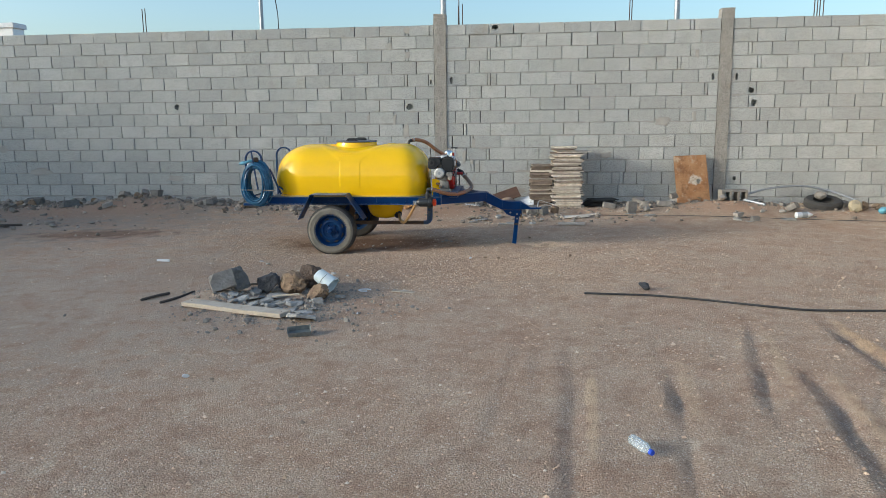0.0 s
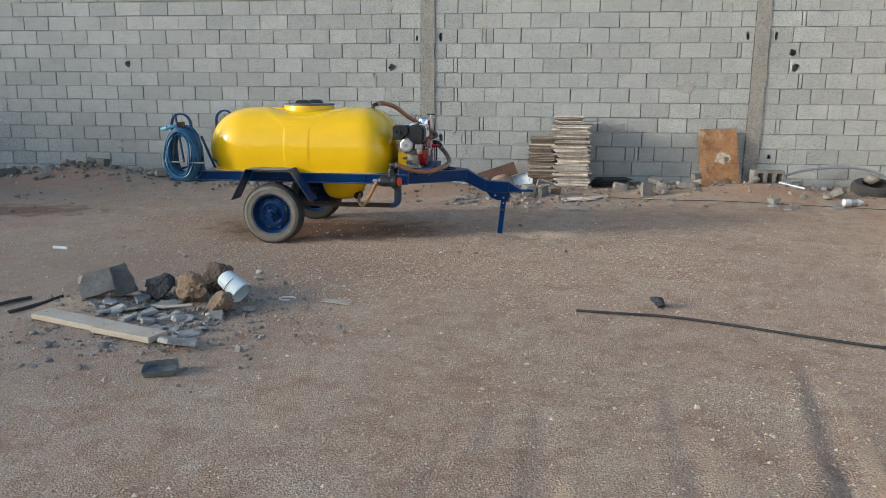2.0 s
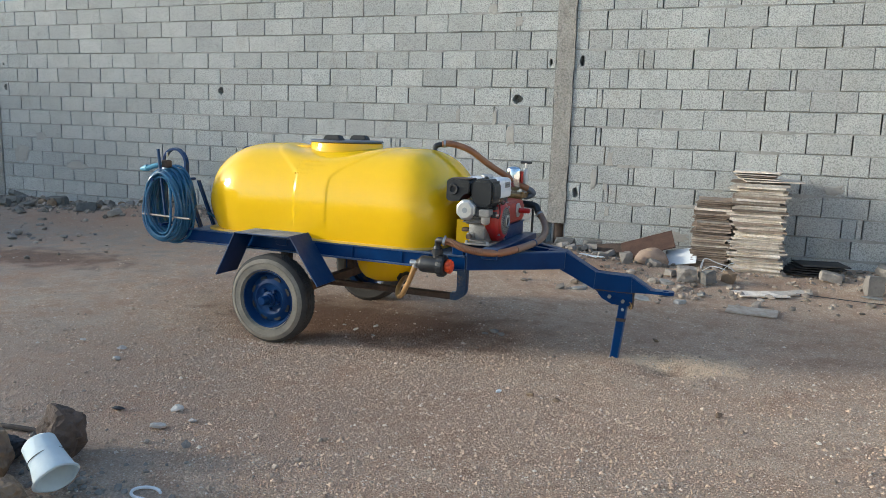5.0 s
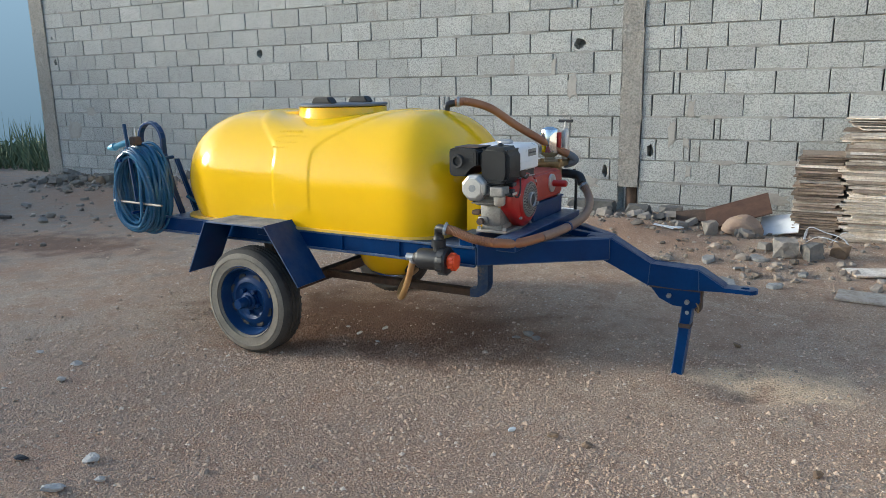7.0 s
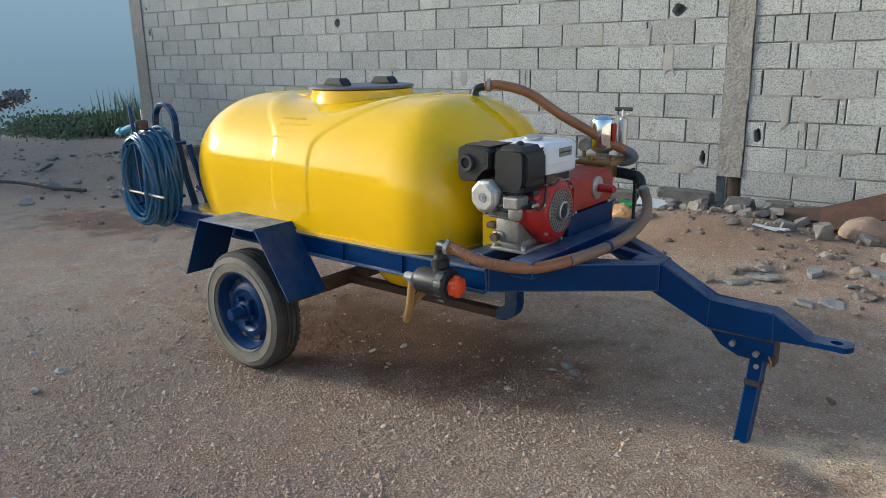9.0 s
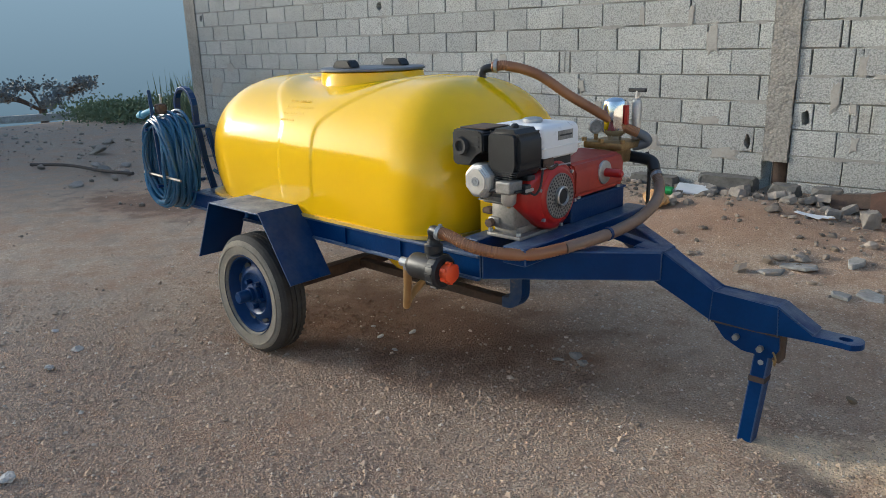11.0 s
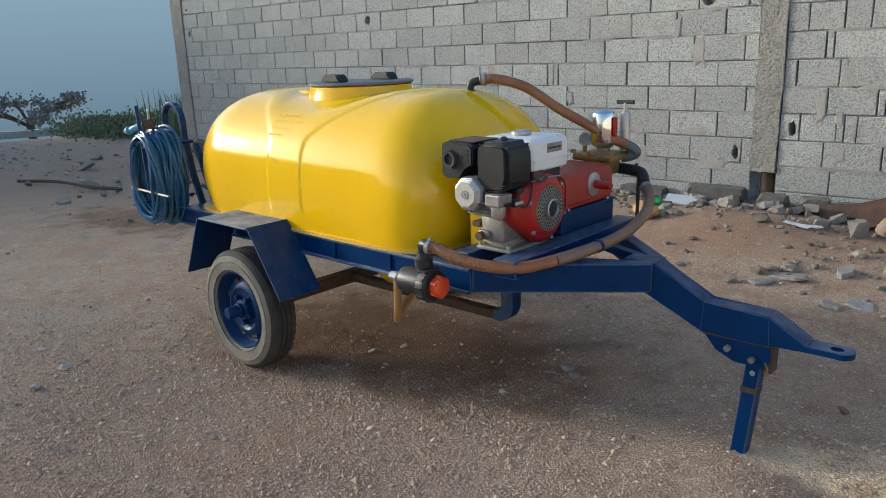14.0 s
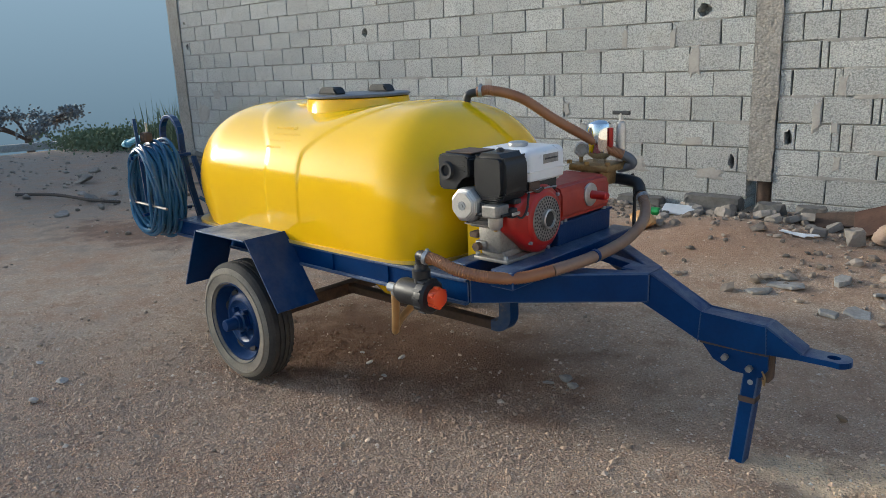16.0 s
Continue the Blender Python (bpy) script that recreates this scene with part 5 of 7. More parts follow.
    part("drip_pipe", hose([(0.09, 8.62, 0.86), (0.10, 8.625, 0.80), (0.10, 8.625, 0.62)], 0.008), M_CABLE, p)


def clamp(parent, c, d, r):
    m = Matrix.Translation(c) @ Vector(d).to_track_quat("Z", "Y").to_matrix().to_4x4()
    part("hose_clamp", turned([(r, -0.007), (r + 0.003, -0.007), (r + 0.003, 0.007), (r, 0.007)], m, 24), M_STEEL, parent, "steel hose clamp")
    part("clamp_screw", boxed(-0.006, 0.006, -0.004, 0.004, -0.005, 0.005, 0.001, m @ Matrix.Translation((0, r + 0.005, 0))), M_STEEL, parent)


def build_hoses():
    r = thing("return_hose", "brown ribbed plastic hose from the tank top to the pump", "hose", (-0.43, 8.21, 1.12))
    pts = [(-0.415, 8.22, 1.222), (-0.36, 8.25, 1.226), (-0.26, 8.32, 1.19), (-0.155, 8.405, 1.100), (-0.055, 8.475, 1.028), (0.025, 8.535, 0.970), (0.072, 8.57, 0.944)]
    part("hose_tube", hose(pts, 0.0195, 20, 16, 0.0020), M_HOSE, r, "", True)
    part("tank_elbow", hose([(-0.455, 8.20, 1.09), (-0.455, 8.20, 1.18), (-0.445, 8.205, 1.212), (-0.40, 8.23, 1.223)], 0.017, 6, 14), M_BLACK, r, "black tank elbow", True)
    part("elbow_collar", turned([(0.028, 1.09), (0.028, 1.175), (0.02, 1.182)], at(-0.455, 8.20, 0), 16), M_BLACK, r)
    clamp(r, (-0.40, 8.228, 1.224), (1, .5, 0), 0.0225)
    part("pump_end", hose([(0.062, 8.563, 0.950), (0.094, 8.585, 0.930), (0.103, 8.595, 0.908), (0.075, 8.59, 0.892), (0.045, 8.575, 0.888)], 0.0195, 6, 12), M_GREYLID, r, "grey hose end", True)
    s = thing("suction_hose", "brown ribbed suction hose from the filter to the pump", "hose", (-0.08, 7.56, 0.6))
    pts = [(-0.115, 7.555, 0.706), (-0.07, 7.565, 0.698), (0.0, 7.59, 0.668), (0.08, 7.64, 0.646), (0.17, 7.71, 0.640), (0.235, 7.81, 0.652), (0.275, 7.94, 0.664), (0.29, 8.08, 0.672), (0.28, 8.25, 0.684), (0.245, 8.42, 0.708), (0.20, 8.53, 0.745), (0.155, 8.578, 0.785)]
    part("hose_tube", hose(pts[:6], 0.0195, 20, 16, 0.0020), M_HOSE, s, "orange-brown ribbed end of the hose", True)
    part("dusty_length", hose(pts[5:], 0.0200, 16, 16, 0.0018), M_HOSEG, s, "grey with dust", True)
    clamp(s, (-0.108, 7.556, 0.704), (1, .2, -.2), 0.0225)
    clamp(s, (0.165, 8.57, 0.775), (-.6, .5, .6), 0.0225)
    part("cable_tie", turned([(0.022, -0.008), (0.0245, -0.008), (0.0245, 0.008), (0.022, 0.008)], Matrix.Translation((0.282, 8.0, 0.668)) @ AX_Y, 20), M_BLUE, s, "blue tie")
    f = thing("line_filter", "black plastic line filter with an orange cap", "filter", (-0.15, 7.58, 0.52))
    cx = at(-0.045, 7.572, 0.560, AX_X) @ Matrix.Scale(0.88, 4)
    part("filter_body", turned([(0.026, -0.265), (0.030, -0.255), (0.034, -0.25), (0.050, -0.235), (0.054, -0.22), (0.054, -0.115), (0.066, -0.112), (0.070, -0.10), (0.070, -0.072), (0.060, -0.062), (0.0, -0.062)], cx, 32), M_BLACK, f, "", True)
    for i in range(12):
        a = 2 * math.pi * i / 12
        part("grip_rib", boxed(0.068, 0.074, -0.006, 0.006, -0.11, -0.074, 0.001, cx @ Matrix.Rotation(a, 4, "Z")), M_BLACK, f)
    cap = part("cap", turned([(0.036, -0.062), (0.040, -0.05), (0.038, -0.022), (0.030, -0.018), (0.0, -0.018)], cx, 20), M_ORANGE, f, "orange filter cap", True)
    for i in range(6):
        part("cap_lug", boxed(0.034, 0.046, -0.008, 0.008, -0.055, -0.026, 0.003, cx @ Matrix.Rotation(math.pi * i / 3, 4, "Z")), M_ORANGE, cap)
    part("tee", turned([(0.026, 0.58), (0.026, 0.62), (0.033, 0.622), (0.033, 0.65), (0.025, 0.655), (0.022, 0.67)], at(-0.155, 7.575, 0), 20), M_BLACK, f, "", True)
    part("elbow", hose([(-0.155, 7.575, 0.65), (-0.155, 7.574, 0.685), (-0.145, 7.565, 0.705), (-0.10, 7.557, 0.704)], 0.018, 6, 14), M_BLACK, f, "", True)
    part("inlet_nipple", turned([(0.020, -0.31), (0.020, -0.26)], cx, 12), M_STEEL, f)
    d = thing("drain_hose", "translucent amber hose hanging from the filter to the sump", "hose", (-0.25, 7.58, 0.5))
    part("hose_tube", hose([(-0.278, 7.573, 0.560), (-0.300, 7.582, 0.525), (-0.355, 7.63, 0.43), (-0.415, 7.68, 0.345), (-0.448, 7.71, 0.316), (-0.482, 7.75, 0.316), (-0.515, 7.83, 0.338), (-0.538, 7.93, 0.362), (-0.552, 8.025, 0.372)], 0.0155, 10, 12), M_CLEARH, d, "", True)
    clamp(d, (-0.288, 7.577, 0.545), (-0.4, 0.2, -1), 0.0175)


def build_reel():
    w = thing("hose_rack", "blue welded steel hose rack at the trailer's tail", "rack", (-2.1, 7.75, 0.53))
    for y, x0, top in ((7.79, -2.30, 1.115), (8.42, -2.145, 1.13)):
        bm = bmesh.new()
        pts = [(x0, y, 0.53), (x0, y, 0.95)] + [(x0 + 0.095 - 0.095 * math.cos(a), y, top - 0.09 + 0.10 * math.sin(a)) for a in np.linspace(0.1, math.pi - 0.1, 9)] + [(x0 + 0.19, y, 0.95), (x0 + 0.24, y, 0.75), (x0 + 0.33, y, 0.53)]
        pp = [Vector(p) for p in pts]
        for a, b in zip(pp, pp[1:]):
            beam(bm, a, b + (b - a).normalized() * 0.006, 0.035, 0.016, 0.003)
        part("hoop", bm, M_BLUE, w)
    bm = bmesh.new()
    beam(bm, (-2.08, 7.548, 0.70), (-2.145, 7.566, 1.13), 0.018, 0.012, 0.002)
    part("front_upright", bm, M_DUSTBLUE, w)
    bm = bmesh.new()
    tube(bm, [Vector((-2.27, 7.545, 0.70)), Vector((-1.88, 7.545, 0.692))], 0.007, 8)
    part("keeper_rod", bm, M_DULLALU, w, "bare steel keeper rod")
    for x, z in ((-2.17, 0.93), (-2.05, 0.93), (-2.11, 0.64)):
        bm = bmesh.new()
        tube(bm, [Vector((x, 7.53, z)), Vector((x, 7.80, z))], 0.010, 8)
        part("spindle", bm, M_BLUE, w)
    bm = bmesh.new()
    beam(bm, (-2.02, 7.80, 0.92), (-1.86, 7.80, 0.53), 0.03, 0.014, 0.003)
    part("stay", bm, M_BLUE, w)
    h = thing("spray_hose", "long coil of glossy blue spray hose hung on the rack", "hose", (-2.06, 7.65, 0.57))
    rng = random.Random(21)
    for k in range(56):
        y = 7.548 + 0.150 * ((k * 0.618) % 1.0) + rng.uniform(-0.006, 0.006)
        f = (k * 0.37 % 1.0) ** 0.8
        ax, az = 0.098 + 0.058 * f + rng.uniform(-0.012, 0.012), 0.178 + 0.058 * f + rng.uniform(-0.014, 0.014)
        cx, cz = -2.118 + rng.uniform(-0.012, 0.012), 0.770 + rng.uniform(-0.012, 0.012) - 0.01 * f
        ph, n = rng.uniform(0, 6.3), 40
        pts = []
        for i in range(n):
            a = 2 * math.pi * i / n
            c, s = math.cos(a), math.sin(a)
            pts.append(Vector((cx + ax * math.copysign(abs(c) ** 0.9, c) * (1 + 0.03 * math.sin(3 * a + ph)), y + 0.014 * math.sin(2 * a + ph), cz + az * s * (1 + 0.03 * math.sin(2 * a + ph)))))
        bm = bmesh.new()
        tube(bm, pts, 0.0085, 8, closed=True)
        part("coil_turn", bm, M_BLUEHOSE, h, smooth=True)
    part("hose_tail", hose([(-1.90, 7.74, 0.72), (-1.85, 7.80, 0.66), (-1.80, 7.83, 0.60), (-1.72, 7.80, 0.60)], 0.009), M_BLUEHOSE, h, "", True)
    part("coupling", turned([(0.012, 0.0), (0.016, 0.01), (0.016, 0.05), (0.011, 0.06)], Matrix.Translation((-1.80, 7.83, 0.60)) @ Matrix.Rotation(radians(110), 4, "Y"), 12), M_STEEL, h, "steel coupling")
    g = thing("spray_lance", "light blue spray gun with a brown valve lying on the coil", "spray gun", (-2.2, 7.6, 1.03))
    part("grip", hose([(-2.24, 7.555, 1.000), (-2.21, 7.56, 1.008), (-2.17, 7.575, 1.022), (-2.11, 7.60, 1.035)], 0.016, 6, 12), M_LBLUE, g, "light blue grip", True)
    part("nozzle", turned([(0.022, -0.01), (0.019, 0.02), (0.010, 0.05), (0.0, 0.05)], Matrix.Translation((-2.235, 7.556, 1.002)) @ Matrix.Rotation(radians(-100), 4, "Y"), 14), M_LBLUE, g, "", True)
    part("valve", boxed(-2.135, -2.08, 7.575, 7.625, 1.010, 1.06, 0.012), M_RUSTBAR, g, "rusty brass valve")
    part("valve_lever", boxed(-2.11, -2.10, 7.60, 7.61, 1.058, 1.11, 0.002), M_STEEL, g)


build_engine()
build_pump()
build_hoses()
build_reel()

# ---- stacks of boards, rusty sheet and the litter at the wall ----


def build_boards():
    rng = random.Random(5)

    def one(mat, dims, pos, rot, label, group, tip=0.35):
        a, b, t = dims
        bm = boxed(-a / 2, a / 2, -b / 2, b / 2, 0, t, 0.0015)
        for v in bm.verts:
            v.co.x += rng.uniform(-0.006, 0.006)
            v.co.y += rng.uniform(-0.006, 0.006)
        ob = part("board", bm, mat, None, label)
        ob.matrix_basis = pose(*pos, rng.uniform(-tip, tip), rng.uniform(-tip, tip), rot)
        return tagged(ob, "", "board", group)

    z, y = 0.055, 11.43
    for i in range(44):
        t = rng.choice((0.014, 0.018, 0.022))
        w = 0.455 + rng.uniform(-0.05, 0.03)
        lean = 0.022 * noise.noise(Vector((i * 0.21, 0, 6)))
        one(M_BOARDD if rng.random() < 0.16 else M_BOARD, (w, 0.44, t + 0.0005), (1.575 + lean + rng.uniform(-0.034, 0.034) - 0.0006 * i, y + rng.uniform(-0.025, 0.025), z), rng.uniform(-5, 5), "pale weathered board in a tall stack", "boards in the tall stack", 0.30)
        z += t + 0.0012
    for dx, ww in ((-0.10, 0.36), (0.07, 0.5), (-0.06, 0.34), (-0.08, 0.33), (-0.05, 0.35), (-0.06, 0.40)):
        one(M_BOARD if dx > -0.07 else M_BOARDD, (ww, 0.40, 0.012), (1.575 + dx, y, z), rng.uniform(-8, 8), "warped board on top of the tall stack", "boards in the tall stack", 0.9)
        z += 0.0185
    z = 0.065
    for i in range(33):
        t = rng.choice((0.013, 0.018, 0.021))
        one(M_BOARD if rng.random() < 0.12 else M_BOARDD, (0.34 + rng.uniform(-0.04, 0.025), 0.42, t - 0.001), (1.155 + rng.uniform(-0.02, 0.02), 11.46 + rng.uniform(-0.02, 0.02), z), rng.uniform(-4, 4), "dark weathered board in a low stack", "boards in the low stack", 0.35)
        z += t + 0.0013
    for x, yy, r, dims, m in ((1.62, 10.45, 25, (0.42, 0.20, 0.012), M_BOARD), (1.86, 10.62, 40, (0.34, 0.13, 0.012), M_BOARD), (1.55, 9.80, -4, (0.36, 0.24, 0.012), M_BOARD)):
        ob = one(m, dims, (x, yy, hgt(x, yy) + 0.006), r, "thin flat board lying on the earth", "boards on the ground")
    for i in range(5):
        x, yy = 2.02 + 0.03 * i, 11.45
        one(M_CABLE, (0.42, 0.3, 0.01), (x, yy, hgt(x, yy) + 0.012 + 0.022 * i), -8 + 6 * i, "dark sheet in a small pile beside the stack", "dark sheets")


def build_sheet():
    s = thing("rusty_sheet", "rusty brown metal sheet with a hole leaning on the pillar", "metal sheet", (3.54, 11.45, 0.13))
    bm = bmesh.new()
    o = [bm.verts.new((x, 0, z)) for x, z in ((-0.245, 0.0), (0.255, 0.0), (0.25, 0.755), (-0.25, 0.765))]
    h = [bm.verts.new((0.10 + 0.034 * math.cos(a) * (1 + 0.15 * math.sin(3 * a)), 0, 0.33 + 0.038 * math.sin(a))) for a in np.linspace(0, 2 * math.pi, 18, endpoint=False)]
    es = [bm.edges.new((c[i], c[(i + 1) % len(c)])) for c in (o, h) for i in range(len(c))]
    bmesh.ops.triangle_fill(bm, use_beauty=True, edges=es)
    r = bmesh.ops.extrude_face_region(bm, geom=bm.faces[:])
    bmesh.ops.translate(bm, verts=[v for v in r["geom"] if isinstance(v, bmesh.types.BMVert)], vec=(0, 0.012, 0))
    ob = part("sheet", bm, M_RUSTPLATE, s)
    ob.matrix_parent_inverse = Matrix()
    ob.matrix_basis = pose(0, 0, 0, -18, -3.5, 0)


def stone(name, label, cat, c, size, seed, mat, flat=1.0, cuts=2, group=""):
    bm = bmesh.new()
    rock(bm, (0, 0, 0), size, seed, flat, cuts)
    zmin = min(v.co.z for v in bm.verts)
    ob = part(name, bm, mat, None, label)
    ob.location = (c[0], c[1], hgt(c[0], c[1]) - zmin - size * 0.10 + (c[2] if len(c) > 2 else 0))
    return tagged(ob, "", cat, group)


def shard(name, label, c, w, d, t, rot, mat, tilt=(0, 0), group="", seed=0):
    """A flat broken piece with an angular outline."""
    rng = random.Random(seed * 7 + 3)
    bm = bmesh.new()
    n = rng.choice((5, 6, 7, 8))
    ang = sorted(2 * math.pi * (i + rng.uniform(-0.38, 0.38)) / n for i in range(n))
    rad = [rng.uniform(0.7, 1.25) for _ in ang]
    lo = [bm.verts.new((w / 2 * math.cos(a) * r, d / 2 * math.sin(a) * r, rng.uniform(-0.15, 0.1) * t)) for a, r in zip(ang, rad)]
    md = [bm.verts.new((v.co.x * rng.uniform(0.98, 1.05), v.co.y * rng.uniform(0.98, 1.05), t * rng.uniform(0.4, 0.65))) for v in lo]
    hi = [bm.verts.new((v.co.x * rng.uniform(0.86, 0.96), v.co.y * rng.uniform(0.86, 0.96), t * rng.uniform(0.85, 1.15))) for v in lo]
    bm.faces.new(lo)
    top = bm.verts.new((0, 0, t * rng.uniform(0.9, 1.2)))
    for i in range(n):
        k = (i + 1) % n
        bm.faces.new((lo[i], lo[k], md[k], md[i]))
        bm.faces.new((md[i], md[k], hi[k], hi[i]))
        bm.faces.new((hi[i], hi[k], top))
    ob = part(name, bm, mat, None, label)
    drop = 0.5 * max(w * abs(math.sin(radians(tilt[1]))), d * abs(math.sin(radians(tilt[0])))) * 0.8
    ob.matrix_basis = pose(c[0], c[1], hgt(c[0], c[1]) + drop - 0.004, tilt[0], tilt[1], rot)
    return tagged(ob, "", "rubble", group)


def chunk(name, label, c, dims, rot, seed, mat, tilt=(0, 0), group=""):
    """A broken piece of block: flat faces, knocked-off corners, one rough end."""
    rng = random.Random(seed)
    w, d, h = dims
    bm = boxed(-w / 2, w / 2, -d / 2, d / 2, 0, h)
    for _ in range(5):
        sx, sy, sz = rng.choice((-1, 1)), rng.choice((-1, 1)), rng.choice((-1, 1, 1))
        n = Vector((sx * rng.uniform(0.4, 1), sy * rng.uniform(0.4, 1), sz * rng.uniform(0.3, 1))).normalized()
        p = Vector((sx * w / 2, sy * d / 2, h if sz > 0 else 0)) - n * rng.uniform(0.12, 0.42) * min(dims)
        r = bmesh.ops.bisect_plane(bm, geom=bm.verts[:] + bm.edges[:] + bm.faces[:], plane_co=p, plane_no=n, clear_outer=True)
        bmesh.ops.contextual_create(bm, geom=[e for e in r["geom_cut"] if isinstance(e, bmesh.types.BMEdge)])
    bmesh.ops.triangulate(bm, faces=bm.faces[:])
    bmesh.ops.subdivide_edges(bm, edges=bm.edges[:], cuts=3, use_grid_fill=True)
    off = Vector((seed * 1.3 % 50, seed * 2.1 % 50, 0))
    for v in bm.verts:
        q = v.co * 30 + off
        v.co += Vector((noise.noise(q), noise.noise(q + Vector((9, 0, 0))), noise.noise(q + Vector((0, 9, 0))))) * 0.09 * min(dims)
    zmin = min(v.co.z for v in bm.verts)
    ob = part(name, bm, mat, None, label)
    drop = 0.4 * max(w * abs(math.sin(radians(tilt[1]))), d * abs(math.sin(radians(tilt[0]))))
    ob.matrix_basis = pose(c[0], c[1], hgt(c[0], c[1]) - zmin + drop - 0.006 + (c[2] if len(c) > 2 else 0), tilt[0], tilt[1], rot)
    return tagged(ob, "", "rubble", group)


def hollow_block(label, c, rot, tilt=0):
    bm = bmesh.new()
    L, H, D, t = 0.39, 0.19, 0.19, 0.03
    web = (L - 4 * t) / 3
    loops = [(-L / 2, L / 2, -D / 2, D / 2)] + [(-L / 2 + t + k * (web + t), -L / 2 + t + k * (web + t) + web, -D / 2 + t, D / 2 - t) for k in range(3)]
    ends = []
    for z in (0, H):
        rings = [[bm.verts.new((x, y, z)) for x, y in ((a, c0), (b, c0), (b, c1), (a, c1))] for a, b, c0, c1 in loops]
        bmesh.ops.triangle_fill(bm, use_beauty=True, edges=[bm.edges.new((r[i], r[(i + 1) % 4])) for r in rings for i in range(4)])
        ends.append(rings)
    for lo, hi in zip(*ends):
        for i in range(4):
            bm.faces.new((lo[i], lo[(i + 1) % 4], hi[(i + 1) % 4], hi[i]))
    ob = part("hollow_block", bm, M_ROCK, None, label)
    ob.matrix_basis = pose(c[0], c[1], hgt(c[0], c[1]) + c[2], tilt, 0, rot)
    return tagged(ob, "", "concrete block")


def build_wall_litter():
    rng = random.Random(12)
    # bigger fragments along the wall's foot
    for i in range(80):
        x = rng.choice((rng.uniform(-8.6, -2.6), rng.uniform(-1.0, 1.0), rng.uniform(1.9, 6.2)))
        y = 11.62 - abs(rng.gauss(0, 0.38))
        s = rng.uniform(0.03, 0.075) if -1.2 < x < 1.2 else rng.uniform(0.04, 0.095)
        if i % 3 and not -1.2 < x < 1.2:
            stone("rubble_stone", "rough grey lump of broken concrete at the wall's foot", "rubble", (x, y), s, 100 + i, M_ROCK if i % 4 > 1 else M_BROWNROCK, 0.8, 2, "rubble along the wall")
        else:
            shard("block_fragment", "angular grey fragment of a concrete block", (x, y), s * 2.6, s * 2.0, s * 0.9, rng.uniform(0, 360), M_ROCK, (rng.uniform(-25, 25), rng.uniform(-20, 20)), "rubble along the wall", i)
    for i in range(46):
        x, y = rng.uniform(-8.8, -1.9), 11.55 - abs(rng.gauss(0, 0.42))
        s = rng.uniform(0.035, 0.085)
        if i % 2:
            shard("block_fragment", "angular grey fragment of a concrete block", (x, y), s * 2.6, s * 2.0, s * 0.9, rng.uniform(0, 360), M_ROCK, (rng.uniform(-30, 30), rng.uniform(-25, 25)), "rubble along the wall", 200 + i)
        else:
            stone("rubble_stone", "rough grey lump of broken concrete at the wall's foot", "rubble", (x, y), s, 700 + i, M_ROCK, 0.85, 2, "rubble along the wall")
    # flat grey pieces between the drawbar and the stacks
    for i, (x, y, w) in enumerate(((0.29, 10.1, 0.22), (0.20, 9.95, 0.16), (0.52, 10.3, 0.16), (0.71, 9.89, 0.19), (0.60, 9.78, 0.16), (1.02, 9.85, 0.12), (0.75, 10.2, 0.13), (1.15, 10.2, 0.14), (0.85, 10.45, 0.16), (2.5, 10.75, 0.2), (2.75, 10.6, 0.18), (3.9, 10.3, 0.2), (4.05, 10.15, 0.17), (4.6, 10.3, 0.2))):
        shard("concrete_shard", "thin flat grey shard of concrete on the earth", (x, y), w * 0.95, w * 0.62, 0.014 + 0.006 * (i % 3), 40 * i, M_SHARD, (rng.uniform(-8, 8), rng.uniform(-8, 8)), "shards on the ground", 60 + i)
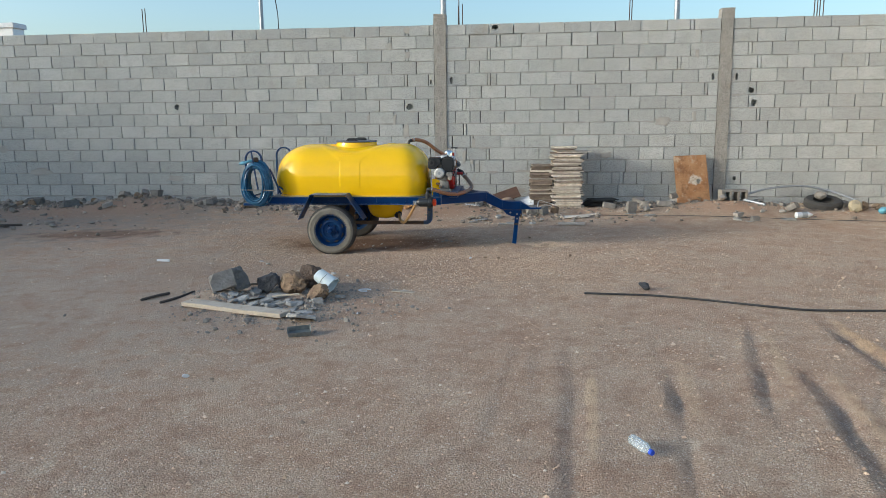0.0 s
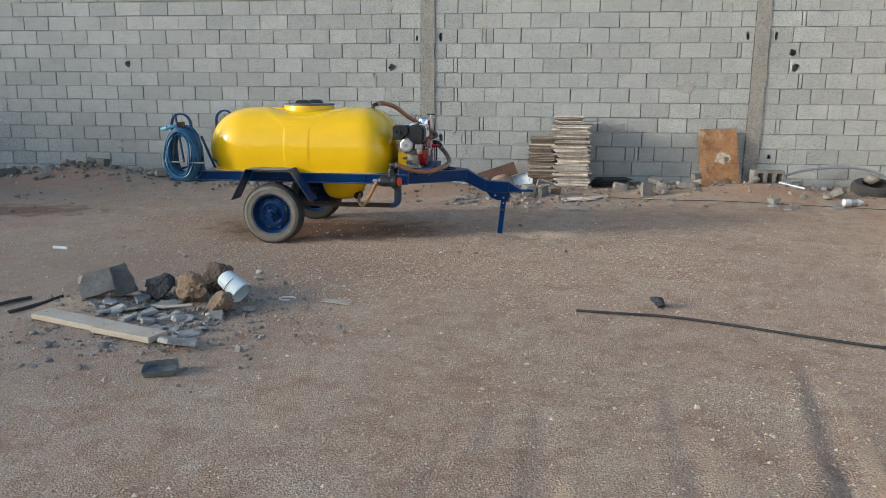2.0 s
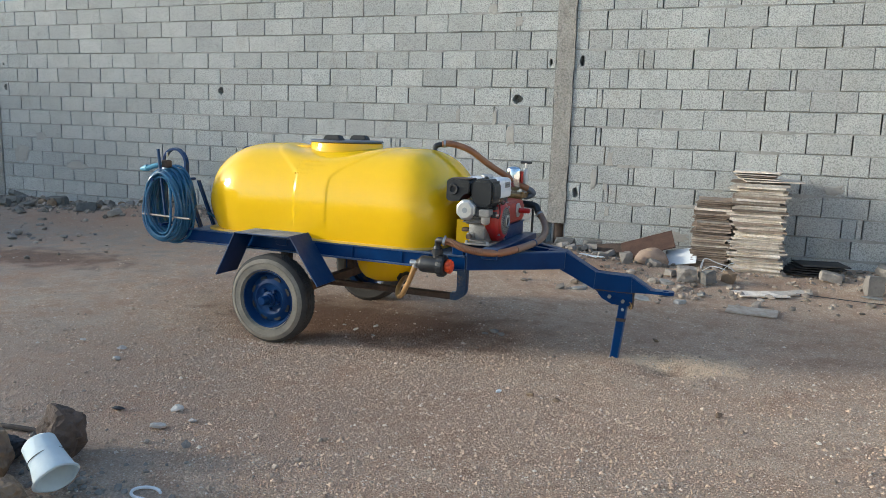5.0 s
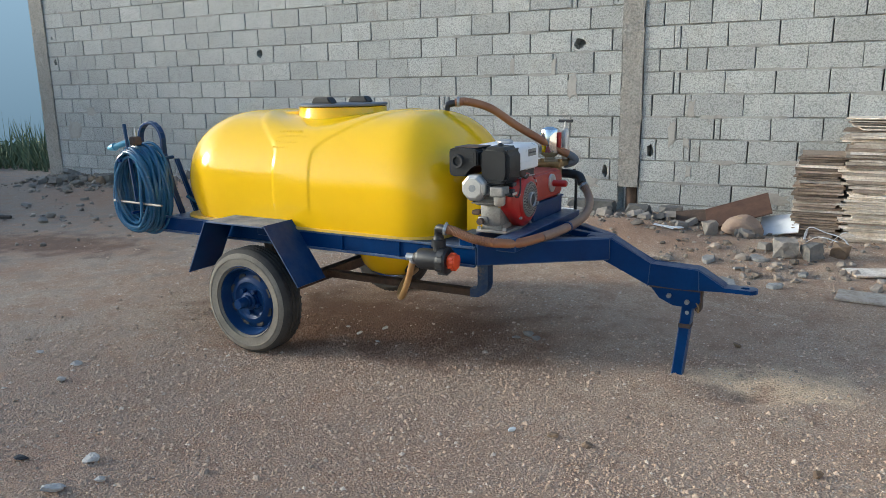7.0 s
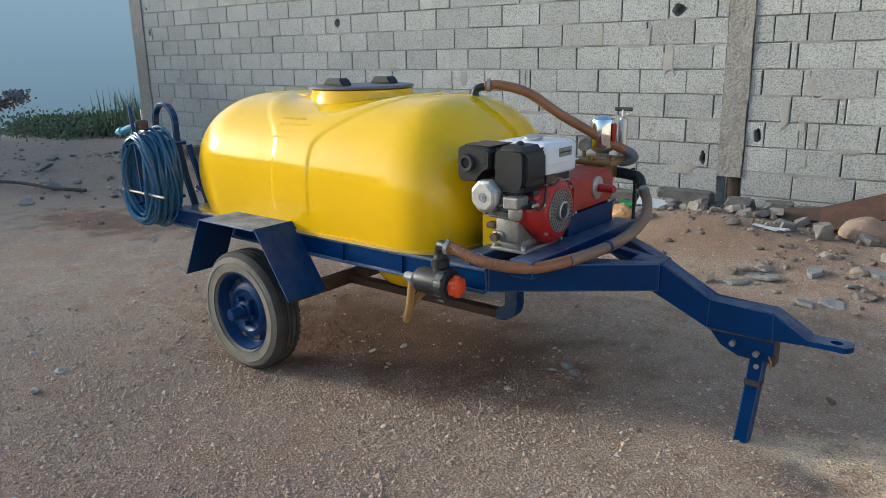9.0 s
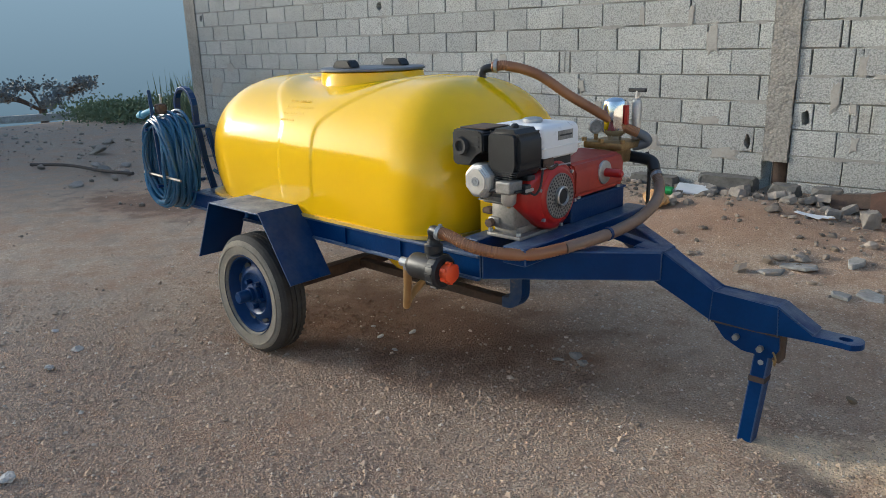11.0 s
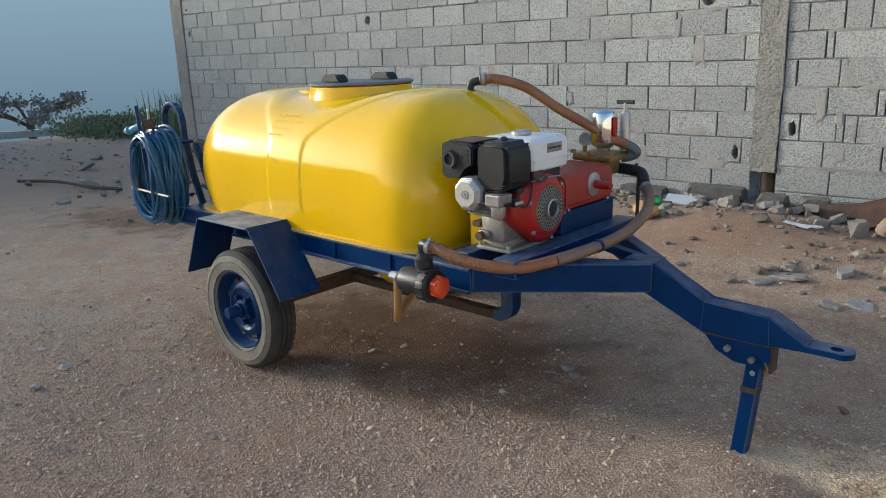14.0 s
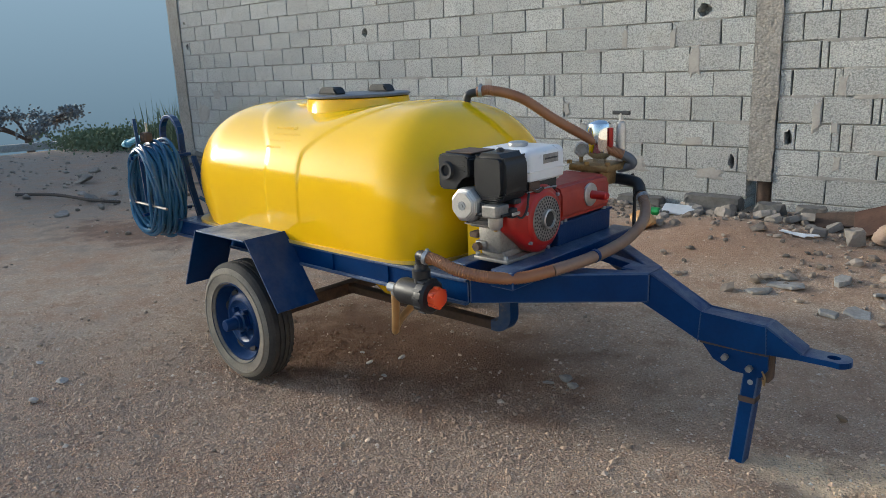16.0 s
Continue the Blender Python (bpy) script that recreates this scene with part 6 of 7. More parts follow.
    for i, (c, dims, rot, mat, lab) in enumerate((((1.0, 10.62), (0.23, 0.17, 0.17), 12, M_ROCK, "squared grey piece of block lying before the stacks"), ((1.19, 10.60), (0.16, 0.14, 0.16), 38, M_OLDCONCRETE, "dark angular piece of block lying before the stacks"),
                                                  ((1.35, 10.74), (0.15, 0.12, 0.13), -15, M_BROWNROCK, "reddish piece of brick lying before the stacks"), ((2.50, 10.85), (0.20, 0.14, 0.24), 20, M_ROCK, "upright pointed piece of block at the wall's foot"),
                                                  ((0.86, 10.72), (0.14, 0.10, 0.08), 60, M_ROCK, "flat grey piece of block lying before the stacks"), ((0.42, 11.0), (0.15, 0.12, 0.15), 25, M_ROCK, "grey piece of block leaning by the sack"),
                                                  ((2.2, 11.2), (0.26, 0.15, 0.11), 8, M_ROCK, "grey piece of block at the wall's foot"), ((2.75, 11.15), (0.20, 0.14, 0.13), -12, M_ROCK, "grey piece of block at the wall's foot"), ((3.05, 11.2), (0.34, 0.15, 0.12), 4, M_ROCK, "long grey piece of block at the wall's foot"),
                                                  ((3.20, 11.3, 0.10), (0.17, 0.13, 0.11), 30, M_ROCK, "grey piece of block lying on another"), ((3.95, 10.42), (0.18, 0.14, 0.11), 35, M_ROCK, "pale piece of block on the earth"), ((4.12, 10.22), (0.15, 0.10, 0.10), 5, M_ROCK, "pale piece of block on the earth"),
                                                  ((-3.55, 11.1), (0.34, 0.17, 0.17), 22, M_OLDCONCRETE, "grey broken block at the wall's foot"), ((-5.2, 11.2), (0.30, 0.16, 0.15), -25, M_OLDCONCRETE, "grey broken block at the wall's foot"), ((-6.6, 11.0), (0.34, 0.17, 0.15), 40, M_OLDCONCRETE, "grey broken block at the wall's foot"),
                                                  ((-7.4, 11.25), (0.36, 0.17, 0.17), 8, M_OLDCONCRETE, "grey broken block at the wall's foot"), ((-4.3, 11.35), (0.22, 0.16, 0.14), 60, M_ROCK, "grey broken block at the wall's foot"))):
        chunk("block_piece", lab, c, [0.70 * d for d in dims], rot, 40 + i, mat, (random.Random(i).uniform(-9, 9), random.Random(i + 50).uniform(-12, 12)), "broken blocks at the wall")
    # sack, brown sheet, panel
    bm = bmesh.new()
    bmesh.ops.create_icosphere(bm, subdivisions=5, radius=1)
    for v in bm.verts:
        p = v.co.copy()
        k = 1 + 0.10 * noise.noise(p * 1.7 + Vector((3, 0, 0))) + 0.06 * abs(noise.noise(Vector((p.x * 3, p.y * 7, p.z * 7)))) + 0.02 * noise.noise(p * 16)
        slump = -0.35 if p.z < -0.35 else p.z
        v.co = Vector((p.x * 0.165 * k * (1 - 0.18 * max(0, p.z)), p.y * 0.12 * k, slump * 0.115 * k))
    ob = tagged(part("sack", bm, surf("sackcloth", (0.29, 0.20, 0.145), (0.39, 0.29, 0.215), 7, 0.9, bump=0.003, bscale=160, fine=0.3, c3=(0.50, 0.37, 0.20), spots=0.03, sscale=9), None, "half-full beige sack slumped at the wall's foot", True), "", "sack")
    ob.matrix_basis = pose(0.63, 11.2, hgt(0.63, 11.2) + 0.045, 0, 6, 8)
    bm = boxed(-0.26, 0.26, -0.16, 0.16, 0, 0.012, 0.002)
    ob = tagged(part("brown_panel", bm, surf("dark_rust", (0.06, 0.03, 0.02), (0.10, 0.052, 0.034), 8, 0.9, fine=0.4), None, "rust-brown sheet leaning over the sack"), "", "metal sheet")
    ob.matrix_basis = pose(0.56, 11.40, hgt(0.56, 11.40) + 0.15, 24, -19, 6)
    bm = boxed(-0.15, 0.15, -0.10, 0.10, 0, 0.008, 0.001)
    ob = tagged(part("rust_strip", bm, M_RUSTBAR, None, "flat rusty sheet lying at the pillar's foot"), "", "metal sheet")
    ob.matrix_basis = pose(0.18, 11.48, hgt(0.18, 11.48) + 0.05, 20, -6, 8)
    bm = boxed(-0.15, 0.15, -0.10, 0.10, 0, 0.01, 0.001)
    ob = tagged(part("pale_panel", bm, M_CLOTH, None, "pale broken panel beside the sack"), "", "panel")
    ob.matrix_basis = pose(0.90, 11.3, hgt(0.90, 11.3) + 0.085, 42, -12, -10)
    for i, pts in enumerate((((1.10, 11.02, 0.03), (1.13, 11.0, 0.13), (1.24, 10.99, 0.10), (1.36, 10.97, 0.07), (1.42, 10.95, 0.0)), ((1.12, 10.98, 0.02), (1.2, 10.96, 0.07), (1.33, 10.93, 0.05), (1.40, 10.90, -0.01)), ((1.28, 10.99, 0.02), (1.36, 10.98, 0.11), (1.43, 11.0, 0.09)))):
        bm = bmesh.new()
        line = smooth_path([Vector((a, b, hgt(a, b) + c + 0.006)) for a, b, c in pts], 4)
        for a, b in zip(line, line[1:]):
            beam(bm, a, b, 0.022, 0.003, 0)
        tagged(part("plastic_strip", bm, M_CLOTH, None, "bent white plastic strip among the blocks"), "", "strip", "strips by the stacks")
    hollow_block("hollow grey concrete block lying at the pillar's foot", (4.1, 11.46, 0.09), 4, 90)
    for i, (c, dims, rot) in enumerate((((-0.80, 11.66), (0.44, 0.16, 0.12), 2), ((-0.33, 11.60), (0.20, 0.14, 0.09), -6), ((-0.04, 11.62), (0.20, 0.14, 0.09), 10), ((0.22, 11.64), (0.18, 0.12, 0.08), -4), ((-1.45, 11.67), (0.40, 0.14, 0.08), 1))):
        chunk("footing_piece", "rough dark piece of concrete footing under the wall", c, dims, rot, 90 + i, M_OLDCONCRETE, (0, 0), "footing along the wall")
    # white panel and green can at the wall
    bm = boxed(-0.14, 0.14, -0.09, 0.09, 0, 0.012, 0.001)
    ob = tagged(part("cement_board", bm, M_CLOTH, None, "small white panel lying on rubble"), "", "panel")
    ob.matrix_basis = pose(-0.94, 11.36, hgt(-0.94, 11.36) + 0.03, 12, 4, 15)
    ob = thing("drinks_can", "crushed green drinks can lying on the rubble", "can", (-1.1, 11.2, hgt(-1.1, 11.2) + 0.033))
    part("can_body", turned([(0.025, -0.066), (0.033, -0.058), (0.033, 0.055), (0.026, 0.063), (0.024, 0.066)], ob.matrix_basis @ AX_X, 18), surf("green_tin", (0.01, 0.22, 0.05), (0.02, 0.28, 0.07), 20, 0.35, 0.3), ob, "", True)
    part("can_end", turned([(0.0, 0.064), (0.024, 0.064), (0.024, 0.0665), (0.0, 0.0665)], ob.matrix_basis @ AX_X, 18), M_ALU, ob)
    bm = bmesh.new()
    rock(bm, (0, 0, 0), 0.11, 78, 0.8, 3)
    ob = tagged(part("orange_bag", bm, surf("orange_plastic_film", (0.55, 0.27, 0.08), (0.62, 0.38, 0.18), 8, 0.5, bump=0.015, bscale=18), None, "crumpled orange plastic bag on the rubble"), "", "bag")
    ob.location = (-0.92, 10.68, hgt(-0.92, 10.68) + 0.06)
    for i, (x, y, r) in enumerate(((-0.25, 11.0, 10), (-0.22, 11.02, 35), (-0.28, 10.97, -15))):
        bm = boxed(-0.09, 0.09, -0.02, 0.02, 0, 0.004)
        ob = tagged(part("paper_scrap", bm, M_CLOTH, None, "white scrap of paper on the earth"), "", "paper")
        ob.matrix_basis = pose(x + 0.35, y - 0.1, hgt(x + 0.35, y - 0.1) + 0.012, 4, 5, r)
    # tyre under a stone, hose arc, wire, bottle and bags
    x, y = 5.4, 11.25
    ob = thing("worn_tyre", "flat worn black tyre lying under a stone", "tyre", (x, y, hgt(x, y)))
    part("tyre_body", turned([(0.15, 0.01), (0.24, 0.0), (0.27, 0.03), (0.27, 0.11), (0.24, 0.14), (0.15, 0.13), (0.15, 0.01)], Matrix.Translation((x, y, hgt(x, y) - 0.01)) @ Matrix.Rotation(radians(12), 4, "X"), 36, False), M_TYRE, ob, "", True)
    stone("rubble_stone", "grey stone lying on the old tyre", "stone", (5.37, 11.32, 0.12), 0.14, 310, M_ROCK, 0.75)
    ob = tagged(part("grey_pipe", hose([(4.25, 11.5, 0.22), (4.7, 11.6, 0.33), (5.2, 11.62, 0.37), (5.6, 11.55, 0.30), (5.9, 11.3, 0.18)], 0.016, 10, 8), M_STEEL, None, "bent grey plastic pipe arching over the rubble", True), "", "pipe")
    ob = tagged(part("steel_tube", hose([(4.25, 11.28, hgt(4.25, 11.28) + 0.02), (4.5, 11.05, hgt(4.5, 11.05) + 0.02)], 0.022, 4, 10), M_STEEL, None, "short pale tube end on the ground"), "", "pipe")
    pts = [(1.9, 10.6), (2.6, 10.5), (3.4, 10.45), (4.3, 10.35), (5.2, 10.2), (6.2, 10.1), (7.2, 10.0)]
    tagged(part("ground_wire", hose([(a, b, hgt(a, b) + 0.018) for a, b in pts], 0.0045, 8, 6), M_CABLE, None, "thin dark wire stretched along the rubble"), "", "wire")
    ob = thing("plastic_bottle", "crushed clear plastic bottle with a pale label among the rubble", "bottle", (4.85, 10.45, hgt(4.85, 10.45) + 0.045))
    part("bottle_body", turned([(0.03, -0.12), (0.045, -0.11), (0.045, 0.06), (0.02, 0.11), (0.014, 0.13)], ob.matrix_basis @ Matrix.Rotation(radians(12), 4, "Z") @ AX_X, 16), M_CLOTH, ob, "", True)
    part("bottle_label", turned([(0.0455, -0.04), (0.046, -0.04), (0.046, 0.04), (0.0455, 0.04)], ob.matrix_basis @ Matrix.Rotation(radians(12), 4, "Z") @ AX_X, 16), M_STEEL, ob)
    stone("rubble_stone", "upright yellowish stone by the wall", "stone", (5.75, 10.95), 0.13, 311, surf("yellow_stone", (0.40, 0.33, 0.20), (0.46, 0.39, 0.27), 8, 0.9), 1.5)
    for i, (x, y) in enumerate(((6.05, 10.75), (6.25, 10.7), (6.2, 10.85))):
        stone("litter_bag", "crumpled white and blue plastic bag", "bag", (x, y), 0.10, 320 + i, M_LBLUE if i == 0 else M_CLOTH, 0.8, 3)
    # small rubble: nobody could count it
    spots = []
    for i in range(4400):
        if i < 3500:
            x, y = rng.uniform(-9.0, -1.8) if i % 9 < 5 else rng.uniform(-1.8, 7.0), 11.70 - abs(rng.gauss(0, 0.42))
        else:
            x, y = rng.gauss(0.9, 0.7), rng.gauss(10.35, 0.25)
        if i >= 3700:
            x, y = rng.uniform(-13.0, -4.2), rng.gauss(10.2, 1.3)
        if y > 11.72:
            continue
        s = min(0.085 if x < -2 else 0.06, rng.lognormvariate(-3.7 if x < -2 else -3.95, 0.55)) * (0.55 if i >= 3700 else 1.0)
        spots.append((x, y, s, i + 500))
    ob = rubble_mesh("small_rubble", spots)
    ob.data.materials.append(M_RUBBLE)
    tagged(ob, "small grey and brown rubble along the wall's foot", "rubble", kind="stuff")


# ---- rubble heap, litter and hose in the yard ----


NEAR_STONES = [(-0.86, 7.92, 0.022, "pale stone lying under the trailer", M_PALESTONE), (-0.98, 7.98, 0.016, "pale stone lying under the trailer", M_PALESTONE), (-0.70, 7.86, 0.018, "pale stone lying under the trailer", M_PALESTONE), (-0.78, 8.05, 0.02, "pale stone lying under the trailer", M_PALESTONE),
               (-1.16, 6.22, 0.030, "dark flat stone on the gravel", M_DARKROCK), (-0.92, 6.33, 0.036, "pale flat stone on the gravel", M_PALESTONE), (-0.85, 6.135, 0.044, "rounded grey stone on the gravel", M_PALESTONE),
               (-0.76, 6.25, 0.026, "small pale stone on the gravel", M_PALESTONE), (-2.175, 6.94, 0.022, "white chip on the gravel", M_PALESTONE), (-1.85, 6.92, 0.032, "pale flat stone on the gravel", M_PALESTONE),
               (-1.72, 6.75, 0.030, "pale flat stone on the gravel", M_PALESTONE),
               (-0.03, 8.30, 0.034, "flat grey stone beside two others under the drawbar", M_ROCK), (0.03, 8.26, 0.028, "flat grey stone beside two others under the drawbar", M_ROCK), (-0.07, 8.22, 0.024, "flat grey stone beside two others under the drawbar", M_ROCK)]
M_DARKBROWN = surf("dark_brown_rock", (0.07, 0.05, 0.04), (0.13, 0.09, 0.065), 9, 0.92, bump=0.01, bscale=40)


def build_heap():
    G = lambda x, y: hgt(x, y)
    stone("heap_rock", "dark bluish-grey boulder in the rubble heap", "rock", (-1.28, 5.53), 0.115, 401, M_DARKROCK, 1.05, 4, "rocks of the heap")
    stone("heap_rock", "rust-brown rock in the rubble heap", "rock", (-1.05, 5.52), 0.125, 402, M_BROWNROCK, 1.1, 4, "rocks of the heap")
    stone("heap_rock", "dark brown rock at the back of the heap", "rock", (-0.98, 5.76), 0.135, 403, M_DARKBROWN, 1.0, 4, "rocks of the heap")
    stone("heap_rock", "small dark rock on the heap", "rock", (-1.15, 5.64), 0.10, 404, M_DARKROCK, 1.2, 4, "rocks of the heap")
    stone("heap_rock", "brown rock at the front of the heap", "rock", (-0.80, 5.36), 0.118, 405, M_BROWNROCK, 0.85, 4, "rocks of the heap")
    # broken block on its edge as two slabs: shaded face dark, sunlit face paler
    chunk("broken_slab", "broken concrete slab in the heap, dark for the block's shaded face", (-1.52, 5.52), (0.15, 0.13, 0.20), 42, 5, M_OLDCONCRETE, (-16, -15), "slabs of the heap")
    chunk("broken_slab", "wide broken grey-brown slab leaning in the heap, for the block's sunlit face", (-1.60, 5.36), (0.20, 0.08, 0.15), 30, 6, M_ROCK, (-22, -12), "slabs of the heap")
    # white bucket lying tipped against the rocks
    bm = bmesh.new()
    q = Matrix.Translation((-0.845, 5.55, G(-0.7, 5.43) + 0.172)) @ Vector((0.72, -0.25, -0.50)).to_track_quat("Z", "Y").to_matrix().to_4x4()
    lathe(bm, [(0.0, 0.0), (0.044, 0.0), (0.056, 0.010), (0.064, 0.08), (0.065, 0.084), (0.072, 0.160), (0.078, 0.163), (0.078, 0.170), (0.070, 0.172), (0.066, 0.166), (0.055, 0.06), (0.0, 0.055)], q, 36)
    for v in bm.verts:
        v.co += Vector((noise.noise(v.co * 12), noise.noise(v.co * 12 + Vector((5, 0, 0))), 0)) * 0.016
    bucket = tagged(part("bucket", bm, surf("faded_plastic", (0.50, 0.58, 0.61), (0.60, 0.67, 0.69), 9, 0.75, fine=0.15, bump=0.002, bscale=40), None, "small dented whitish plastic bucket tipped over on the heap", True), "", "bucket")
    bm = bmesh.new()
    lathe(bm, [(0.0640, 0.083), (0.0662, 0.084), (0.0662, 0.0862), (0.0645, 0.0868)], q, 36, False)
    part("bucket_band", bm, M_CABLE, bucket, "dark line round the bucket", True)
    # planks
    for (x0, y0), (x1, y1), w in (((-1.80, 5.06), (-1.18, 4.88), 0.13), ((-1.30, 4.88), (-0.87, 4.74), 0.135)):
        d = Vector((x1 - x0, y1 - y0, 0))
        bm = boxed(-d.length / 2, d.length / 2, -w / 2, w / 2, 0, 0.034, 0.004)
        ob = tagged(part("plank", bm, M_PLANK, None, "pale splintered wooden plank lying by the heap"), "", "plank", "planks by the heap")
        cx, cy = (x0 + x1) / 2, (y0 + y1) / 2
        ob.matrix_basis = pose(cx, cy, G(cx, cy) + (0.004 if x0 < -1.5 else 0.012), 0, 1.0 if x0 < -1.5 else -0.6, math.degrees(math.atan2(d.y, d.x)))
        for k in (-0.42, 0.42):
            part("nail_head", turned([(0.005, 0.033), (0.005, 0.036), (0, 0.036)], ob.matrix_basis @ at(k * d.length, 0.0, 0), 6), M_RUSTBAR, ob)
    # sticks
    for x0, y0, x1, y1 in ((-2.26, 5.18, -2.13, 5.42), (-2.05, 5.10, -1.90, 5.42), (-1.55, 5.82, -1.15, 5.88)):
        tagged(part("stick", hose([(x0, y0, G(x0, y0) + 0.008), ((x0 + x1) / 2 + 0.01, (y0 + y1) / 2, G(x0, y0) + 0.016), (x1, y1, G(x1, y1) + 0.01)], 0.011, 5, 7), M_BARK, None, "dark broken stick on the ground"), "", "stick")
    ob = part("batten", boxed(-0.11, 0.11, -0.012, 0.012, 0, 0.012, 0.001), M_PLANK, None, "thin pale batten in the heap")
    ob.matrix_basis = pose(-1.03, 5.24, G(-1.03, 5.24) + 0.05, 0, -4, 6)
    tagged(ob, "", "batten")
    # shallow tray
    bm = bmesh.new()
    o = [(-0.082, -0.05), (-0.075, -0.058), (0.075, -0.058), (0.082, -0.05), (0.082, 0.05), (0.075, 0.058), (-0.075, 0.058), (-0.082, 0.05)]
    ring = lambda k, z: [bm.verts.new((x * k, y * k, z)) for x, y in o]
    lv = [ring(0.90, 0.0), ring(1.0, 0.034), ring(0.975, 0.034), ring(0.88, 0.004)]
    bm.faces.new(lv[0])
    bm.faces.new(lv[-1])
    for a, b in zip(lv, lv[1:]):
        for i in range(8):
            bm.faces.new((a[i], a[(i + 1) % 8], b[(i + 1) % 8], b[i]))
    ob = tagged(part("tray", bm, surf("grey_green_tin", (0.10, 0.112, 0.108), (0.20, 0.215, 0.21), 20, 0.45, fine=0.4), None, "small dark shallow tray lying on the gravel"), "", "tray")
    ob.matrix_basis = pose(-0.635, 4.33, G(-0.635, 4.33) + 0.010, 9, -3, 16)
    rng = random.Random(31)
    spots = [(-1.30, 5.27, 0.15), (-1.15, 5.40, 0.19), (-1.40, 5.22, 0.11), (-1.05, 5.16, 0.12), (-1.2, 5.2, 0.13), (-0.95, 5.12, 0.10), (-0.78, 4.9, 0.15), (-0.75, 5.22, 0.12), (-0.73, 4.70, 0.21), (-0.92, 5.15, 0.12), (-1.45, 5.18, 0.12), (-1.1, 5.04, 0.1), (-0.88, 4.95, 0.1), (-1.0, 4.92, 0.12), (-0.60, 5.37, 0.10), (-1.5, 5.32, 0.1), (-1.25, 5.08, 0.09), (-1.36, 5.45, 0.13)]
    for i, (x, y, w) in enumerate(spots):
        shard("concrete_shard", "broken pale grey piece of concrete in the heap", (x, y), w * 1.05, w * 0.95, 0.013 + 0.007 * (i % 3), 37 * i, M_SHARD, (rng.uniform(-14, 14), rng.uniform(-14, 14)), "shards of the heap", 200 + i)
    for i in range(34):
        x, y, w = rng.gauss(-1.12, 0.26), rng.gauss(5.16, 0.18), rng.uniform(0.03, 0.075)
        if y > 5.0 or x > -0.85:
            shard("concrete_shard", "small broken grey piece of concrete in the heap", (x, y), w * 1.2, w * 0.9, w * rng.uniform(0.15, 0.4), rng.uniform(0, 360), M_SHARD, (rng.uniform(-30, 30), rng.uniform(-30, 30)), "shards of the heap", 400 + i)
    crumbs = []
    for i in range(900):
        x, y = rng.gauss(-1.05, 0.42), rng.gauss(5.12, 0.34)
        s = min(0.045, rng.lognormvariate(-4.5, 0.5))
        crumbs.append((x, y, s, i + 3000))
    ob = rubble_mesh("heap_crumbs", crumbs)
    ob.data.materials.append(M_ROCK)
    tagged(ob, "grey crumbs of concrete round the heap", "rubble", kind="stuff")
    spots = []
    for i in range(3600):
        x, y = (rng.uniform(-4.5, 4.5), rng.uniform(1.4, 10.6)) if i % 3 else (rng.gauss(-0.2, 1.5), rng.gauss(7.4, 1.0))
        if noise.noise(Vector((x * 0.9, y * 0.9, 61))) + rng.uniform(-0.3, 0.3) > -0.1:
            spots.append((x, y, min(0.026, rng.lognormvariate(-4.95, 0.45)), i + 9000))
    for i in range(1700):
        x, y = rng.gauss(-1.0, 1.1), rng.gauss(6.75, 0.6)
        if noise.noise(Vector((x * 1.4, y * 1.4, 71))) + rng.uniform(-0.3, 0.3) > 0.0:
            spots.append((x, y, min(0.015, rng.lognormvariate(-5.35, 0.4)), i + 14000))
    ob = rubble_mesh("scattered_stones", spots)
    ob.data.materials.append(M_SCATTER)
    tagged(ob, "small pale and brown stones scattered over the yard", "gravel", kind="stuff")
    # hose on the ground, dark lump, bottle, bits
    pts = [(1.42, 5.67), (1.7, 5.635), (1.95, 5.61), (2.25, 5.51), (2.56, 5.375), (2.85, 5.26), (3.05, 5.21), (3.35, 5.21), (3.65, 5.245), (4.2, 5.3), (5.0, 5.25)]
    tagged(part("black_hose", hose([(a, b, hgt(a, b) + 0.012) for a, b in pts], 0.0085, 8, 8), M_CABLE, None, "dusty black hose lying across the gravel", True), "", "hose")
    stone("dark_lump", "dark crumpled rag on the gravel", "rag", (1.95, 5.86), 0.062, 330, M_DARKROCK, 0.7, 3)
    x, y = 1.447, 2.685
    ob = thing("water_bottle", "clear plastic water bottle with a blue cap on the gravel", "bottle", (x, y, hgt(x, y) + 0.034))
    mm = ob.matrix_basis @ Matrix.Translation((0, 0, -0.007)) @ Matrix.Rotation(radians(-64), 4, "Z") @ AX_X @ Matrix.Scale(0.78, 4)
    part("bottle_body", turned([(0.0, -0.095), (0.024, -0.095), (0.031, -0.088), (0.032, -0.03), (0.030, -0.02), (0.032, -0.01), (0.032, 0.035), (0.026, 0.06), (0.014, 0.078), (0.013, 0.09)], mm, 24), glassy("clear_plastic", (0.85, 0.92, 0.95), 0.12), ob, "", True)
    part("bottle_cap", turned([(0.0, 0.088), (0.0165, 0.088), (0.0165, 0.108), (0.014, 0.111), (0.0, 0.111)], mm, 20), surf("blue_cap", (0.01, 0.05, 0.5), (0.015, 0.07, 0.55), 20, 0.4, fine=0.05), ob, "blue screw cap", True)
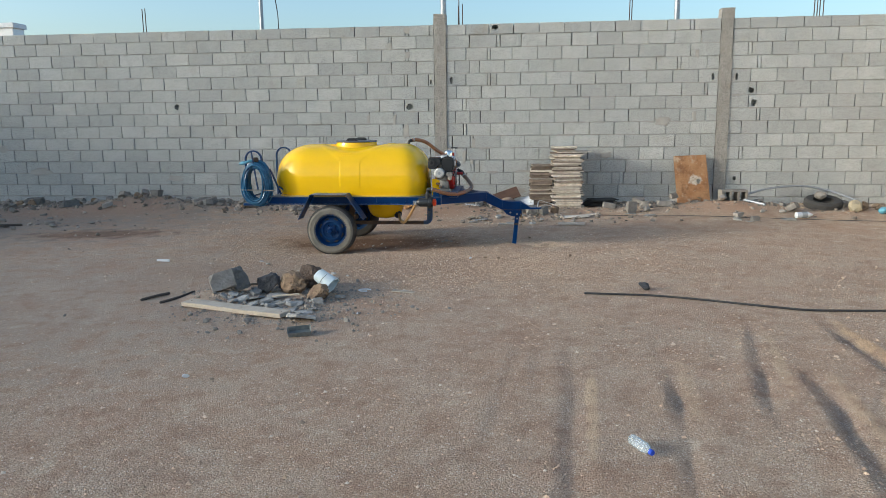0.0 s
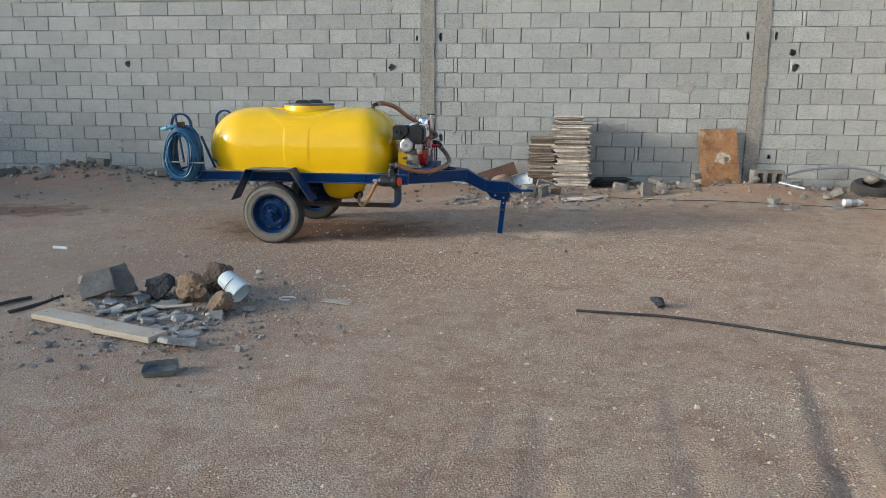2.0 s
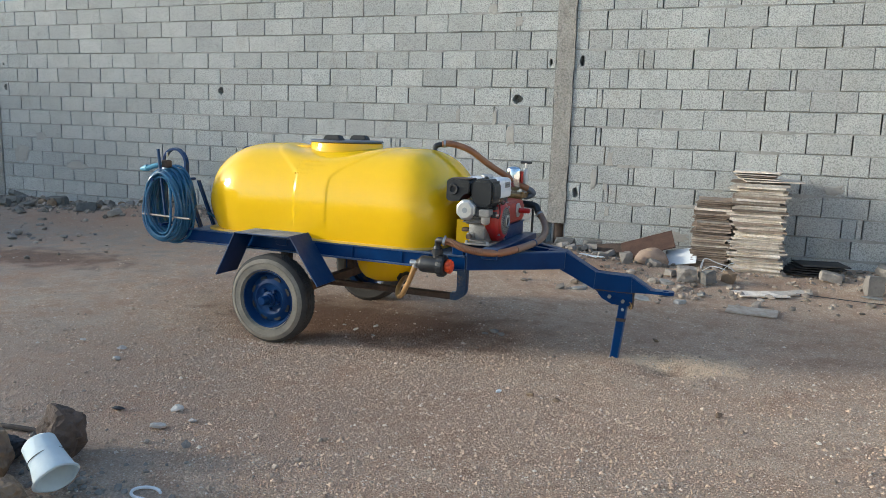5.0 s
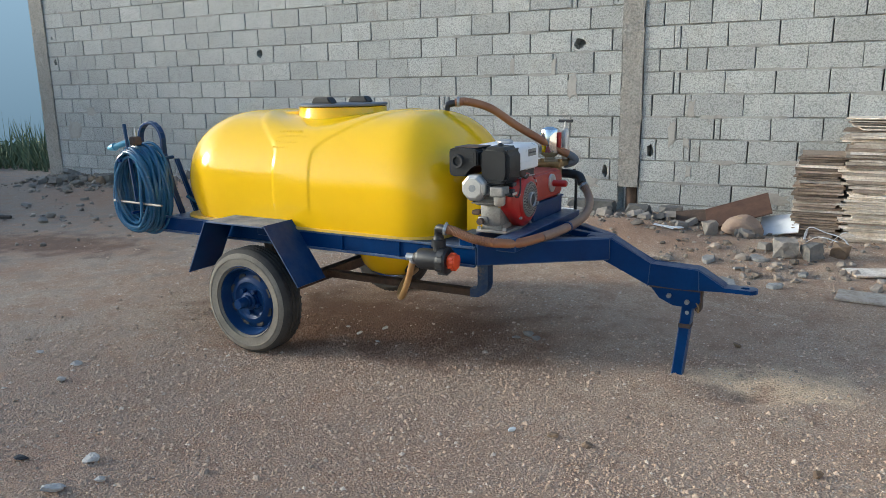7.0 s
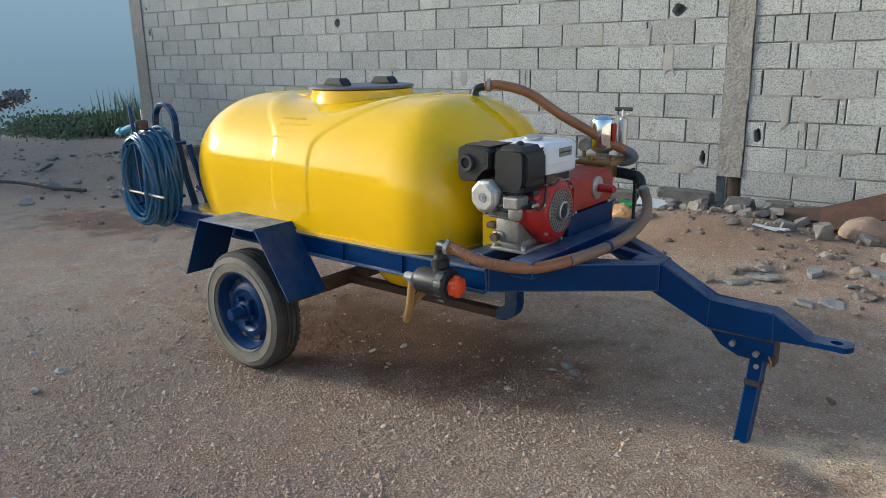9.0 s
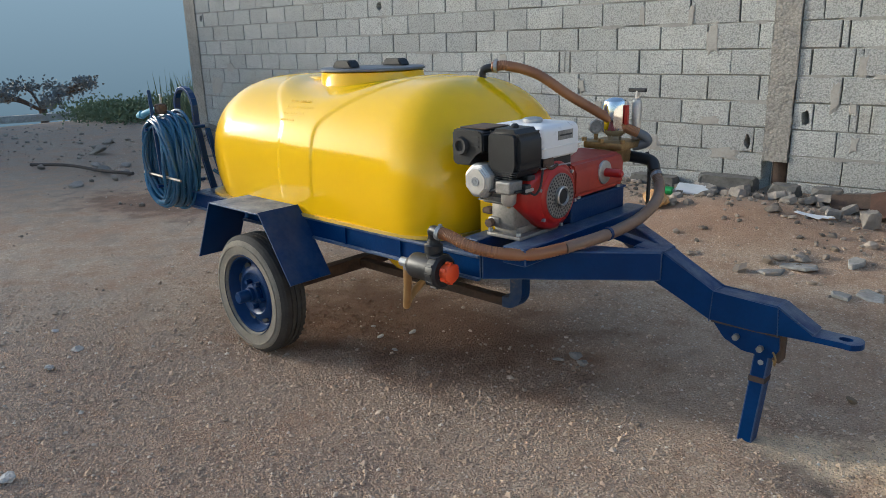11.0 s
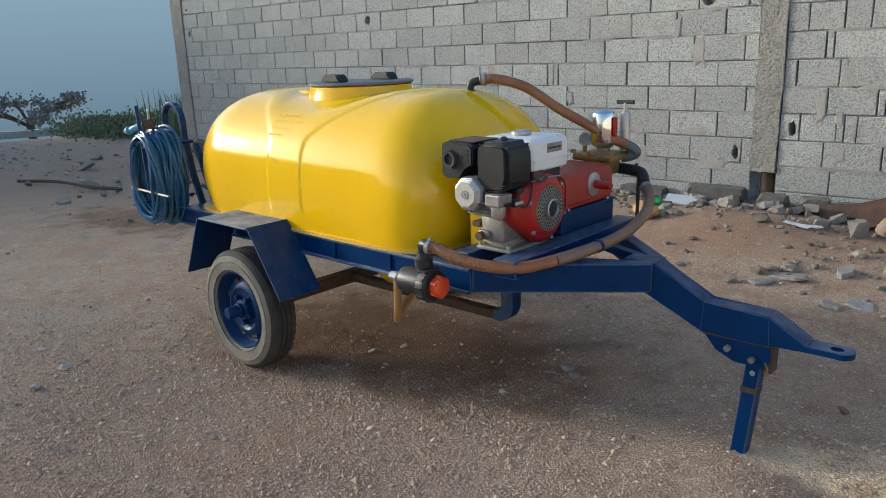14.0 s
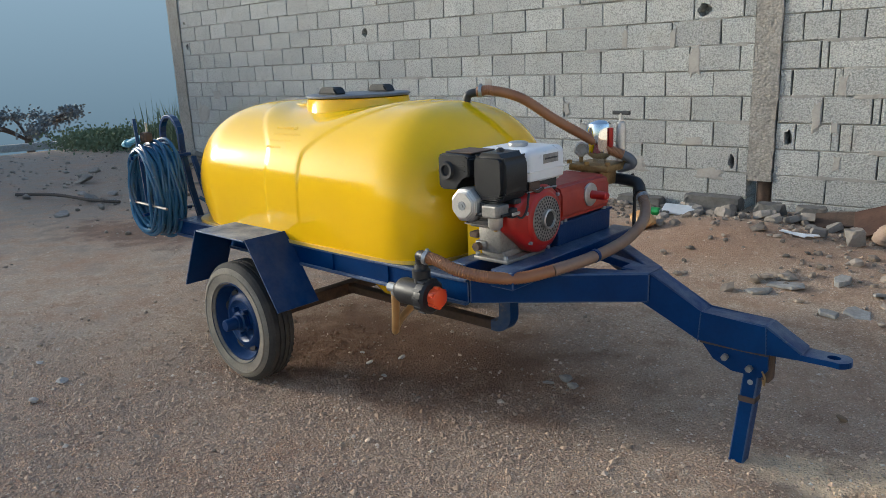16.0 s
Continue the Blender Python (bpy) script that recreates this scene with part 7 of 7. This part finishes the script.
    for x, y, s, lab, m in ((-1.04, 3.43, 0.022, "white scrap of plastic on the gravel", M_CLOTH), (0.34, 7.26, 0.020, "pale pebble on the gravel", M_CLOTH), (0.50, 7.29, 0.028, "buff stone on the gravel", M_BROWNROCK), (0.64, 7.27, 0.026, "reddish stone on the gravel", M_BROWNROCK), (1.40, 7.42, 0.022, "buff stone on the gravel", M_BROWNROCK), (-0.35, 4.9, 0.02, "white crumb on the gravel", M_CLOTH), (0.97, 8.61, 0.022, "dark clod on the gravel", M_BROWNROCK)):
        stone("loose_stone", lab, "stone", (x, y), s, int(abs(x * 100)) + 7, m, 0.8, 2)
    for x, y, s, lab, m in NEAR_STONES:
        stone("loose_stone", lab, "stone", (x, y), s, int(abs(x * 130)) + 11, m, 0.5, 3)
    ob = tagged(part("white_stick", hose([(-2.98, 6.87, hgt(-2.98, 6.87) + 0.012), (-2.84, 6.85, hgt(-2.84, 6.85) + 0.012)], 0.014, 4, 8), M_CLOTH, None, "short white plastic stick on the ground"), "", "stick")
    ob = tagged(part("paper_scrap", boxed(-0.10, 0.10, -0.03, 0.03, 0, 0.005, 0.001), M_PLANK, None, "pale strip of board on the gravel"), "", "board")
    ob.matrix_basis = pose(-0.12, 5.63, hgt(-0.12, 5.63) + 0.008, 2, 2, -8)
    bm = bmesh.new()
    tube(bm, [Vector((-0.46 + 0.055 * math.cos(a), 5.66 + 0.04 * math.sin(a), hgt(-0.46, 5.66) + 0.008)) for a in np.linspace(0.6, 5.2, 16)], 0.006, 6)
    tagged(part("white_ring", bm, M_CLOTH, None, "bent white plastic ring on the gravel"), "", "ring")


build_boards()
build_sheet()
build_wall_litter()
build_heap()

# ---- beyond the wall ----


def build_beyond():
    for x, z1, r in ((-3.70, 5.2, 0.035), (-0.50, 5.2, 0.05), (3.36, 5.2, 0.045)):
        ob = tagged(part("steel_post", turned([(r, 0.0), (r, z1)], at(x, 12.5, -0.1), 16), M_STEEL, None, "grey steel post behind the wall", True), "", "post", "posts behind the wall")
    rng = random.Random(3)
    for x, n in ((-5.79, 2), (-0.24, 3), (2.55, 2), (5.45, 4)):
        for i in range(n):
            bm = bmesh.new()
            tube(bm, [Vector((x + 0.045 * i, 12.35, -0.1)), Vector((x + 0.045 * i + rng.uniform(-0.03, 0.03), 12.35, 3.38 + rng.uniform(-0.08, 0.12)))], 0.008, 6)
            tagged(part("rebar", bm, M_RUSTBAR, None, "thin reinforcing bar standing up behind the wall"), "", "rebar", "bars behind the wall")
    tagged(part("loose_cable", hose([(-3.45, 12.5, -0.1), (-3.44, 12.5, 2.4), (-3.40, 12.5, 3.2), (-3.50, 12.5, 3.9)], 0.008), M_CABLE, None, "loose cable rising behind the wall"), "", "cable")
    b = thing("far_building", "pale flat-roofed building behind the wall", "building", (-16, 22, 0))
    part("building_wall", boxed(-19, -13.75, 20, 20.5, -0.2, 4.15, 0.02), M_WHITE, b)
    part("roof_edge", boxed(-19.1, -13.7, 19.95, 20.55, 4.15, 4.29, 0.01), M_CLOTH, b)
    # unseen stepped wall, added to keep the low sun off the yard's left
    bm = bmesh.new()
    prism(bm, [(-14.0, -1.2), (8.4, -1.2), (8.4, 4.95), (4.0, 4.95), (4.0, 4.15), (-14.0, 4.15)], -0.15, 0.15)
    bmesh.ops.transform(bm, verts=bm.verts[:], matrix=Matrix.Translation((-20.15, 0, 0)) @ Matrix.Rotation(radians(90), 4, "Z"))
    tagged(part("wall_west", bm, M_BLOCKS, None, "plain grey block wall, unseen, added to shade the yard's left"), "", "wall", kind="structure")
    # unseen pale wall, added as a reflector for the tank's front and engine
    bm = boxed(8.52, 8.72, -14.0, WY + 0.2, -0.2, 3.3, 0.01)
    tagged(part("wall_east", bm, surf("bounce_plaster", (0.70, 0.645, 0.55), (0.76, 0.705, 0.61), 2, 0.9, bump=0.003, bscale=40, fine=0.1), None, "plain cream plastered wall, unseen, added to bounce light into the yard"), "", "wall", kind="structure")
    # kerb across the yard's end
    bm = bmesh.new()
    beam(bm, (-15.4, 9.0, 0.02), (-13.9, 13.2, 0.02), 0.2, 0.14, 0.01)
    tagged(part("kerb", bm, M_SHARD, None, "whitish concrete kerb at the yard's end"), "", "kerb", kind="structure")
    for i, (x, y, s) in enumerate(((-6.8, 9.15, 0.10), (-7.4, 9.3, 0.07), (-8.3, 9.7, 0.13), (-6.2, 9.0, 0.06), (-7.7, 8.8, 0.06), (-6.0, 9.5, 0.09), (-5.4, 9.6, 0.06), (-9.2, 10.2, 0.10), (-6.5, 9.25, 0.06), (-7.0, 9.5, 0.08), (-5.8, 9.3, 0.07), (-8.8, 9.9, 0.08))):
        stone("yard_rock", "grey rock lying at the yard's end", "rock", (x, y), s, 700 + i, M_ROCK, 0.7, 2, "rocks at the yard's end")
    rng = random.Random(17)
    for i in range(26):
        x, y, s = rng.uniform(-12.5, -5.0), rng.gauss(10.0, 0.8), rng.uniform(0.02, 0.05)
        if y > 11.5:
            continue
        if i % 2:
            stone("yard_rock", "grey rock lying at the yard's end", "rock", (x, y), s, 760 + i, M_ROCK, 0.7, 2, "rocks at the yard's end")
        else:
            shard("block_fragment", "angular grey fragment of concrete on the yard", (x, y), s * 3.2, s * 2.2, s * 0.7, rng.uniform(0, 360), M_ROCK, (rng.uniform(-20, 20), rng.uniform(-15, 15)), "fragments on the yard", 300 + i)
    ob = tagged(part("old_branch", hose([(-7.9, 8.75, 0.04), (-7.3, 8.95, 0.06), (-6.6, 9.05, 0.05), (-6.2, 9.2, 0.04)], 0.018, 6, 8), M_BARK, None, "grey broken branch on the ground"), "", "branch")


def leaves(bm, c, spread, count, size, rng, up=0.0):
    for _ in range(count):
        p = Vector(c) + Vector((rng.gauss(0, spread[0]), rng.gauss(0, spread[1]), rng.gauss(0, spread[2])))
        d = Vector((rng.gauss(0, 1), rng.gauss(0, 1), rng.gauss(up, 1))).normalized()
        s = d.orthogonal().normalized() * size * rng.uniform(0.25, 0.5)
        l = d * size * rng.uniform(0.6, 1.4)
        v = [bm.verts.new(q) for q in (p, p + l * 0.5 + s, p + l, p + l * 0.5 - s)]
        bm.faces.new(v)


def build_plants():
    rng = random.Random(17)
    bm = bmesh.new()
    for k in range(26):
        x, y = rng.uniform(-14.2, -11.6), rng.uniform(11.6, 13.4)
        leaves(bm, (x, y, 0.12), (0.30, 0.30, 0.09), 420, 0.055, rng, 1.2)
    tagged(part("low_bushes", bm, M_DRYLEAF, None, "low olive-green scrub at the yard's end"), "", "bush", kind="stuff")
    bm = bmesh.new()
    for k in range(620):
        x, y = rng.uniform(-11.8, -9.9), rng.uniform(12.2, 13.6)
        h = rng.uniform(0.35, 1.05) * rng.uniform(0.6, 1.0)
        b = Vector((rng.gauss(0, 0.16), rng.gauss(0, 0.16), h))
        s = Vector((rng.uniform(-1, 1), rng.uniform(-1, 1), 0)).normalized() * 0.012
        p = Vector((x, y, 0))
        v = [bm.verts.new(q) for q in (p - s, p + s, p + b * 0.6 + s * 0.8, p + b, p + b * 0.6 - s * 0.8)]
        bm.faces.new(v)
    tagged(part("tall_grass", bm, M_DRYLEAF, None, "tall dry grass behind the wall's end"), "", "grass", kind="stuff")
    for bx, by, hh, sd in ((-24.5, 14.5, 1.15, 1),):
        r2 = random.Random(sd)
        z0 = hgt(bx, by)
        t = thing("acacia_tree", "dark gnarled acacia in the mist", "tree", (bx, by, z0))
        bm = bmesh.new()
        top = z0 + hh + 0.6
        tips = []
        base = Vector((bx, by, z0 - 0.1))
        fork = Vector((bx + 0.2, by, z0 + hh * 0.75))
        tube(bm, smooth_path([base, (base + fork) / 2 + Vector((0.12, 0, 0)), fork], 5), 0.13, 8)
        for i in range(6):
            a = i * 1.05 + r2.uniform(-0.3, 0.3)
            tip = fork + Vector((math.cos(a) * r2.uniform(0.8, 1.5), math.sin(a) * r2.uniform(0.8, 1.5), r2.uniform(0.25, 0.8)))
            tube(bm, smooth_path([fork - Vector((0, 0, 0.1)), (fork + tip) / 2 + Vector((0, 0, 0.12)), tip], 4), 0.05, 6)
            tips.append(tip)
        part("trunk", bm, M_BARK, t)
        bm = bmesh.new()
        for tip in tips:
            for _ in range(4):
                c = tip + Vector((r2.gauss(0, 0.35), r2.gauss(0, 0.35), r2.gauss(0.05, 0.14)))
                leaves(bm, c, (0.16, 0.16, 0.09), 90, 0.11, r2)
        part("crown", bm, M_MISTYLEAF, t, "sparse dark crown")
    # mist in the valley, painted as a glowing gradient on a curved sheet
    n, R = 48, 700
    bm = bmesh.new()
    zs = [-160, -20, 0, 20, 45, 80, 130, 200]
    rows = [[bm.verts.new((R * math.cos(a), R * math.sin(a), z)) for a in np.linspace(radians(136), radians(205), n)] for z in zs]
    for a, b in zip(rows, rows[1:]):
        for i in range(n - 1):
            bm.faces.new((a[i], a[i + 1], b[i + 1], b[i]))
    m = bpy.data.materials.new("mist")
    m.use_nodes = True
    N, L = m.node_tree.nodes, m.node_tree.links
    N.clear()
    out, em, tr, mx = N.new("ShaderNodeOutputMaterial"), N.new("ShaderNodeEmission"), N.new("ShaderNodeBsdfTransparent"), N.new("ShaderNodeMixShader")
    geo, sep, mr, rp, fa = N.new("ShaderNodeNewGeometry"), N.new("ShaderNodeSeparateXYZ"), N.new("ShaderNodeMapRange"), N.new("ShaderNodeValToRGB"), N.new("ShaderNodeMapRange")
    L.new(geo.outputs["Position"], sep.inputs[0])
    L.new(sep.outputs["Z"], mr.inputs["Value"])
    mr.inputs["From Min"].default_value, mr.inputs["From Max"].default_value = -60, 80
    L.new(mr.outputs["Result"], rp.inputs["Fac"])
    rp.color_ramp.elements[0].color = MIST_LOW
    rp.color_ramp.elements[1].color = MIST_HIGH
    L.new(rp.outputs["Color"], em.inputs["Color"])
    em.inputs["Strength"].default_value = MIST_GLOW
    fa.inputs["From Min"].default_value, fa.inputs["From Max"].default_value = 70, 190
    L.new(sep.outputs["Z"], fa.inputs["Value"])
    L.new(fa.outputs["Result"], mx.inputs[0])
    L.new(em.outputs[0], mx.inputs[1])
    L.new(tr.outputs[0], mx.inputs[2])
    L.new(mx.outputs[0], out.inputs["Surface"])
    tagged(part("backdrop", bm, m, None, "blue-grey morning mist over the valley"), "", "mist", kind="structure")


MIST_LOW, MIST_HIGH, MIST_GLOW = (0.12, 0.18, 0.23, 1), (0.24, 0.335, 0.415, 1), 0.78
build_beyond()
build_plants()


def build_pebbles():
    """Loose gravel on the earth, thicker near the camera's way."""
    rng = random.Random(40)
    V, F = [], []
    for i in range(230000):
        if i < 130000:
            x, y = rng.gauss(-0.1, 1.35), rng.gauss(7.3, 0.9)
        elif i < 200000:
            x, y = rng.uniform(-3.2, 4.2), rng.uniform(1.2, 9.2)
        else:
            x, y = rng.uniform(-7, 6), rng.uniform(0.8, 11.4)
        if noise.noise(Vector((x * 1.1, y * 1.1, 21))) + rng.uniform(-0.6, 0.6) < -0.22:
            continue
        s = min(0.016, rng.lognormvariate(-5.82 if i < 130000 else -5.7, 0.55))
        z = hgt(x, y) + s * 0.15
        a = rng.uniform(0, 6.3)
        c, d = math.cos(a) * s, math.sin(a) * s
        k = len(V)
        q = rng.uniform(0.6, 1.0)
        V += [(x + c, y + d, z), (x - d * q, y + c * q, z), (x - c, y - d, z), (x + d * q, y - c * q, z), (x + rng.uniform(-.3, .3) * s, y + rng.uniform(-.3, .3) * s, z + s * 0.7)]
        F += [(k, k + 1, k + 4), (k + 1, k + 2, k + 4), (k + 2, k + 3, k + 4), (k + 3, k, k + 4)]
    me = bpy.data.meshes.new("loose_gravel")
    me.from_pydata(V, [], F)
    me.materials.append(M_PEBBLE)
    tagged(new("loose_gravel", me), "loose pale and brown gravel on the earth", "gravel", kind="stuff")


build_pebbles()
build_wall()
